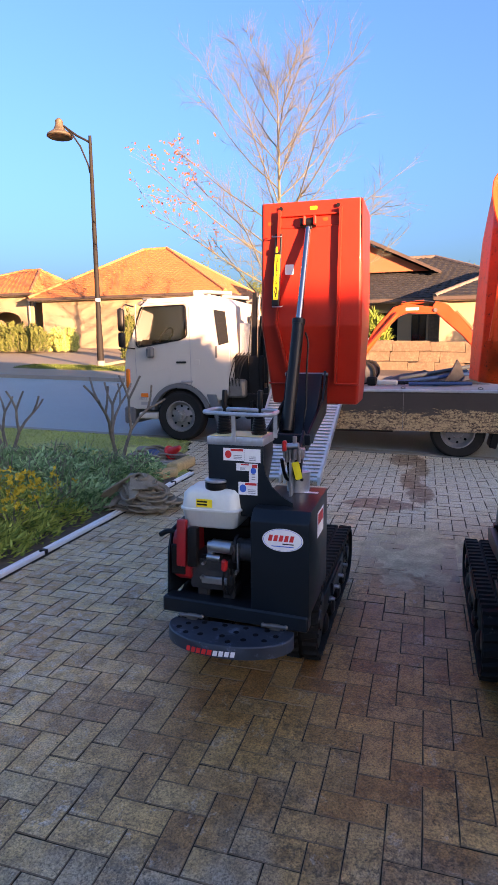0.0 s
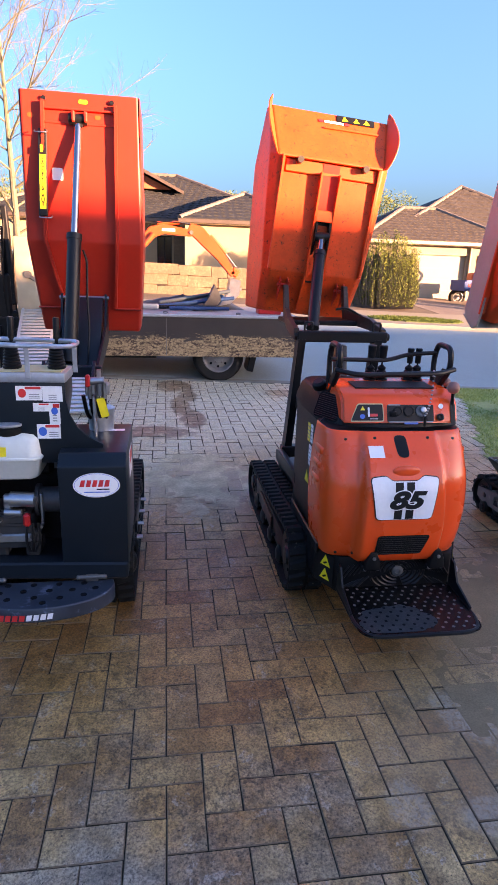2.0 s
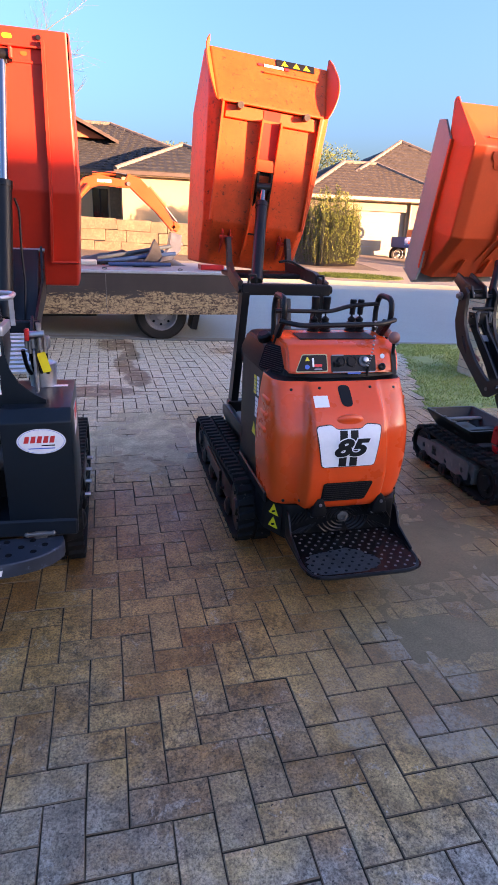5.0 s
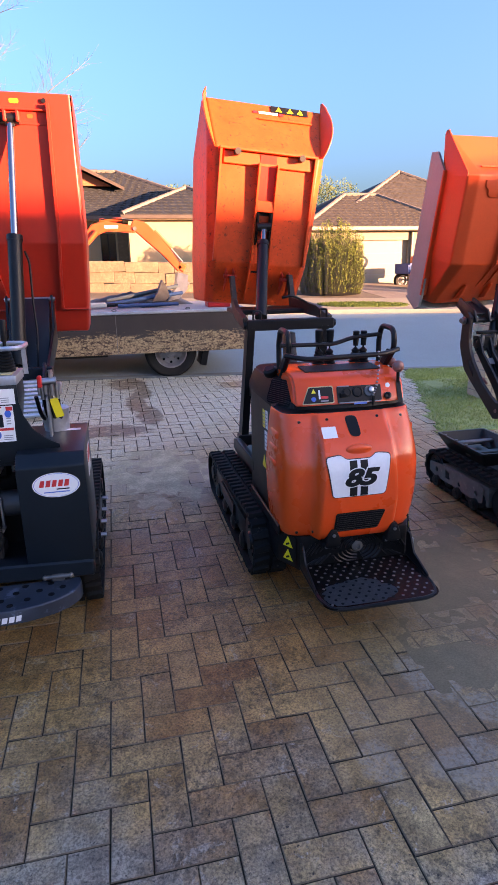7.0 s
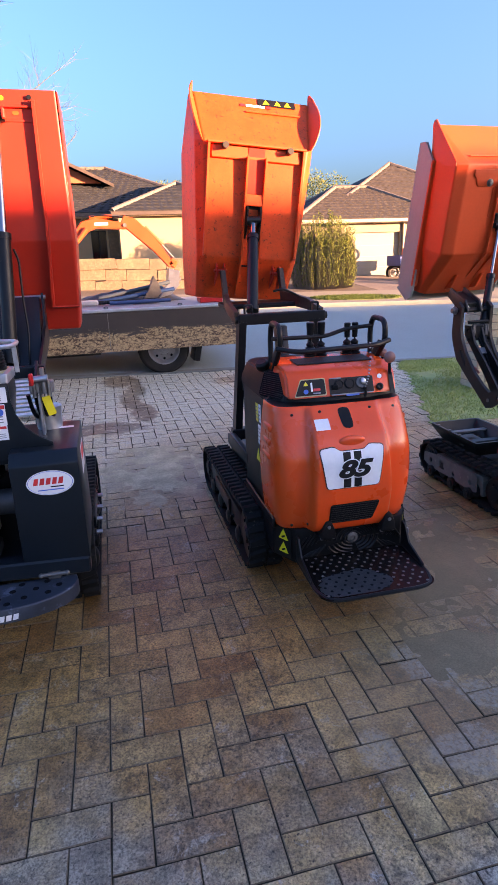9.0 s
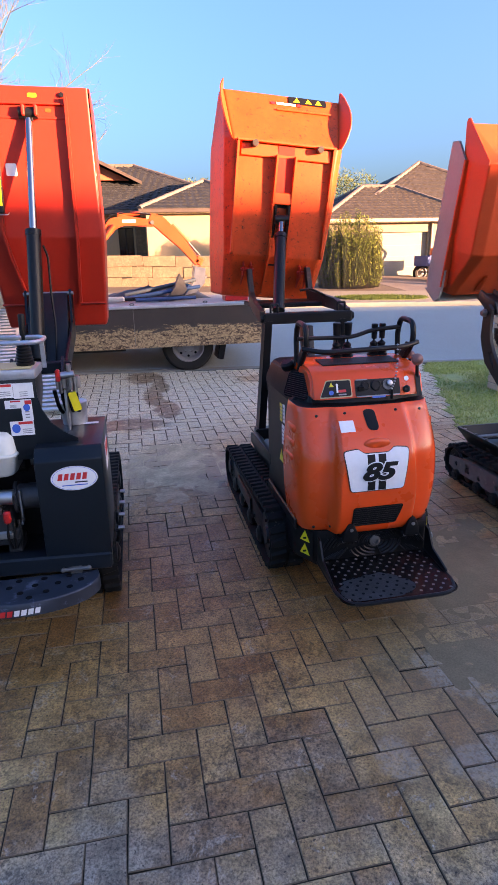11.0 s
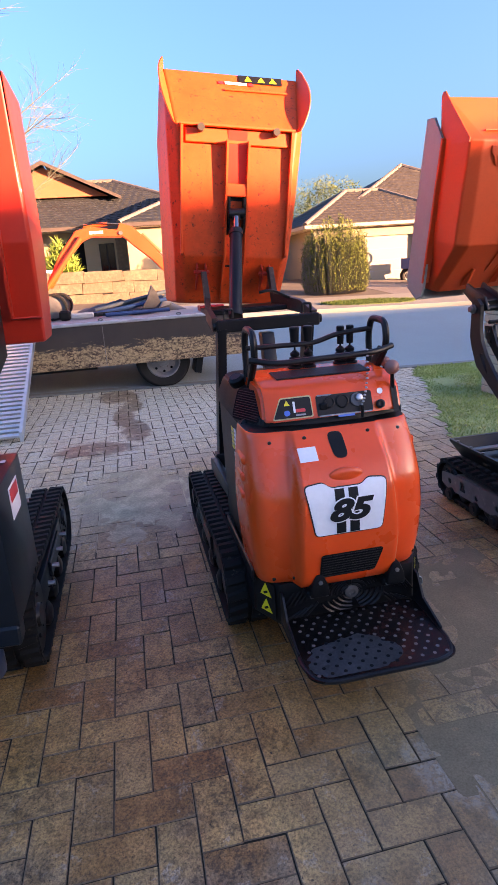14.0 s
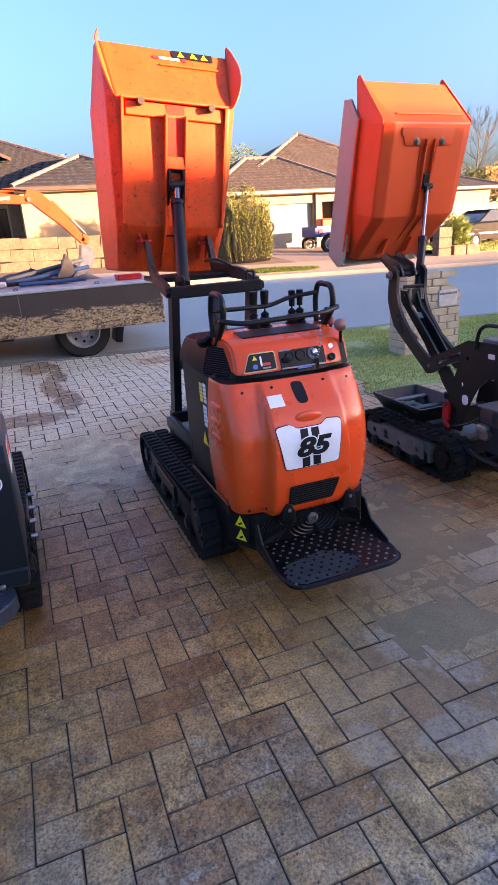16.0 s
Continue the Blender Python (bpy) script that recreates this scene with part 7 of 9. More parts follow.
part("knob", lathe(B(), [(0.016, 0), (0.016, 0.010), (0.010, 0.012), (0.004, 0.008)], on_console(0.172, 0.28, 0.001), 16), M["black_plastic"], con)
part("grip_mat", box(B(), (0.005, -0.445, 1.089), (0.37, 0.115, 0.006), 0.003, (4, 0, 0)), M["grip_strip"], con, "dark non-slip strip")
for sx in (-1, 1):
    bm = B()
    m = Matrix.Translation((sx * 0.274, -0.470, 0.990)) @ Matrix.Rotation(radians(sx * 66), 4, "Z") @ Matrix.Rotation(radians(-20), 4, "X") @ REAR
    plate(bm, m @ Matrix.Translation((0, 0, 0.012)), 0.17, 0.118, 0.004, 0.02)
    vent = part("vent", bm, M["dark"], cowl, "black mesh vent")
    bm = B()
    for k in range(12):
        cyl(bm, m @ V(-0.075, -0.050 + k * 0.009, 0.017), m @ V(0.075, -0.050 + k * 0.009, 0.017), 0.0018, seg=5)
    part("vent_mesh", bm, M["black_plastic"], vent)
part("fuel_cap", lathe(B(), [(0.03, 0), (0.034, 0.01), (0.034, 0.03), (0.024, 0.04)], pose(-0.285, -0.30, 1.045, 15, -20, 0), 16), M["black_plastic"], od)

# grab rails, levers
for sx in (-1, 1):
    x = sx * 0.255
    part("grab_hoop", tube(B(), rounded([(x, -0.36, 1.03), (x, -0.50, 1.17), (x, -0.49, 1.262), (x, -0.36, 1.268), (x, -0.33, 1.20), (x, -0.34, 1.06)], 0.05, 5), 0.013, 10), M["black_steel"], od)
    part("hoop_plate", prism(B(), [(-0.50, 1.165), (-0.43, 1.165), (-0.36, 1.10), (-0.355, 1.04), (-0.41, 1.04), (-0.43, 1.11)], "x", x - 0.004, x + 0.004, 0.002), M["black_steel"], od)
part("cross_rail", tube(B(), rounded([(-0.275, -0.50, 1.165), (-0.19, -0.545, 1.15), (0.19, -0.545, 1.158), (0.275, -0.50, 1.17)], 0.04), 0.0115, 10), M["black_steel"], od)
part("cross_rail", tube(B(), rounded([(-0.255, -0.35, 1.19), (0.02, -0.34, 1.185), (0.12, -0.34, 1.215), (0.255, -0.35, 1.225)], 0.04), 0.010, 10), M["black_steel"], od)
for x, k in ((-0.055, 0), (0.0, 0), (0.135, 1), (0.175, 1)):
    boot_lever(od, (x, -0.325, 1.085), (3, 0), 0.170 if k == 0 else 0.158, 0.031, 0.020 if k == 0 else 0.016)
ks = part("drive_lever", tube(B(), [(0.235, -0.585, 0.965), (0.232, -0.60, 1.03), (0.228, -0.605, 1.085)], [0.012, 0.008, 0.007], 10), M["black_plastic"], od)
part("lever_knob", ball(B(), (0.226, -0.607, 1.108), 0.027), M["knob"], ks, "faded brown ball knob")
ks = part("throttle_lever", tube(B(), [(0.275, -0.42, 1.0), (0.278, -0.43, 1.08)], 0.007, 8), M["black_plastic"], od)
part("lever_knob", ball(B(), (0.279, -0.432, 1.10), 0.021), M["knob"], ks)
bm = B()
for k in range(13):
    f = k / 12
    p = V(0.155, -0.55, 1.17).lerp(V(0.098, -0.635, 0.99), f) + V(0, -0.02 * math.sin(math.pi * f), -0.02 * math.sin(math.pi * f))
    ball(bm, p, 0.0055, (1, 1, 0.7), 8, 6)
part("key_chain", bm, M["steel"], od, "thin steel key chain")
part("key", box(B(), (0.098, -0.64, 0.965), (0.012, 0.006, 0.045), 0.002), M["black_plastic"], od)

# post frame
bm = B()
for x0, x1 in ((-0.265, -0.225), (0.20, 0.235)):
    loft(bm, [[(x - 0.022, 0.45, 0.45), (x + 0.022, 0.45, 0.45), (x + 0.022, 0.54, 0.45), (x - 0.022, 0.54, 0.45)] if z == 0 else [(x - 0.022, 0.37, 1.20), (x + 0.022, 0.37, 1.20), (x + 0.022, 0.45, 1.20), (x - 0.022, 0.45, 1.20)] for x, z in ((x0, 0), (x1, 1))])
pieces("mast_post", bm, M["black_steel"], od, "black welded steel mast posts")
part("mast_brace", prism(B(), [(0.20, 0.62), (0.26, 0.62), (0.42, 1.17), (0.34, 1.17)], "x", -0.03, 0.035, 0.004), M["black_steel"], od)
part("mast_gusset", prism(B(), [(0.06, 0.93), (0.43, 0.78), (0.44, 0.83), (0.10, 1.0)], "x", -0.235, -0.215, 0.003), M["black_steel"], od)
bm = B()
box(bm, (0.02, 0.41, 1.215), (0.54, 0.075, 0.062), 0.006)
for x in (-0.255, 0.295):
    cyl(bm, (x - 0.012, 0.41, 1.215), (x + 0.012, 0.41, 1.215), 0.022, seg=14)
part("mast_beam", bm, M["black_steel"], od, "black crossbeam")
for x in (-0.18, 0.235):
    part("lift_loop", tube(B(), rounded([(x - 0.022, 0.42, 1.24), (x - 0.022, 0.42, 1.295), (x + 0.022, 0.42, 1.295), (x + 0.022, 0.42, 1.24)], 0.01), 0.007, 8), M["black_steel"], od)
part("lower_link", prism(B(), [(-0.05, 0.53), (0.42, 0.52), (0.50, 0.50), (0.50, 0.44), (0.40, 0.43), (-0.05, 0.47)], "x", -0.325, -0.29, 0.004), M["black_steel"], od)
part("lower_beam", box(B(), (0.0, 0.47, 0.50), (0.60, 0.07, 0.07), 0.006), M["black_steel"], od)
bm = B()
for x0, x1 in ((-0.255, -0.20), (0.27, 0.21)):
    loft(bm, [[(x0 + dx, y, z + dz) for dx, dz in ((-0.014, -0.034), (0.014, -0.034), (0.014, 0.034), (-0.014, 0.034))] for y, z in ((0.40, 1.225), (0.62, 1.27))] + [[(x1 + dx, 1.00 + dy, 1.30 + dz) for dx, dy, dz in ((-0.016, 0.0, -0.04), (0.016, 0.0, -0.04), (0.016, -0.03, 0.04), (-0.016, -0.03, 0.04))], [(x1 + dx, 1.06 + dy, 1.49) for dx, dy in ((-0.014, 0.03), (0.014, 0.03), (0.014, -0.03), (-0.014, -0.03))]])
pieces("lift_arm", bm, M["worn_brown"], od, "worn brown steel lift arms")
part("lift_tray", box(B(), (0.0, 0.95, 1.262), (0.46, 0.35, 0.03), 0.006), M["black_steel"], od)

# its bin, tipped up with the floor to the rear
bin2 = new("bin")
bin2.parent = od
bin2.matrix_local = pose(-0.025, 1.10, 1.285, 0, 5.0, 0)
tagged(bin2, "tipped orange steel bin, scuffed underside")
skip("shell", [(0.0, 0.285, 0.15, 0.335, 0.20, 0.372, 0.50), (0.28, 0.305, 0.0, 0.355, 0.055, 0.390, 0.53), (0.60, 0.326, -0.035, 0.378, 0.02, 0.400, 0.535), (0.985, 0.350, -0.07, 0.398, -0.01, 0.412, 0.53), (1.300, 0.392, 0.15, 0.398, 0.157, 0.410, 0.24)], M["orange_scuffed"], bin2)
bm = B()
for sx in (-1, 1):
    rings = []
    for k in range(13):
        f = k / 12
        z = 0.975 + 0.385 * f
        q = min(1.0, (z - 0.975) / 0.325)
        bulge = math.sin(math.pi * min(1.0, f * 0.97 + 0.03)) ** 0.75
        xi, yi = 0.350 + 0.045 * q, -0.066 + 0.22 * q
        xo, yo = xi + 0.045 * bulge + 0.004, yi - 0.10 * bulge - 0.020
        rings.append([(sx * xi, yi, z), (sx * xo, yo, z), (sx * (xo + 0.006), yo + 0.003, z), (sx * (xi + 0.007), yi + 0.004, z)])
    loft(bm, rings)
pieces("chute_ear", bm, M["orange"], bin2)
bm = B()
tube(bm, [(-0.37, 0.52, 0.2), (-0.385, 0.53, 0.98)], 0.012, 8)
tube(bm, [(0.37, 0.52, 0.2), (0.385, 0.53, 0.98)], 0.012, 8)
pieces("rim_rail", bm, M["orange"], bin2)


def fl(z):
    return -0.070 * (z - 0.28) / 0.705 if z >= 0.28 else 0.15 - 0.15 * z / 0.28


bm = B()
for sx in (-1, 1):
    prism(bm, [(fl(0.02) + 0.01, 0.02), (fl(0.02) - 0.03, 0.03), (fl(0.27) - 0.045, 0.26), (fl(0.93) - 0.058, 0.90), (fl(0.93) + 0.01, 0.90)], "x", sx * 0.062 - 0.006, sx * 0.062 + 0.006)
    prism(bm, [(fl(0.28) + 0.01, 0.28), (fl(0.28) - 0.030, 0.29), (fl(0.97) - 0.042, 0.97), (fl(0.97) + 0.01, 0.97)], "x", sx * 0.318 - 0.007, sx * 0.318 + 0.007)
box(bm, (0, fl(0.975) - 0.022, 0.970), (0.66, 0.046, 0.014), 0.003)
box(bm, (0, fl(0.93) - 0.006, 0.922), (0.60, 0.030, 0.075), 0.004)
box(bm, (0, fl(0.66) - 0.03, 0.645), (0.115, 0.03, 0.07), 0.004)
pieces("underside_rail", bm, M["orange"], bin2)
for sx in (-1, 1):
    bm = B()
    cyl(bm, (sx * 0.215, fl(0.96) - 0.070, 0.952), (sx * 0.215, fl(0.96) - 0.01, 0.952), 0.020, seg=16)
    part("stop_buffer", bm, M["stop_rubber"], bin2)
    bm = B()
    prism(bm, [(0.06, 0.08), (-0.03, 0.15), (-0.04, 0.21), (0.01, 0.24), (0.03, 0.22)], "x", sx * 0.20 - 0.03, sx * 0.20 - 0.022)
    prism(bm, [(0.06, 0.08), (-0.03, 0.15), (-0.04, 0.21), (0.01, 0.24), (0.03, 0.22)], "x", sx * 0.20 + 0.022, sx * 0.20 + 0.03)
    cyl(bm, (sx * 0.20 - 0.045, -0.012, 0.185), (sx * 0.20 + 0.045, -0.012, 0.185), 0.012, seg=10)
    part("pivot_lug", bm, M["red"], bin2)
part("rail_channel", prism(B(), [(fl(0.67), 0.67), (fl(0.67) - 0.022, 0.67), (fl(0.955) - 0.024, 0.955), (fl(0.955), 0.955)], "x", -0.055, 0.055), M["red"], bin2, "bright red channel between the rails")
bm = B()
for x in (-0.045, 0.045):
    prism(bm, [(fl(0.40), 0.40), (fl(0.40) - 0.045, 0.42), (fl(0.5) - 0.07, 0.50), (fl(0.6) - 0.06, 0.60), (fl(0.62), 0.62)], "x", x - 0.006, x + 0.006)
prism(bm, [(fl(0.22), 0.22), (fl(0.22) - 0.008, 0.22), (fl(0.62) - 0.008, 0.62), (fl(0.62), 0.62)], "x", -0.052, 0.052)
part("ram_bracket", bm, M["black_steel"], bin2, "greasy black ram bracket")
CH = Matrix.Translation((0, 0.045, 1.145)) @ Matrix.Rotation(radians(-33.9), 4, "X") @ REAR
st = part("warning_sticker", plate(B(), CH @ Matrix.Translation((0.17, 0.155, 0.008)), 0.26, 0.055, 0.0012, 0.004), M["black_ink"], bin2, "black sticker with yellow triangles")
for x in (0.095, 0.175, 0.245):
    bm = B()
    triangle_sign(bm, CH @ Matrix.Translation((x, 0.152, 0.0095)), 0.045)
    part("triangle", bm, M["yellow_sticker"], st)
for x, w, mm in ((-0.07, 0.03, "red_ink"), (0.02, 0.13, "white_sticker"), (0.11, 0.03, "red_ink")):
    part("maker_mark", plate(B(), CH @ Matrix.Translation((x, 0.115, 0.008)), w, 0.020, 0.001), M[mm], bin2)
part("chute_lip", tube(B(), [CH @ V(-0.05, 0.06, 0.012), CH @ V(0.32, 0.065, 0.012)], 0.006, 8), M["orange"], bin2)
ram(od, (-0.105, 0.62, 1.25), (0.012, 1.0, 1.80), 0.036, 0.019, 0.80)
part("hose", tube(B(), rounded([(0.03, 0.60, 1.36), (0.10, 0.62, 1.37), (0.20, 0.70, 1.33), (0.28, 0.8, 1.30)], 0.05), 0.008, 6), M["black_plastic"], od)

# ---- dark slate walk-behind dumper with an open petrol engine ----
dd = thing("tracked_dumper", pose(-0.52, 3.0, 0), "dark slate tracked dumper with exposed petrol engine and round footplate", "mini dumper", "tracked dumpers on the drive")
for sx in (-1, 1):
    undercarriage(dd, sx * 0.275, 0.165, -0.33, 0.195, 0.18, 0.72, 0.185, 0.165, 52, M["navy_steel"])
bm = B()
for yy, zz in ((-0.12, 0.12), (0.05, 0.12), (0.22, 0.12), (0.40, 0.12)):
    cyl(bm, (0.355, yy, zz + 0.1), (0.385, yy, zz + 0.1), 0.012, seg=8)
pieces("track_bolt", bm, M["steel"], dd)
bm = B()
box(bm, (0, 0.15, 0.26), (0.40, 1.10, 0.16), 0.01)
box(bm, (0, -0.30, 0.355), (0.66, 0.60, 0.02), 0.004)
part("chassis", bm, M["navy_steel"], dd)
bm = B()
box(bm, (0.0, -0.662, 0.352), (0.70, 0.085, 0.075), 0.008, (0, 2, 0))
part("rear_bumper", bm, M["navy_steel"], dd)
part("side_plate", prism(B(), [(-0.66, 0.37), (-0.30, 0.37), (-0.32, 0.62), (-0.44, 0.72), (-0.60, 0.70), (-0.645, 0.60)], "x", -0.345, -0.335, 0.003), M["navy_steel"], dd)

# half-round footplate
bm = B()
poly = [(-0.285, -0.70)] + [(0.292 * math.cos(radians(a)), -0.735 + 0.168 * math.sin(radians(a))) for a in range(180, 361, 12)] + [(0.285, -0.70)]
poly = [(x + 0.0, y) for x, y in poly]
prism(bm, poly, "z", 0.295, 0.303)
n = len(poly)
loft(bm, [[(x, y, 0.303) for x, y in poly], [(x * 1.012, y - 0.004, 0.298) for x, y in poly], [(x * 1.012, y - 0.004, 0.245) for x, y in poly]], closed=False)
fp = part("footplate", bm, M["footplate"], dd, "half-round scuffed footplate with punched holes", angle=40)
bm = B()
for x, y in ((-0.20, -0.76), (-0.13, -0.73), (-0.03, -0.73), (0.07, -0.73), (0.17, -0.73), (-0.23, -0.81), (-0.15, -0.80), (-0.06, -0.79), (0.04, -0.79), (0.13, -0.79), (0.22, -0.78), (-0.11, -0.86), (-0.01, -0.85), (0.09, -0.86), (0.18, -0.84), (-0.18, -0.86), (0.03, -0.90)):
    lathe(bm, [(0.013, 0), (0.013, 0.0016), (0.010, 0.0016), (0.010, 0.0006), (0.0005, 0.0006)], pose(x, -0.70 + (y + 0.70) * 0.82, 0.3028), 12)
tagged(part("holes", bm, M["dark"], fp), "punched grip holes", kind="stuff")
for x in (-0.20, 0.20):
    bm = B()
    cyl(bm, (x - 0.05, -0.715, 0.325), (x + 0.05, -0.715, 0.325), 0.009, seg=10)
    for k in (-0.052, 0.052):
        ball(bm, (x + k, -0.715, 0.325), 0.011)
    box(bm, (x, -0.705, 0.318), (0.05, 0.02, 0.03), 0.003)
    part("footplate_hinge", bm, M["steel_dull"], dd)
for k in range(9):
    a0 = 246 + 5.0 * k
    ring = []
    for a in (a0, a0 + 1.9, a0 + 3.8):
        ring.append((0.299 * math.cos(radians(a)) - 0.03, -0.742 + 0.171 * math.sin(radians(a))))
    part("maker_mark", loft(B(), [[(x + 0.006, y, 0.281) for x, y in ring], [(x, y, 0.256) for x, y in ring]], closed=False), M["red_ink" if k < 5 else "white_sticker"], fp)

# belt box with the oval mark
bm = B()
prism(bm, [(-0.695, 0.365), (-0.695, 0.80), (-0.645, 0.845), (-0.22, 0.855), (-0.22, 0.365)], "x", 0.085, 0.352, 0.006)
cover = part("belt_box", bm, M["navy_steel"], dd, "dark steel drive cover")
ov = [(math.cos(radians(a)) * 0.092, math.sin(radians(a)) * 0.052) for a in range(0, 360, 12)]


def oval(k, t, dz=0.0):
    bm = B()
    m = on_rear(0.235, -0.701, 0.725)
    va, vb = [bm.verts.new(m @ V(x * k, y * k, dz)) for x, y in ov], [bm.verts.new(m @ V(x * k, y * k, dz + t)) for x, y in ov]
    bm.faces.new(vb)
    for i in range(len(ov)):
        j = (i + 1) % len(ov)
        bm.faces.new((va[i], va[j], vb[j], vb[i]))
    return bm


ovb = part("oval_sticker", oval(1.0, 0.001), M["white_sticker"], cover, "white oval dealer sticker with red mark")
part("oval_line", oval(0.95, 0.0006, 0.001), M["blue_ink"], ovb)
part("oval_face", oval(0.93, 0.0006, 0.0013), M["white_sticker"], ovb)
bm = B()
m = on_rear(0.228, -0.701, 0.733) @ Matrix.Translation((0, 0, 0.002))
for k in range(5):
    x = -0.05 + k * 0.024
    vs = [bm.verts.new(m @ V(*p, 0.0006)) for p in ((x - 0.010, -0.014), (x + 0.008, -0.014), (x + 0.014, 0.014), (x - 0.002, 0.014))]
    bm.faces.new(vs)
part("red_mark", bm, M["red_ink"], ovb)
part("print_line", plate(B(), on_rear(0.26, -0.703, 0.708), 0.05, 0.005, 0.0006), M["black_ink"], ovb)
part("print_line", plate(B(), on_rear(0.235, -0.703, 0.696), 0.10, 0.004, 0.0006), M["blue_ink"], ovb)
RIGHT = Matrix(((0, 0, 1, 0), (1, 0, 0, 0), (0, 1, 0, 0), (0, 0, 0, 1)))
sd = part("side_label", plate(B(), Matrix.Translation((0.3525, -0.42, 0.74)) @ RIGHT, 0.16, 0.12, 0.0012), M["white_sticker"], cover)
part("side_label_mark", plate(B(), Matrix.Translation((0.354, -0.42, 0.765)) @ RIGHT, 0.13, 0.05, 0.0008), M["red_ink"], sd)
part("top_label", plate(B(), pose(0.29, -0.33, 0.8535), 0.07, 0.03, 0.001), M["white_sticker"], cover)
part("hydraulic_can", lathe(B(), [(0.055, 0.0), (0.06, 0.09), (0.062, 0.10), (0.05, 0.105), (0.045, 0.098)], pose(0.22, -0.30, 0.853), 20), M["galv"], dd, "grey metal can on the cover")

# control tower
bm = B()
prism(bm, [(-0.15, 0.78), (-0.15, 1.125), (0.155, 1.125), (0.155, 1.05), (0.165, 0.99), (0.20, 0.93), (0.25, 0.89), (0.315, 0.862), (0.315, 0.845), (0.08, 0.80)], "y", -0.585, -0.575, 0.002)
prism(bm, [(-0.15, 0.78), (0.10, 0.78), (0.155, 1.05), (0.155, 1.125), (-0.15, 1.125)], "y", -0.575, -0.40, 0.004)
tower = part("control_tower", bm, M["navy_steel"], dd, "dark steel control tower with safety stickers")
bm = B()
prism(bm, rrect(0.315, 0.20, 0.008, 2, 0.003, -0.49), "z", 1.118, 1.155, 0.003)
tray1 = part("lever_tray", bm, M["galv"], tower, "galvanised lever tray")
part("tray_floor", box(B(), (0.0, -0.49, 1.158), (0.28, 0.165, 0.004), 0.001), M["cream_rubber"], tray1)
bm = B()
tube(bm, rounded([(0.02, -0.60, 1.262), (-0.155, -0.60, 1.268), (-0.175, -0.57, 1.268), (-0.175, -0.45, 1.268), (-0.155, -0.42, 1.268), (0.175, -0.42, 1.262), (0.20, -0.45, 1.262), (0.20, -0.57, 1.262), (0.175, -0.60, 1.262), (0.02, -0.60, 1.262)], 0.03), 0.0095, 10)
box(bm, (0.0, -0.597, 1.20), (0.022, 0.006, 0.13), 0.002)
box(bm, (0.18, -0.44, 1.20), (0.022, 0.006, 0.13), 0.002)
part("hand_rail", bm, M["galv"], dd, "galvanised hand rail")
for x in (-0.095, 0.105):
    prof = [(0.040, 0)]
    for k in range(7):
        z = 0.005 + k * 0.012
        r = 0.042 - 0.002 * k
        prof += [(r, z), (r, z + 0.005), (r * 0.86, z + 0.009)]
    prof += [(0.012, 0.092)]
    bt = part("lever_boot", lathe(B(), prof, pose(x, -0.49, 1.16), 20), M["black_plastic"], dd, "ribbed black rubber bellows")
    part("lever", lathe(B(), [(0.008, 0.09), (0.008, 0.12), (0.014, 0.12), (0.015, 0.20), (0.012, 0.205)], pose(x, -0.49, 1.16, 2, 3, 0), 14), M["black_plastic"], bt)


def label_at(x, z, w, h, red=True, disc=None):
    s = part("safety_sticker", plate(B(), on_rear(x, -0.5855, z), w, h, 0.001), M["white_sticker"], tower, "white printed safety sticker")
    if red:
        part("header", plate(B(), on_rear(x + w * 0.16, -0.5866, z + h * 0.36), w * 0.6, h * 0.18, 0.0006), M["red_ink"], s)
    if disc:
        dx = -w * 0.26 if w > h else 0
        dz = 0 if w > h else h * 0.12
        part("disc", plate(B(), on_rear(x + dx, -0.5866, z + dz), min(w, h) * 0.62, min(w, h) * 0.62, 0.0006, min(w, h) * 0.309, 6), M[disc], s)
    for k in range(3):
        part("print_line", plate(B(), on_rear(x + (w * 0.2 if disc and w > h else 0), -0.5866, z - h * (0.08 + 0.13 * k)), w * 0.4, h * 0.05, 0.0006), M["grey_ink"], s)


label_at(-0.005, 1.075, 0.115, 0.058, True, "red_ink")
label_at(0.098, 1.072, 0.088, 0.062, False)
label_at(0.045, 1.018, 0.072, 0.034, True)
label_at(0.103, 0.992, 0.048, 0.088, True, "blue_ink")
label_at(0.072, 0.918, 0.105, 0.060, True, "blue_ink")
bm = B()
cyl(bm, (0.185, -0.46, 1.10), (0.255, -0.46, 1.105), 0.016, seg=12)
cyl(bm, (0.235, -0.46, 1.04), (0.235, -0.46, 1.15), 0.010, seg=10)
for k in range(3):
    cyl(bm, (0.19 + 0.03 * k, -0.43, 1.02), (0.19 + 0.03 * k, -0.43, 1.09), 0.009, seg=8)
box(bm, (0.22, -0.40, 1.06), (0.10, 0.05, 0.05), 0.005)
part("valve_block", bm, M["steel"], dd, "hydraulic valve block with fittings")
part("valve_handle", box(B(), (0.19, -0.475, 1.105), (0.018, 0.03, 0.05), 0.004), M["red_plastic"], dd)
part("warning_tag", plate(B(), on_rear(0.245, -0.45, 0.985) @ Matrix.Rotation(0.25, 4, "Z"), 0.035, 0.085, 0.002, 0.006), M["yellow_sticker"], dd)
bm = B()
for k in range(4):
    tube(bm, rounded([(0.16 + 0.03 * k, -0.41, 1.03), (0.17 + 0.025 * k, -0.38, 0.93), (0.19 + 0.02 * k, -0.25, 0.88), (0.15, -0.1, 0.9)], 0.06), 0.009, 7)
pieces("hose", bm, M["black_plastic"], dd)
bm = B()
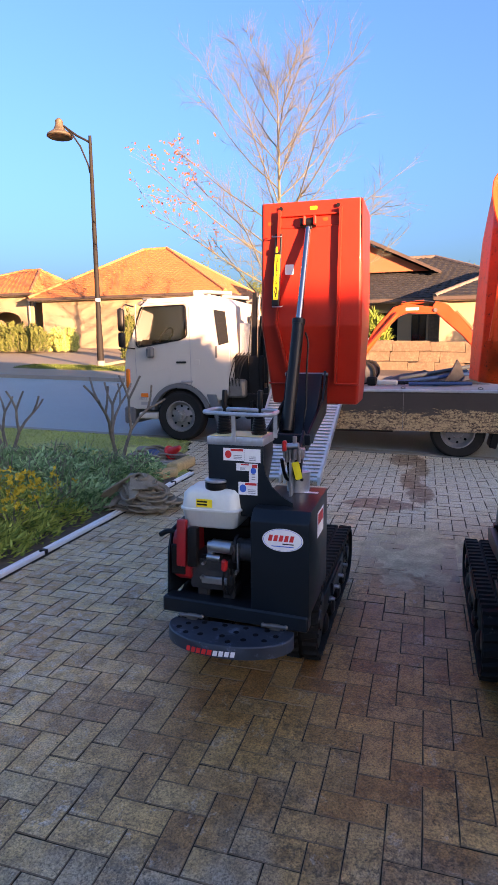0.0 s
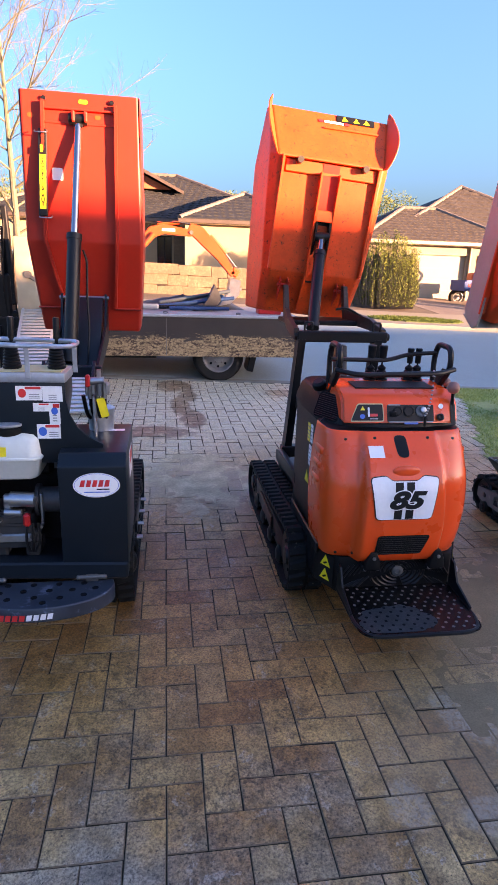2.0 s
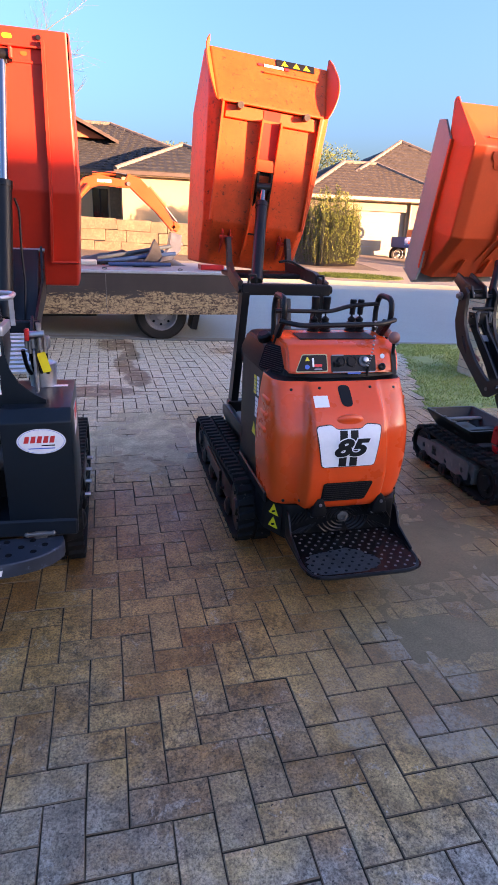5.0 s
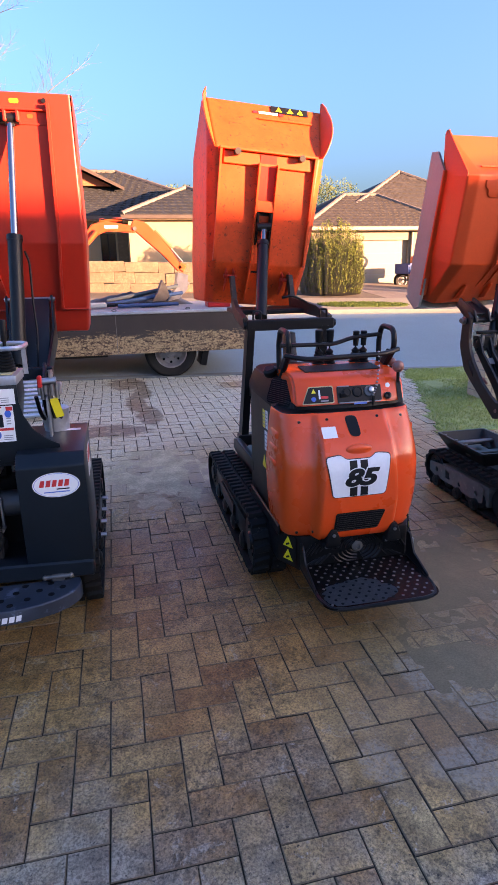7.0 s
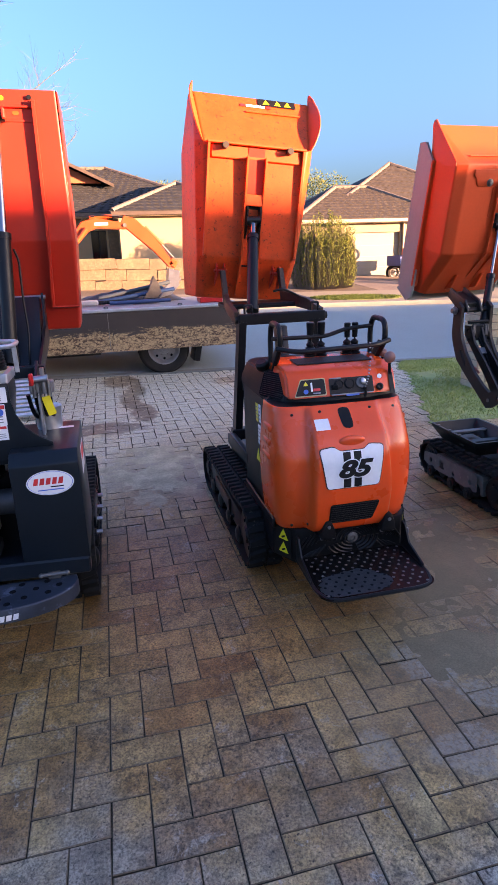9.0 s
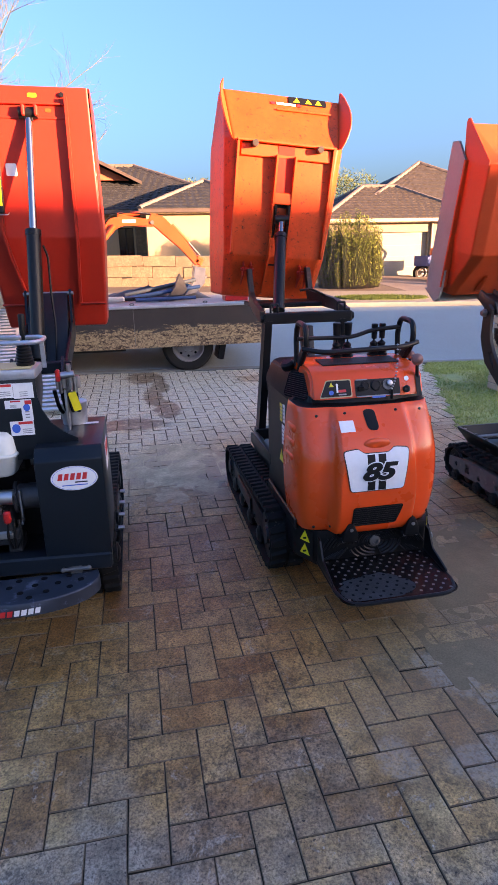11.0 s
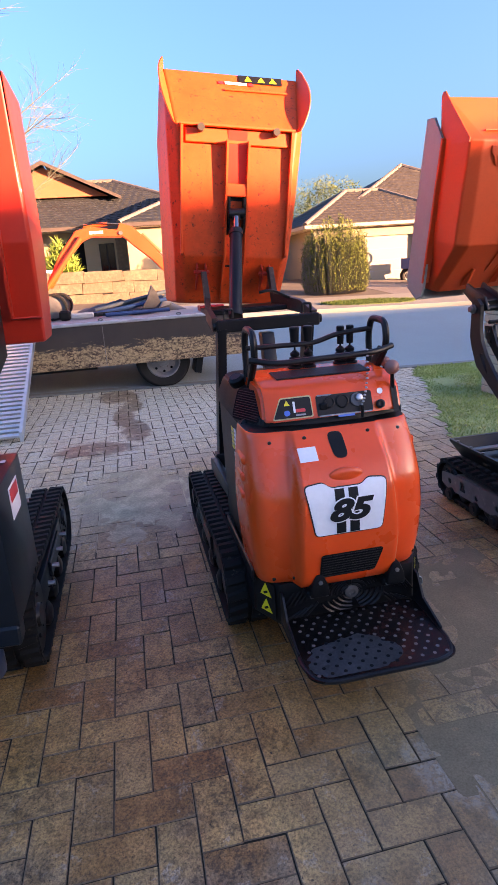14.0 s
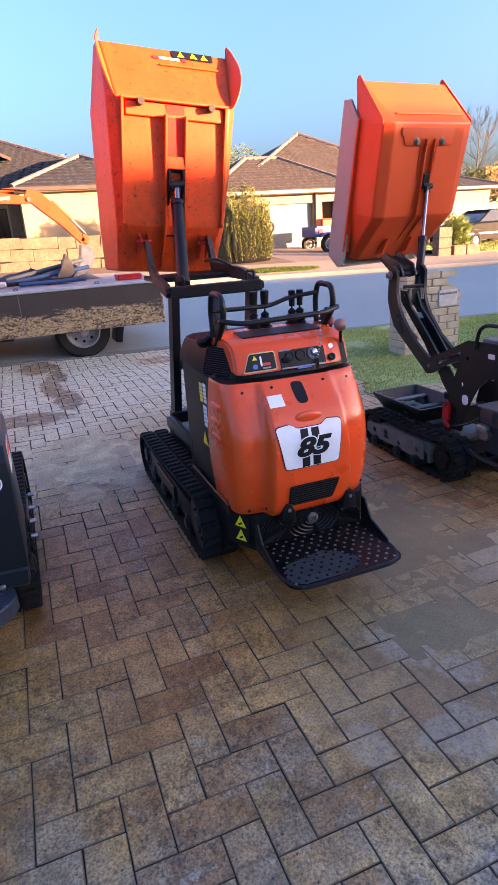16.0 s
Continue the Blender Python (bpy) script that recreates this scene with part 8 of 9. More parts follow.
box(bm, (0.205, -0.40, 0.93), (0.012, 0.05, 0.20), 0.002)
part("valve_bracket", bm, M["galv"], dd)

SQUEEZE = Matrix.Translation((-0.15, 0, 0)) @ Matrix.Diagonal((0.87, 1, 1, 1)) @ Matrix.Translation((0.15, 0, 0))
for ob in dd.children:
    if ob.name.split(".")[0] in ("control_tower", "hand_rail", "lever_boot") and ob.parent == dd:
        ob.matrix_local = SQUEEZE
# petrol engine
bm = B()
box(bm, (-0.14, -0.53, 0.50), (0.20, 0.20, 0.16), 0.02, (0, 0, 0), 2)
box(bm, (-0.10, -0.60, 0.47), (0.16, 0.05, 0.05), 0.008)
cyl(bm, (-0.03, -0.55, 0.61), (0.09, -0.55, 0.61), 0.055, seg=24)
cyl(bm, (-0.03, -0.55, 0.61), (-0.015, -0.55, 0.61), 0.068, seg=24)
for x in (-0.18, -0.05):
    box(bm, (x, -0.55, 0.405), (0.06, 0.12, 0.06), 0.01)
eng = part("engine_block", bm, M["engine_grey"], dd, "dark cast petrol engine block")
bm = B()
cyl(bm, (-0.115, -0.64, 0.650), (-0.02, -0.64, 0.645), 0.031, seg=20)
cyl(bm, (-0.135, -0.64, 0.650), (-0.112, -0.64, 0.650), 0.022, seg=16)
cyl(bm, (-0.14, -0.645, 0.595), (-0.075, -0.645, 0.592), 0.016, seg=14)
box(bm, (-0.13, -0.625, 0.62), (0.03, 0.03, 0.09), 0.005)
box(bm, (-0.0, -0.61, 0.59), (0.012, 0.02, 0.14), 0.003)
box(bm, (-0.11, -0.635, 0.475), (0.13, 0.015, 0.035), 0.004)
for x, z in ((-0.17, 0.49), (-0.05, 0.475), (0.0, 0.53), (-0.02, 0.66), (-0.16, 0.56)):
    cyl(bm, (x, -0.655, z), (x, -0.63, z), 0.008, seg=8)
part("carburettor", bm, M["steel"], dd, "bright metal carburettor and starter")
bm = B()
for k in range(7):
    box(bm, (-0.12, -0.60, 0.525 + 0.012 * k), (0.10, 0.06, 0.005), 0.001)
pieces("cooling_fin", bm, M["engine_grey"], eng)
part("oil_cap", box(B(), (-0.052, -0.66, 0.565), (0.028, 0.03, 0.055), 0.008), M["red_plastic"], eng)
bm = B()
for k in range(3):
    tube(bm, rounded([(-0.05 + 0.02 * k, -0.66, 0.55), (-0.06 + 0.03 * k, -0.67, 0.48), (-0.05 + 0.01 * k, -0.65, 0.42)], 0.04), 0.006, 6)
pieces("wire", bm, M["black_plastic"], eng)
bm = B()
loft(bm, [[(x, -0.555 + y * k, 0.585 + z * k) for y, z in rrect(0.19, 0.25, 0.05, 4)] for x, k in ((-0.325, 0.72), (-0.312, 0.95), (-0.29, 1.0), (-0.235, 1.0), (-0.225, 0.94))])
box(bm, (-0.262, -0.655, 0.655), (0.05, 0.035, 0.225), 0.010, (-4, 0, 0), 2)
part("recoil_cover", bm, M["dark_red"], dd, "dark red recoil starter cover")
part("recoil_vent", box(B(), (-0.285, -0.652, 0.57), (0.07, 0.012, 0.15), 0.006), M["black_plastic"], dd)
part("rear_shield", box(B(), (-0.06, -0.405, 0.53), (0.56, 0.012, 0.34), 0.003), M["black_steel"], dd)
part("air_filter", box(B(), (-0.205, -0.655, 0.64), (0.05, 0.05, 0.19), 0.012, (-4, 0, 0), 2), M["black_plastic"], dd)
part("pull_handle", tube(B(), rounded([(-0.30, -0.60, 0.68), (-0.36, -0.60, 0.69), (-0.40, -0.60, 0.665)], 0.03), 0.013, 8), M["black_plastic"], dd)
bm = B()
loft(bm, [[(-0.135 + x * kx, -0.52 + y * ky, z) for x, y in rrect(0.30, 0.24, 0.045, 5)] for z, kx, ky in ((0.725, 0.80, 0.80), (0.735, 0.88, 0.88), (0.805, 0.95, 0.95), (0.810, 1.0, 1.0), (0.818, 1.0, 1.0), (0.822, 0.95, 0.95), (0.885, 0.90, 0.90), (0.905, 0.78, 0.78), (0.912, 0.55, 0.55))])
tank = part("fuel_tank", bm, M["cream_tank"], dd, "off-white plastic fuel tank", angle=50)
part("tank_cap", lathe(B(), [(0.052, 0), (0.058, 0.006), (0.058, 0.034), (0.050, 0.042), (0.02, 0.045)], pose(-0.115, -0.56, 0.900), 24), M["black_plastic"], tank)
part("cap_top", lathe(B(), [(0.054, 0), (0.060, 0.004), (0.060, 0.012), (0.052, 0.017), (0.02, 0.019)], pose(-0.115, -0.56, 0.938), 24), M["galv"], tank, "pale steel filler cap")
part("tank_latch", box(B(), (-0.055, -0.51, 0.912), (0.04, 0.03, 0.016), 0.004), M["galv"], tank)
tl = part("tank_label", plate(B(), on_rear(-0.155, -0.6355, 0.848, -3), 0.078, 0.038, 0.001), M["yellow_sticker"], tank)
for k in range(2):
    part("print_line", plate(B(), on_rear(-0.165, -0.6368, 0.855 - 0.014 * k, -3), 0.05, 0.008, 0.0005), M["black_ink"], tl)
bm = B()
box(bm, (-0.13, -0.38, 0.78), (0.30, 0.10, 0.22), 0.02)
part("muffler_guard", bm, M["black_steel"], dd)

# lift frame and ram
bm = B()
for sx in (-1, 1):
    prism(bm, [(-0.30, 0.42), (-0.10, 0.42), (0.10, 0.75), (0.32, 1.02), (0.26, 1.08), (0.02, 0.88), (-0.16, 0.60)], "x", sx * 0.13 - 0.008, sx * 0.13 + 0.008, 0.003)
    prism(bm, [(0.22, 1.00), (0.34, 0.94), (1.02, 1.10), (1.06, 1.36), (0.98, 1.40), (0.90, 1.20)], "x", sx * 0.135 - 0.007, sx * 0.135 + 0.007, 0.003)
pieces("lift_arm", bm, M["navy_steel"], dd, "dark slate lift arms")
part("lift_box", prism(B(), [(0.60, 0.98), (0.64, 0.94), (1.02, 1.12), (1.03, 1.36), (0.97, 1.38)], "x", -0.115, 0.118, 0.004), M["navy_steel"], dd)
part("link_bar", box(B(), (0.0, 0.28, 1.02), (0.34, 0.06, 0.06), 0.005), M["navy_steel"], dd)
part("hinge_pin", cyl(B(), (-0.15, 0.985, 1.375), (0.155, 0.985, 1.375), 0.012, seg=10), M["steel"], dd)
ram1 = ram(dd, (-0.048, 0.62, 1.03), (0.02, 0.935, 2.385), 0.040, 0.021, 0.52)
part("ram_hose", tube(B(), rounded([(0.03, 0.80, 1.66), (0.05, 0.80, 1.6), (0.05, 0.74, 1.35), (0.06, 0.70, 1.2), (0.05, 0.6, 1.0)], 0.05), 0.007, 6), M["black_plastic"], dd)

bin1 = new("bin")
bin1.parent = dd
bin1.matrix_local = pose(0.02, 1.16, 1.15, 0, 0.5, 0)
tagged(bin1, "tipped red-orange steel bin with yellow safety strut")
skip("shell", [(0.0, 0.310, 0.05, 0.316, 0.062, 0.312, 0.42), (0.07, 0.314, 0.020, 0.322, 0.034, 0.318, 0.44), (0.56, 0.342, -0.175, 0.352, -0.155, 0.346, 0.42), (1.375, 0.330, -0.215, 0.340, -0.20, 0.334, 0.36)], M["red"], bin1)


def f1(z):
    return 0.015 - 0.19 * (z - 0.07) / 0.5 if z < 0.57 else -0.175 - 0.04 * (z - 0.57) / 0.805


bm = B()
for pts in (((-0.205, 1.32), (-0.235, 0.57), (-0.165, 0.20)), ((0.205, 1.32), (0.195, 0.57), (0.165, 0.16))):
    ring = []
    for x, z in pts:
        y = f1(z)
        ring.append([(x - 0.008, y + 0.004, z), (x + 0.008, y + 0.004, z), (x + 0.008, y - 0.045, z), (x - 0.008, y - 0.045, z)])
    loft(bm, ring)
for sx in (-1, 1):
    box(bm, (sx * 0.245, f1(0.15) - 0.012, 0.15), (0.17, 0.03, 0.01), 0.002, (-15, 0, 0))
box(bm, (0.0, f1(1.29) - 0.012, 1.285), (0.40, 0.03, 0.010), 0.002)
box(bm, (-0.035, f1(1.24) - 0.03, 1.245), (0.02, 0.06, 0.06), 0.006)
box(bm, (0.035, f1(1.24) - 0.03, 1.245), (0.02, 0.06, 0.06), 0.006)
box(bm, (0.0, f1(1.2) - 0.004, 1.215), (0.40, 0.012, 0.012), 0.002)
pieces("rib", bm, M["red"], bin1)
part("top_mark", plate(B(), on_rear(0.02, f1(1.33) - 0.004, 1.33), 0.05, 0.022, 0.001, 0.008), M["yellow_sticker"], bin1)
for x, z in ((-0.28, 1.245), (0.10, 1.255)):
    part("reflector", plate(B(), on_rear(x, f1(z) - 0.004, z), 0.036, 0.022, 0.001, 0.0105), M["orange"], bin1)
for x in (-0.20, 0.185):
    part("cap_bolt", cyl(B(), (x, f1(1.33) - 0.02, 1.335), (x, f1(1.33), 1.335), 0.013, seg=12), M["black_steel"], bin1)
part("capacity_label", plate(B(), on_rear(-0.145, f1(0.94) - 0.004, 0.94), 0.062, 0.068, 0.001, 0.008), M["white_sticker"], bin1, "small pale capacity label")
bm = B()
box(bm, (-0.222, f1(0.92) - 0.045, 0.935), (0.050, 0.026, 0.48), 0.005, (-2.8, 2, 0))
strut = part("safety_strut", bm, M["black_steel"], bin1, "black safety strut with yellow lettered band")
part("strut_band", plate(B(), on_rear(-0.2215, f1(0.9) - 0.0645, 0.885, -2.8) @ Matrix.Rotation(radians(-2), 4, "Z"), 0.036, 0.300, 0.001), M["yellow_sticker"], strut)
for k, ch in enumerate("SAFETY STRUT"):
    if ch != " ":
        words(ch, 0.030, M["black_ink"], strut, on_rear(-0.2175 - 0.00075 * k, f1(0.9) - 0.0664 + 0.0011 * (5.5 - k), 1.010 - 0.0225 * k, -2.8), "letter", 0, 0.0003, 0.0008)
bm = B()
for z, dx in ((1.16, 1), (0.70, 1)):
    tube(bm, rounded([(-0.255, f1(z) - 0.035, z), (-0.255, f1(z) - 0.065, z - 0.012), (-0.185, f1(z) - 0.065, z - 0.012), (-0.185, f1(z) - 0.035, z)], 0.02), 0.0035, 6)
pieces("strut_clip", bm, M["steel"], strut)
part("strut_arrow", plate(B(), on_rear(-0.2185, f1(1.08) - 0.0615, 1.065, -2.8), 0.014, 0.04, 0.001, 0.004), M["yellow_sticker"], strut)

# ---- black swivel-arm dumper on the right ----
bd = thing("tracked_dumper", pose(2.62, 3.20, 0), "black tracked dumper with raised scissor arm and orange bin", "mini dumper", "tracked dumpers on the drive")
STEEL3 = M["worn_black"]


def side_plate(name, outer, holes, x0, x1, material, parent, label=""):
    """A flat plate standing in the yz plane, with holes cut through it."""
    bm = B()
    holed(bm, outer, holes, x0, x1)
    for v in bm.verts:
        v.co = (v.co.y, v.co.x, v.co.z)
    bmesh.ops.recalc_face_normals(bm, faces=bm.faces)
    return part(name, bm, material, parent, label)


def ring_of(y, z, r, n=12):
    return [(y + r * math.cos(2 * math.pi * k / n), z + r * math.sin(2 * math.pi * k / n)) for k in range(n)]


for xc in (-0.372, 0.015):
    undercarriage(bd, xc, 0.155, -0.355, 0.137, 0.122, 0.405, 0.135, 0.112, 34, M["grey_frame"])
side_plate("frame_plate", [(0.45, 0.10), (0.45, 0.165), (0.30, 0.185), (-0.16, 0.200), (-0.19, 0.185), (-0.19, 0.085), (-0.13, 0.072), (0.12, 0.080), (0.36, 0.075)],
           [[(0.185, 0.105), (0.245, 0.105), (0.245, 0.165), (0.185, 0.165)], ring_of(0.072, 0.118, 0.018), ring_of(-0.122, 0.128, 0.018), ring_of(0.36, 0.13, 0.020)], -0.449, -0.441, M["grey_frame"], bd, "dusty grey track frame with an open window")
for y in (0.335, 0.072, -0.122):
    bm = B()
    lathe(bm, [(0.010, -0.012), (0.030, -0.012), (0.040, -0.006), (0.040, 0.02), (0.022, 0.022), (0.022, 0.03)], pose(-0.448, y, 0.055, 0, -90, 0), 14)
    part("roller_cap", bm, STEEL3, bd)
bm = B()
box(bm, (-0.18, 0.03, 0.205), (0.24, 0.90, 0.11), 0.01)
part("chassis", bm, STEEL3, bd)
# open bin cradle over the tracks: a flared tray with a turned lip
bm = B()


def tray(k, z, y0=-0.10, y1=0.455, x0=-0.41, x1=-0.03):
    return [(x, y, z) for x, y in rrect(x1 - x0 - 2 * k, y1 - y0 - 2 * k, 0.018, 3, (x0 + x1) / 2, (y0 + y1) / 2)]


loft(bm, [tray(0.055, 0.275), tray(0.012, 0.345), tray(0.0, 0.366), tray(0.0, 0.378), tray(0.016, 0.378), tray(0.030, 0.350), tray(0.070, 0.285)], cap=False)
crd = part("cradle", bm, STEEL3, bd, "open black steel bin cradle with scuffed rim")
part("cradle_cross", box(B(), (-0.22, 0.30, 0.335), (0.32, 0.045, 0.016), 0.004), M["steel_dull"], crd)
part("cradle_cross", box(B(), (-0.22, 0.10, 0.315), (0.32, 0.06, 0.03), 0.005), STEEL3, crd)
for x, y in ((-0.40, 0.36), (-0.40, 0.22), (-0.40, 0.10)):
    part("cradle_bolt", cyl(B(), (x, y, 0.376), (x, y, 0.386), 0.010, seg=8), M["steel_dull"], crd)
part("cradle_post", box(B(), (-0.07, 0.06, 0.385), (0.03, 0.05, 0.05), 0.006), STEEL3, crd)
# tower plates with an arched cut over the engine
for x in (-0.285, -0.055):
    side_plate("tower_plate", [(-0.205, 0.33), (-0.24, 0.285), (-0.33, 0.285), (-0.362, 0.40), (-0.395, 0.49), (-0.44, 0.57), (-0.51, 0.635), (-0.60, 0.668), (-0.82, 0.675), (-0.83, 0.80), (-0.56, 0.848), (-0.375, 0.842), (-0.315, 0.765), (-0.258, 0.638), (-0.217, 0.524), (-0.192, 0.40)],
               [ring_of(-0.352, 0.735, 0.012), ring_of(-0.315, 0.575, 0.014), ring_of(-0.275, 0.40, 0.010)], x - 0.006, x + 0.006, STEEL3, bd, "scuffed black steel tower plates")
part("tower_cross", box(B(), (-0.17, -0.36, 0.70), (0.22, 0.03, 0.20), 0.004), STEEL3, bd)
part("tower_cross", box(B(), (-0.17, -0.27, 0.36), (0.22, 0.04, 0.12), 0.004), STEEL3, bd)
part("tower_badge", plate(B(), on_left(-0.2915, -0.352, 0.488), 0.052, 0.062, 0.001, 0.0255, 6), M["white_sticker"], bd)
part("tower_label", plate(B(), on_left(-0.2915, -0.535, 0.776), 0.05, 0.028, 0.001, 0.006), M["white_sticker"], bd)
lt = side_plate("latch", [(-0.185, 0.335), (-0.24, 0.335), (-0.245, 0.42), (-0.232, 0.447), (-0.208, 0.452), (-0.190, 0.435)], [ring_of(-0.215, 0.424, 0.009)], -0.316, -0.298, M["red_plastic"], bd, "bright red latch")
part("latch_foot", prism(B(), [(-0.19, 0.322), (-0.205, 0.285), (-0.25, 0.278), (-0.255, 0.305), (-0.225, 0.325)], "x", -0.312, -0.298, 0.003), M["red_plastic"], lt)
part("hand_rail", tube(B(), rounded([(-0.30, -0.415, 0.80), (-0.30, -0.44, 0.915), (-0.30, -0.49, 0.945), (-0.30, -0.70, 0.95), (-0.30, -0.72, 0.84)], 0.04), 0.011, 10), STEEL3, bd)
part("hand_rail", tube(B(), rounded([(-0.08, -0.415, 0.80), (-0.08, -0.44, 0.915), (-0.08, -0.49, 0.945), (-0.08, -0.70, 0.95), (-0.08, -0.72, 0.84)], 0.04), 0.011, 10), STEEL3, bd)
part("control_deck", box(B(), (-0.17, -0.62, 0.845), (0.20, 0.38, 0.03), 0.008), M["grey_plastic"], bd)
part("stop_button", lathe(B(), [(0.025, 0), (0.025, 0.02), (0.015, 0.026)], pose(-0.25, -0.585, 0.86), 14), M["red_plastic"], bd)
# engine under the arch
bm = B()
box(bm, (-0.17, -0.62, 0.425), (0.24, 0.30, 0.10), 0.018, seg=2)
box(bm, (-0.17, -0.60, 0.30), (0.20, 0.24, 0.20), 0.02)
eng = part("engine", bm, M["engine_grey"], bd, "black air-cooled engine")
for k in range(5):
    part("fin", box(B(), (-0.285, -0.58 - 0.022 * k, 0.43), (0.02, 0.008, 0.07), 0.002), M["engine_grey"], eng)
part("engine_lid", box(B(), (-0.20, -0.54, 0.482), (0.20, 0.16, 0.012), 0.005), M["grey_plastic"], eng)
bm = B()
box(bm, (-0.295, -0.52, 0.355), (0.05, 0.075, 0.055), 0.012, seg=2)
box(bm, (-0.295, -0.535, 0.315), (0.045, 0.06, 0.04), 0.008)
cyl(bm, (-0.32, -0.565, 0.335), (-0.29, -0.565, 0.335), 0.022, seg=14)
part("carburettor", bm, M["steel"], eng, "pale alloy carburettor")
part("fuel_hose", tube(B(), rounded([(-0.30, -0.22, 0.28), (-0.33, -0.34, 0.33), (-0.33, -0.44, 0.37), (-0.31, -0.50, 0.42)], 0.06), 0.006, 6), STEEL3, eng)
part("engine_frame", tube(B(), rounded([(-0.32, -0.40, 0.22), (-0.35, -0.52, 0.20), (-0.35, -0.85, 0.20), (0.0, -0.85, 0.20)], 0.05), 0.016, 8), STEEL3, bd)
part("foot_plate", box(B(), (-0.17, -0.70, 0.165), (0.34, 0.36, 0.012), 0.003), STEEL3, bd)
# scissor arms: head under the bin, knee low, slotted links back to the tower
ARM3 = [(0.495, 1.20), (0.505, 1.00), (0.485, 0.94), (0.43, 0.83), (0.30, 0.735), (0.14, 0.625), (0.055, 0.565), (0.010, 0.575), (-0.005, 0.615), (0.020, 0.665), (0.10, 0.700), (0.215, 0.775), (0.335, 0.90), (0.385, 0.98), (0.405, 1.05), (0.405, 1.19), (0.45, 1.225)]
for x in (-0.245, -0.020):
    side_plate("upper_arm", ARM3, [ring_of(0.455, 1.165, 0.014), [(0.395, 0.905), (0.365, 0.85), (0.31, 0.79), (0.325, 0.84), (0.37, 0.91)]], x - 0.011, x + 0.011, STEEL3, bd, "curved black steel arm")
INNER3 = [(0.47, 1.06), (0.46, 0.99), (0.33, 0.865), (0.19, 0.735), (0.085, 0.605), (0.030, 0.63), (0.055, 0.69), (0.215, 0.845), (0.345, 0.955), (0.40, 1.06)]
for x in (-0.172, -0.092):
    side_plate("inner_arm", INNER3, [ring_of(0.43, 1.03, 0.012)], x - 0.007, x + 0.007, STEEL3, bd)
part("arm_web", box(B(), (-0.132, 0.235, 0.775), (0.072, 0.37, 0.010), 0.002, (45, 0, 0)), STEEL3, bd)
for x in (-0.262, -0.003):
    side_plate("link", [(0.052, 0.600), (0.010, 0.578), (-0.03, 0.590), (-0.16, 0.668), (-0.33, 0.735), (-0.375, 0.77), (-0.365, 0.825), (-0.32, 0.835), (-0.15, 0.752), (0.030, 0.672), (0.058, 0.640)],
               [[(-0.06, 0.645), (-0.14, 0.688), (-0.14, 0.705), (-0.06, 0.667)], [(-0.17, 0.703), (-0.26, 0.738), (-0.26, 0.757), (-0.17, 0.719)], ring_of(0.020, 0.625, 0.010)], x - 0.005, x + 0.005, STEEL3, bd, "slotted black steel link")
bm = B()
cyl(bm, (-0.135, 0.06, 0.60), (-0.135, -0.06, 0.50), 0.028, seg=16)
cyl(bm, (-0.135, -0.06, 0.50), (-0.135, -0.17, 0.40), 0.017, seg=14)
cyl(bm, (-0.21, 0.03, 0.625), (-0.05, 0.03, 0.625), 0.018, seg=14)
part("lift_ram", bm, STEEL3, bd, "black lift ram under the knee")
side_plate("knee_gusset", [(0.02, 0.58), (-0.02, 0.52), (-0.12, 0.42), (-0.20, 0.40), (-0.21, 0.48), (-0.14, 0.56), (-0.08, 0.63)], [], -0.195, -0.185, STEEL3, bd)
pn = part("arm_pin", cyl(B(), (-0.262, 0.455, 1.165), (0.0, 0.455, 1.165), 0.017, seg=14), STEEL3, bd)
part("pin_head", lathe(B(), [(0.010, 0.0), (0.027, 0.0), (0.027, 0.012), (0.017, 0.016), (0.017, 0.03)], pose(-0.262, 0.465, 1.165, 0, -90, 0), 14), M["steel_dull"], pn)
part("knee_pin", cyl(B(), (-0.272, 0.020, 0.625), (0.005, 0.020, 0.625), 0.012, seg=12), M["steel_dull"], bd)
bm = B()
cyl(bm, (-0.185, 0.42, 1.085), (-0.025, 0.42, 1.085), 0.012, seg=10)
box(bm, (-0.11, 0.42, 1.02), (0.07, 0.05, 0.10), 0.008)
cyl(bm, (-0.19, 0.41, 0.97), (0.0, 0.41, 0.97), 0.013, seg=10)
vb = part("valve_block", bm, STEEL3, bd)
for x in (-0.165, -0.155, -0.070, -0.055):
    part("hose_fitting", cyl(B(), (x, 0.385, 0.995), (x + 0.006, 0.39, 1.07), 0.0065, seg=8), M["steel_dull"], vb)
for x in (-0.158, -0.110, -0.062):
    part("hose", tube(B(), rounded([(x, 0.40, 0.98), (x + 0.012, 0.34, 0.90), (x, 0.25, 0.79), (x - 0.01, 0.12, 0.68)], 0.05), 0.008, 6), M["black_plastic"], vb)
part("warning_tag", box(B(), (-0.132, 0.315, 0.90), (0.055, 0.05, 0.003), 0.001, (47, 0, 0)), M["grey_plastic"], bd)
part("hose_sleeve", tube(B(), rounded([(-0.21, 0.31, 0.80), (-0.20, 0.27, 0.785), (-0.195, 0.24, 0.76)], 0.02), 0.008, 6), M["faded_red"], bd, "faded red hose sleeve")
bm = B()
for x in (-0.205, -0.10):
    prism(bm, [(0.40, 1.16), (0.48, 1.14), (0.66, 1.25), (0.63, 1.31), (0.44, 1.235)], "x", x - 0.008, x + 0.008, 0.003)
box(bm, (-0.152, 0.54, 1.238), (0.11, 0.18, 0.016), 0.004, (22, 0, 0))
part("bin_bracket", bm, STEEL3, bd)
ram(bd, (-0.075, 0.42, 1.01), (0.170, 0.672, 1.725), 0.027, 0.012, 0.52)
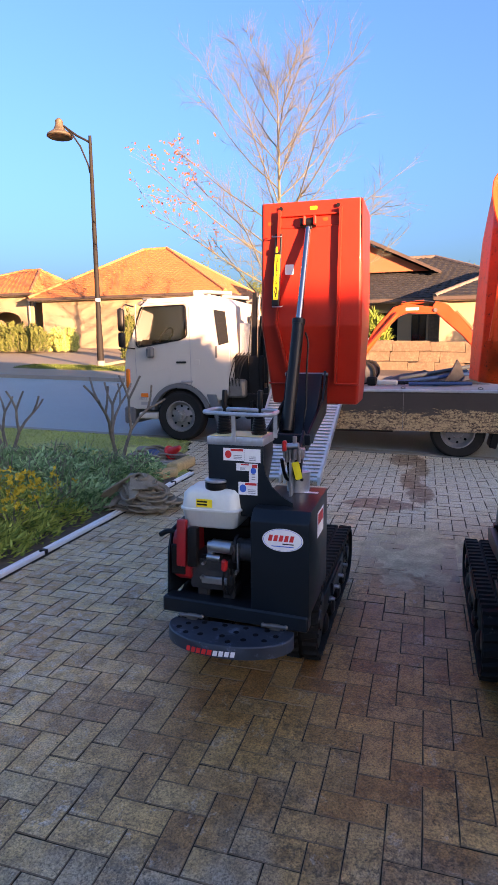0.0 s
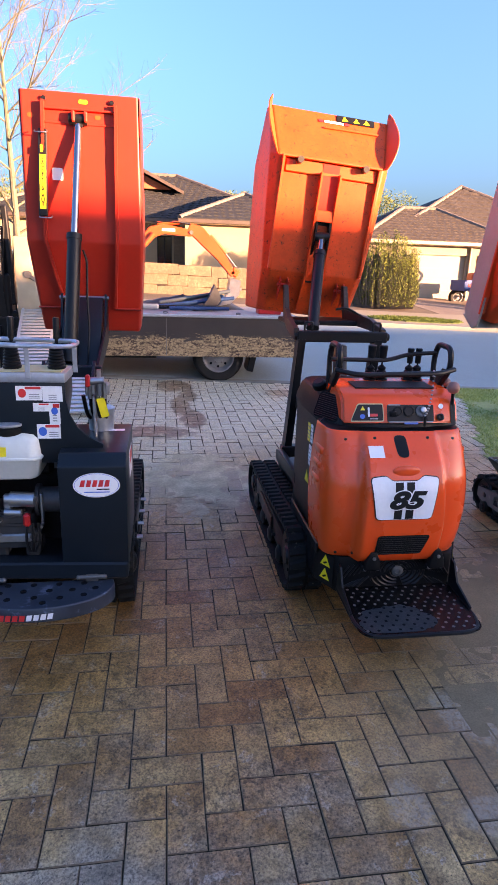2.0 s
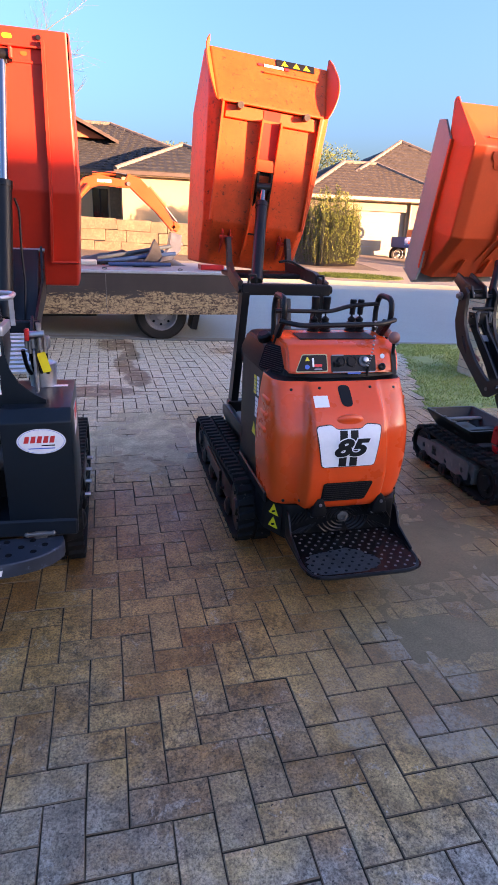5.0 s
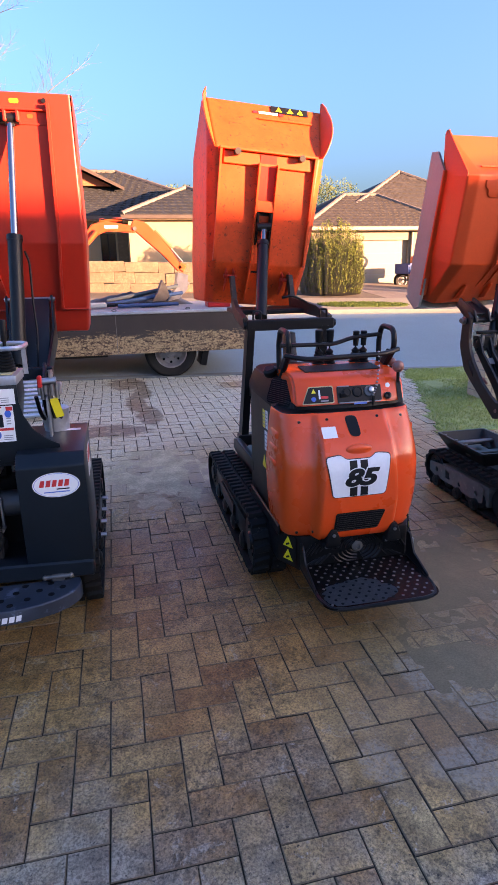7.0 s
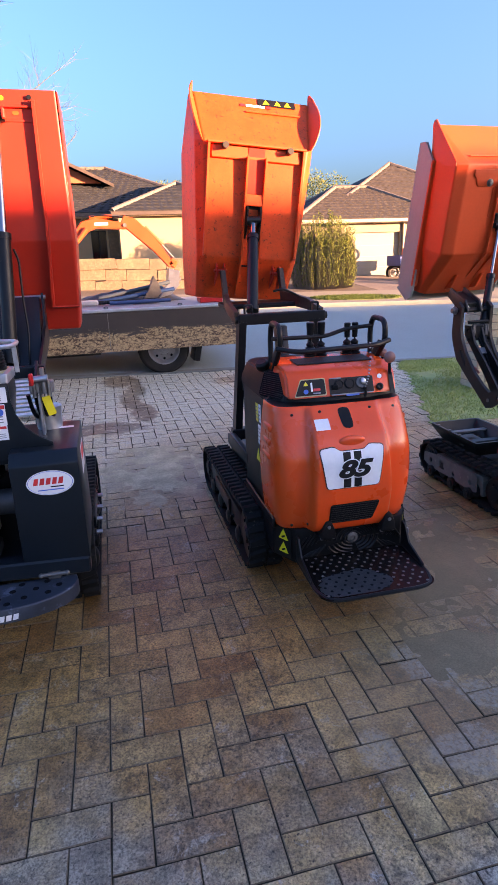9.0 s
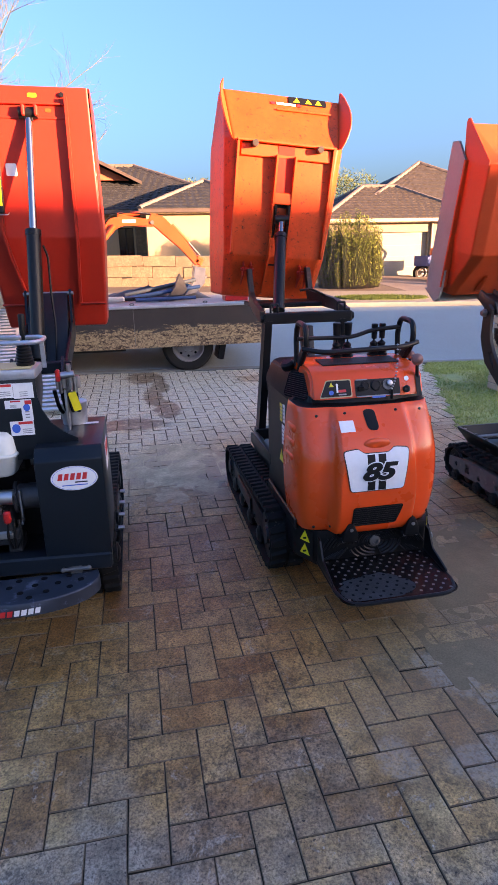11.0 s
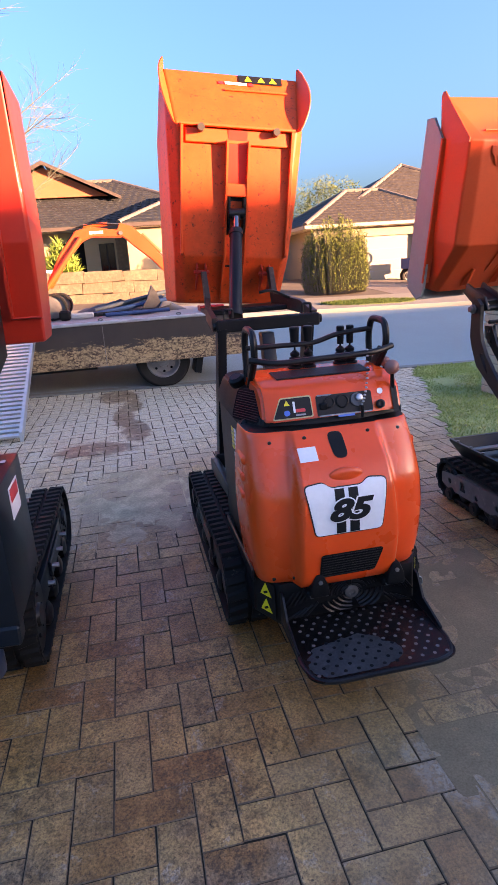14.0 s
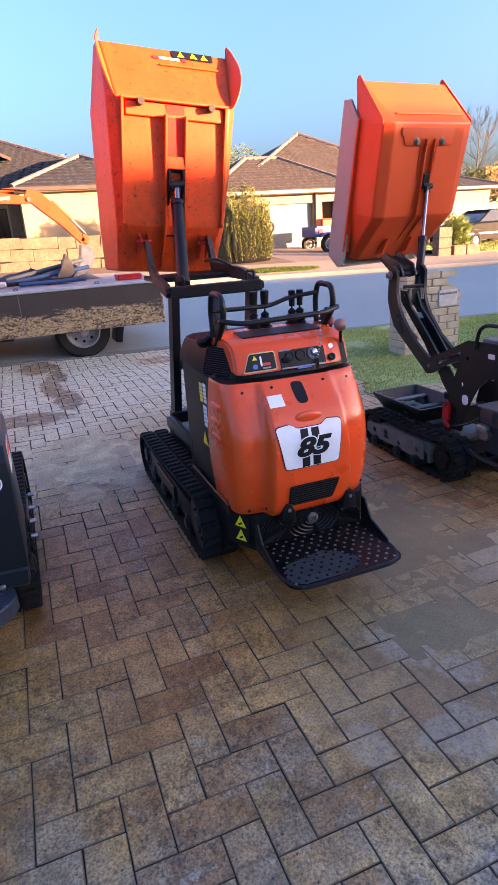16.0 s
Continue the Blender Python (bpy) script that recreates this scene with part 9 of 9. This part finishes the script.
# bin
bin3 = new("bin")
bin3.parent = bd
bin3.matrix_local = pose(0.135, 0.922, 1.223, 12.9, -0.7, 6.6)
tagged(bin3, "tipped orange steel bin with pale liner board")
skip("shell", [(0.0, 0.312, 0.136, 0.334, 0.205, 0.335, 0.30), (0.346, 0.311, -0.099, 0.387, -0.060, 0.392, 0.21), (0.937, 0.315, -0.079, 0.396, -0.060, 0.400, 0.20), (1.155, 0.372, 0.235, 0.376, 0.241, 0.380, 0.25)], M["orange"], bin3)
for sx in (-1, 1):
    bm = B()
    loft(bm, [[(sx * (0.394 - 0.022 * max(0.0, (z - 0.95) / 0.22) + d), y, z) for y, z in ((-0.062, 0.925), (-0.060, 0.950), (0.235, 1.168), (0.262, 1.190), (0.285, 1.186), (0.292, 1.160), (0.215, 0.95), (0.205, 0.90))] for d in (0.0, 0.007)])
    part("chute_ear", bm, M["orange"], bin3)


def f3(z):
    return -0.099 + 0.02 * (z - 0.346) / 0.59 if z > 0.346 else 0.136 - 0.235 * z / 0.346


for x in (-0.036, 0.040):
    bm = B()
    prism(bm, [(f3(0.12) + 0.01, 0.12), (f3(0.12) - 0.02, 0.14), (f3(0.34) - 0.034, 0.35), (f3(0.84) - 0.030, 0.84), (f3(0.84) + 0.01, 0.84)], "x", x - 0.005, x + 0.005)
    part("underside_rail", bm, M["orange"], bin3)
bm = B()
prism(bm, [(x, z) for x, z in ((-0.255, 0.905), (-0.255, 0.865), (-0.225, 0.845), (-0.225, 0.815), (-0.205, 0.795), (0.195, 0.795), (0.215, 0.815), (0.215, 0.905))], "y", f3(0.85) - 0.012, f3(0.85) + 0.012, 0.003)
part("cross_plate", bm, M["orange"], bin3, "welded orange mounting plate")
part("floor_fold", box(B(), (0.03, -0.030, 0.985), (0.62, 0.012, 0.012), 0.004), M["orange"], bin3)
bm = B()
for x in (-0.07, 0.075):
    box(bm, (x, f3(0.80) - 0.006, 0.66), (0.008, 0.010, 0.28), 0.002)
pieces("weld_bead", bm, M["orange"], bin3)
for x in (-0.15, 0.085):
    bm = B()
    prism(bm, [(f3(0.03), 0.03), (f3(0.05) - 0.06, 0.06), (f3(0.15) - 0.035, 0.17), (f3(0.15) + 0.01, 0.17)], "x", x - 0.009, x + 0.009, 0.003)
    part("stop_lug", bm, M["orange"], bin3)
for x in (-0.117, 0.116):
    part("bolt", lathe(B(), [(0.026, 0), (0.026, 0.006), (0.017, 0.008), (0.017, 0.018), (0.008, 0.020)], on_rear(x, f3(0.82) - 0.010, 0.822), 12), M["steel_dull"], bin3)
bm = B()
box(bm, (0.002, f3(0.56) - 0.02, 0.575), (0.062, 0.03, 0.10), 0.006)
part("ram_bracket", bm, STEEL3, bin3)
bm = B()
LID = ((0.172, 0.93), (0.285, 1.050), (0.354, 1.040), (0.358, 0.05), (0.33, 0.00), (0.225, -0.062), (0.175, -0.03), (0.160, 0.04))
loft(bm, [[(x, y, z) for y, z in LID] for x in (-0.420, -0.402)])
for sx in (-1, 1):
    box(bm, (sx * 0.402, 0.262, 0.49), (0.014, 0.010, 1.04), 0.003, (-4.5, 0, 0))
loft(bm, [[(x, y, z) for y, z in ((0.200, -0.060), (0.225, -0.064), (0.36, 0.0), (0.355, 0.012))] for x in (-0.42, 0.36)])
loft(bm, [[(x, y, z) for y, z in LID] for x in (0.386, 0.400)])
part("liner_board", bm, M["liner"], bin3, "pale grey liner board on the rim")
bm = B()
box(bm, (-0.412, 0.228, 0.99), (0.010, 0.006, 0.15), 0.002, (-43, 0, 0))
part("board_edge", bm, M["steel_dull"], bin3)
bm = B()
for sx in (-1, 1):
    box(bm, (sx * 0.400, 0.172, 0.50), (0.050, 0.020, 0.88), 0.004, (0.0, 0, 0))
pieces("rim_flange", bm, M["orange"], bin3)

# ---- herringbone pavers of the drive ----
def oval(n, l, pos, cx, cy, rx, ry, soft, warp):
    """1 inside an oval patch with a ragged edge, 0 outside."""
    mp = n.new("ShaderNodeMapping")
    mp.vector_type = "POINT"
    mp.inputs["Location"].default_value = (-cx / rx, -cy / ry, 0)
    mp.inputs["Scale"].default_value = (1 / rx, 1 / ry, 0)
    l.new(pos, mp.inputs["Vector"])
    ln = n.new("ShaderNodeVectorMath")
    ln.operation = "LENGTH"
    l.new(mp.outputs["Vector"], ln.inputs[0])
    ad = n.new("ShaderNodeMath")
    ad.operation = "MULTIPLY_ADD"
    l.new(warp, ad.inputs[0])
    ad.inputs[1].default_value = 1.6
    l.new(ln.outputs["Value"], ad.inputs[2])
    mr = n.new("ShaderNodeMapRange")
    mr.inputs["From Min"].default_value, mr.inputs["From Max"].default_value = 1.8 + soft, 1.8 - soft
    l.new(ad.outputs["Value"], mr.inputs["Value"])
    return mr.outputs["Result"]


def most(n, l, a, b):
    x = n.new("ShaderNodeMath")
    x.operation = "MAXIMUM"
    l.new(a, x.inputs[0])
    l.new(b, x.inputs[1])
    return x.outputs["Value"]


def times(n, l, a, b):
    x = n.new("ShaderNodeMath")
    x.operation = "MULTIPLY"
    for s, v in zip(x.inputs, (a, b)):
        if isinstance(v, (int, float)):
            s.default_value = v
        else:
            l.new(v, s)
    return x.outputs["Value"]


def paver_material(name, island):
    m, n, l, p = nodes_of(name)
    geo = n.new("ShaderNodeNewGeometry")
    pos = geo.outputs["Position"]
    if island:
        rnd = geo.outputs["Random Per Island"]
    else:
        rnd = n.new("ShaderNodeObjectInfo").outputs["Random"]

    def noise_at(scale, detail, rough, dist=0.0, shift=0.0):
        t = n.new("ShaderNodeTexNoise")
        t.noise_dimensions = "4D"
        t.inputs["Scale"].default_value, t.inputs["Detail"].default_value = scale, detail
        t.inputs["Roughness"].default_value, t.inputs["Distortion"].default_value = rough, dist
        t.inputs["W"].default_value = shift
        l.new(pos, t.inputs["Vector"])
        return t.outputs["Fac"]
    base = ramp_node(n, l, rnd, [(0.0, (0.38, 0.205, 0.080)), (0.3, (0.50, 0.310, 0.124)), (0.7, (0.59, 0.390, 0.166)), (1.0, (0.47, 0.330, 0.165))]).outputs["Color"]
    warp = noise_at(2.2, 5, 0.6)
    warp2 = noise_at(5.5, 6, 0.65, 0.3, 4.0)
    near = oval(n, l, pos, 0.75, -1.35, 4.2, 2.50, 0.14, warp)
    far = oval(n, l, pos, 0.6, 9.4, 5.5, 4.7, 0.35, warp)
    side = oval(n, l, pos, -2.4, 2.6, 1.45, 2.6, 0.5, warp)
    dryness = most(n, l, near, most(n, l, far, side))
    # uneven firing and sandy grain
    tone = ramp_node(n, l, noise_at(8.0, 9, 0.72, 0.1, 9.0), [(0.35, (0.56, 0.52, 0.46)), (0.60, (1.32, 1.31, 1.28))]).outputs["Color"]
    col = mix_node(n, l, 1.0, base, tone, "MULTIPLY")
    # far pavers paled: dry, with grazing skylight put into the colour
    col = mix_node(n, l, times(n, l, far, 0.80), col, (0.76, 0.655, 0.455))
    # grey lime bloom on the dry surface, in blotches
    blot = noise_at(15.0, 9, 0.72, 0.15, 1.0)
    bloom = ramp_node(n, l, blot, [(0.45, (0, 0, 0)), (0.60, (1, 1, 1))]).outputs["Color"]
    col = mix_node(n, l, times(n, l, bloom, times(n, l, dryness, 0.6)), col, (0.54, 0.48, 0.39))
    slab = ramp_node(n, l, noise_at(4.0, 7, 0.7, 0.4, 13.0), [(0.34, (0.35, 0.35, 0.35)), (0.50, (1, 1, 1))]).outputs["Color"]
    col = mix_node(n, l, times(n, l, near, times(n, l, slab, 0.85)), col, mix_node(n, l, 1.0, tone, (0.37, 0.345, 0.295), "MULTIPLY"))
    # dark algae in clusters of specks
    cover = ramp_node(n, l, noise_at(3.6, 5, 0.6, 0.3, 5.0), [(0.42, (0.25, 0.25, 0.25)), (0.60, (0.95, 0.95, 0.95))]).outputs["Color"]
    spk = ramp_node(n, l, noise_at(34.0, 7, 0.72, 0.1, 2.0), [(0.48, (0, 0, 0)), (0.57, (1, 1, 1))]).outputs["Color"]
    clean = n.new("ShaderNodeMath")
    clean.operation = "SUBTRACT"
    clean.inputs[0].default_value = 1.0
    l.new(times(n, l, most(n, l, side, far), 0.75), clean.inputs[1])
    col = mix_node(n, l, times(n, l, times(n, l, spk, cover), times(n, l, clean.outputs["Value"], 0.72)), col, (0.080, 0.058, 0.036))
    pit = ramp_node(n, l, noise_at(75.0, 3, 0.55, 0.0, 7.0), [(0.645, (0, 0, 0)), (0.675, (1, 1, 1))]).outputs["Color"]
    col = mix_node(n, l, times(n, l, pit, 0.85), col, (0.022, 0.016, 0.011))
    lime = ramp_node(n, l, noise_at(7.5, 9, 0.78, 0.9, 8.0), [(0.565, (0, 0, 0)), (0.60, (1, 1, 1))]).outputs["Color"]
    chalk = ramp_node(n, l, noise_at(52.0, 5, 0.7, 0.2, 11.0), [(0.40, (0.15, 0.15, 0.15)), (0.55, (1, 1, 1))]).outputs["Color"]
    crust = oval(n, l, pos, 1.08, 1.72, 0.10, 0.14, 0.12, warp2)
    for cx, cy, rx, ry in ((1.86, 2.05, 0.24, 0.20), (1.02, 1.30, 0.14, 0.10), (1.36, 1.18, 0.26, 0.09), (0.72, 1.38, 0.07, 0.09), (1.75, 1.40, 0.22, 0.10), (1.20, 1.52, 0.08, 0.07)):
        crust = most(n, l, crust, oval(n, l, pos, cx, cy, rx, ry, 0.12, warp2))
    col = mix_node(n, l, times(n, l, times(n, l, lime, chalk), 0.62), col, (0.60, 0.56, 0.49))
    grain = ramp_node(n, l, noise_at(110.0, 4, 0.8, 0.0, 3.0), [(0.38, (0.22, 0.21, 0.20)), (0.58, (1.32, 1.32, 1.32))]).outputs["Color"]
    col = mix_node(n, l, 0.8, col, mix_node(n, l, 1.0, col, grain, "MULTIPLY"))
    # washed wet ground round the machines and the runnels that lead off it
    wet = oval(n, l, pos, 0.35, 2.55, 1.45, 0.85, 0.22, warp)
    wet = most(n, l, wet, oval(n, l, pos, 1.9, 4.0, 1.7, 1.5, 0.25, warp))
    wet = most(n, l, wet, oval(n, l, pos, -0.2, 2.0, 0.9, 0.5, 0.25, warp))
    wet = most(n, l, wet, times(n, l, oval(n, l, pos, 0.55, 1.62, 1.5, 0.62, 0.35, warp), 0.8))
    run = oval(n, l, pos, 0.10, 8.25, 0.26, 0.34, 0.1, warp2)
    for cx, cy, rx, ry in ((0.27, 7.65, 0.11, 0.5), (0.16, 6.95, 0.12, 0.5), (0.29, 6.3, 0.13, 0.42), (-0.1, 5.75, 0.34, 0.22), (1.62, 7.9, 0.3, 0.25), (1.85, 7.3, 0.14, 0.55), (2.1, 6.6, 0.2, 0.3)):
        run = most(n, l, run, oval(n, l, pos, cx, cy, rx, ry, 0.1, warp2))
    run = times(n, l, run, ramp_node(n, l, noise_at(11.0, 7, 0.7, 0.6, 6.0), [(0.40, (0.1, 0.1, 0.1)), (0.48, (1, 1, 1))]).outputs["Color"])
    damp = most(n, l, wet, run)
    col = mix_node(n, l, times(n, l, damp, 0.85), col, mix_node(n, l, 1.0, col, (0.60, 0.485, 0.365), "MULTIPLY"))
    col = mix_node(n, l, times(n, l, run, 0.68), col, (0.14, 0.078, 0.045))
    # thin dried mud
    mud = most(n, l, oval(n, l, pos, 0.25, 4.25, 0.40, 0.62, 0.3, warp2), times(n, l, oval(n, l, pos, 1.5, 2.25, 0.52, 0.75, 0.35, warp2), 0.8))
    mud = most(n, l, mud, times(n, l, oval(n, l, pos, 1.15, 1.65, 0.5, 0.55, 0.3, warp2), 0.7))
    col = mix_node(n, l, times(n, l, mud, 0.55), col, (0.29, 0.205, 0.120))
    col = mix_node(n, l, times(n, l, crust, times(n, l, chalk, 0.38)), col, (0.44, 0.395, 0.315))
    l.new(col, p.inputs["Base Color"])
    rr = n.new("ShaderNodeMapRange")
    rr.inputs["To Min"].default_value, rr.inputs["To Max"].default_value = 0.56, 0.28
    l.new(times(n, l, damp, ramp_node(n, l, blot, [(0.35, (1, 1, 1)), (0.7, (0.35, 0.35, 0.35))]).outputs["Color"]), rr.inputs["Value"])
    l.new(rr.outputs["Result"], p.inputs["Roughness"])
    p.inputs["Specular IOR Level"].default_value = 0.34
    bp = n.new("ShaderNodeBump")
    bp.inputs["Strength"].default_value, bp.inputs["Distance"].default_value = 0.9, 0.004
    l.new(noise_at(70.0, 6, 0.7), bp.inputs["Height"])
    l.new(bp.outputs["Normal"], p.inputs["Normal"])
    return m


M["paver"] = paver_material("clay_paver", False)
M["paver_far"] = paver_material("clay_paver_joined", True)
M["joint"] = mat("dark_joint_sand", (0.040, 0.029, 0.019), 0.95, spec=0.15, var=0.25, scale=3, grain=0.4, gscale=120, bump=0.4)
M["paver_edge"] = mat("dirty_paver_edge", (0.21, 0.145, 0.092), 0.9, spec=0.25, var=0.4, scale=9, grain=0.4, gscale=90, bump=0.3)
M["mud_brown"] = mat("damp_brown_mud", (0.29, 0.208, 0.120), 0.85, spec=0.12, var=0.16, scale=4, grain=0.35, gscale=140, bump=0.4, wear=(0.10, 0.065, 0.038), wear_at=0.76)
M["mud"] = mat("dried_mud_film", (0.62, 0.49, 0.31), 0.85, spec=0.15, var=0.3, scale=6, grain=0.5, gscale=90, bump=0.5, wear=(0.42, 0.32, 0.20), wear_at=0.62)
drive = sheet("driveway", steps(-4.2, 5.0, 0.4), steps(-3.0, 6.8, 0.5)[:-1] + steps(6.8, 8.62, 0.2), -0.0045, M["joint"], "driveway of brown herringbone clay pavers, wet and muddy", "driveway", 0.06, lambda x, y: on_drive(x, y))


def paver_shape(x0, x1, y0, y1, rng, deep=0.03):
    """Corners of a paver: worn top, chamfer and sides."""
    c = [(x0, y0), (x1, y0), (x1, y1), (x0, y1)]
    cx, cy = (x0 + x1) / 2, (y0 + y1) / 2
    vs, fs = [], []
    for inset, z in ((0.0, -deep), (0.0, -0.0034), (0.0024, 0.0)):
        for px, py in c:
            k = inset * rng.uniform(0.7, 1.5)
            vs.append((px + (k if px < cx else -k), py + (k if py < cy else -k), z))
    for r in (0, 4):
        for i in range(4):
            j = (i + 1) % 4
            fs.append((r + i, r + j, r + 4 + j, r + 4 + i))
    fs.append((8, 9, 10, 11))
    return vs, fs


rng = random.Random(61)
U, GAP = 0.1158, 0.0014
shapes = {}
for kind, (w, h) in (("H", (2, 1)), ("V", (1, 2))):
    for k in range(4):
        vs, fs = paver_shape(GAP - w * U / 2, w * U / 2 - GAP, GAP - h * U / 2, h * U / 2 - GAP, rng)
        me = bpy.data.meshes.new("paver")
        me.from_pydata(vs, [], fs)
        me.materials.append(M["paver"])
        me.materials.append(M["joint"])
        me.polygons.foreach_set("material_index", [1] * 4 + [2] * 4 + [0])
        me.materials.append(M["paver_edge"])
        shapes[kind, k] = me
jv, jf = [], []
count = 0
for a in range(-40, 46):
    for b in range(-40, 64):
        q = (a - b) % 4
        if q == 0:
            w, h, kind = 2, 1, "H"
        elif q == 3:
            w, h, kind = 1, 2, "V"
        else:
            continue
        x0, y0 = -0.132 + a * U, 1.53 + b * U
        x1, y1 = x0 + w * U, y0 + h * U
        cx, cy = (x0 + x1) / 2, (y0 + y1) / 2
        if y1 < -2.97 or y0 > 8.55 or not any(on_drive(px, py) for px in (x0 + 0.01, x1 - 0.01) for py in (y0, y1)):
            continue
        tilt = (rng.gauss(0, 0.35), rng.gauss(0, 0.35), rng.gauss(0, 0.45))
        dz = rng.gauss(0, 0.0009)
        if -1.30 < cx < 1.95 and 0.92 < cy < 3.32 and count < 300:
            ob = new("paver", shapes[kind, rng.randrange(4)])
            ob.parent = drive
            ob.matrix_local = pose(cx, cy, dz, *tilt)
            count += 1
        else:
            if cy < 6.6:
                x0 = max(x0, -2.46)
            x1, y1, y0 = min(x1, 4.6), min(y1, 8.618), max(y0, -2.998)
            g = GAP * (1.0 if cy < 2.2 else 1.35 if cy < 4.6 else 1.7)
            vs, fs = paver_shape(x0 + g - cx, x1 - g - cx, y0 + g - cy, y1 - g - cy, rng)
            m = pose(cx, cy, dz, *tilt)
            i = len(jv)
            for v in vs:
                v = m @ Vector(v)
                jv.append((v.x, v.y, v.z + fall(v.x, v.y)))
            jf += [tuple(i + k for k in f) for f in fs]
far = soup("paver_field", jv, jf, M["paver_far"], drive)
far.data.materials.append(M["joint"])
far.data.materials.append(M["paver_edge"])
far.data.polygons.foreach_set("material_index", ([1] * 4 + [2] * 4 + [0]) * (len(jf) // 9))


def mud_film(cx, cy, rx, ry, seed, high, material):
    """A thin skin of dried mud that fills the joints and thins out to a ragged edge."""
    bm = B()
    n = 56
    rows = []
    for j in range(n + 1):
        row = []
        for i in range(n + 1):
            x, y = cx + (i / n * 2 - 1) * rx * 1.3, cy + (j / n * 2 - 1) * ry * 1.3
            r = math.hypot((x - cx) / rx, (y - cy) / ry)
            z = high * (1.1 - r * r * 1.1) + 0.004 * noise.noise(V(x * 5, y * 5, seed)) + 0.0022 * noise.noise(V(x * 17, y * 17, seed)) - 0.016 * max(0.0, noise.noise(V(x * 4.5, y * 4.5, seed + 9.0)) - 0.22)
            row.append(bm.verts.new((x, y, max(-0.0065, min(z, 0.0028 + 0.0006 * noise.noise(V(x * 40, y * 40, 0)))))))
        rows.append(row)
    for j in range(n):
        for i in range(n):
            f = (rows[j][i], rows[j][i + 1], rows[j + 1][i + 1], rows[j + 1][i])
            if max(v.co.z for v in f) > -0.004:
                bm.faces.new(f)
    bmesh.ops.delete(bm, geom=[v for v in bm.verts if not v.link_faces], context="VERTS")
    structure(part("mud_film", bm, material, angle=80), "thin film of dried mud over the pavers", "mud")


mud_film(0.25, 4.3, 0.36, 0.55, 1.0, 0.003, M["mud"])
mud_film(1.62, 2.45, 0.36, 0.42, 2.0, 0.0022, M["mud_brown"])
mud_film(1.36, 1.86, 0.22, 0.28, 3.0, 0.0012, M["mud_brown"])
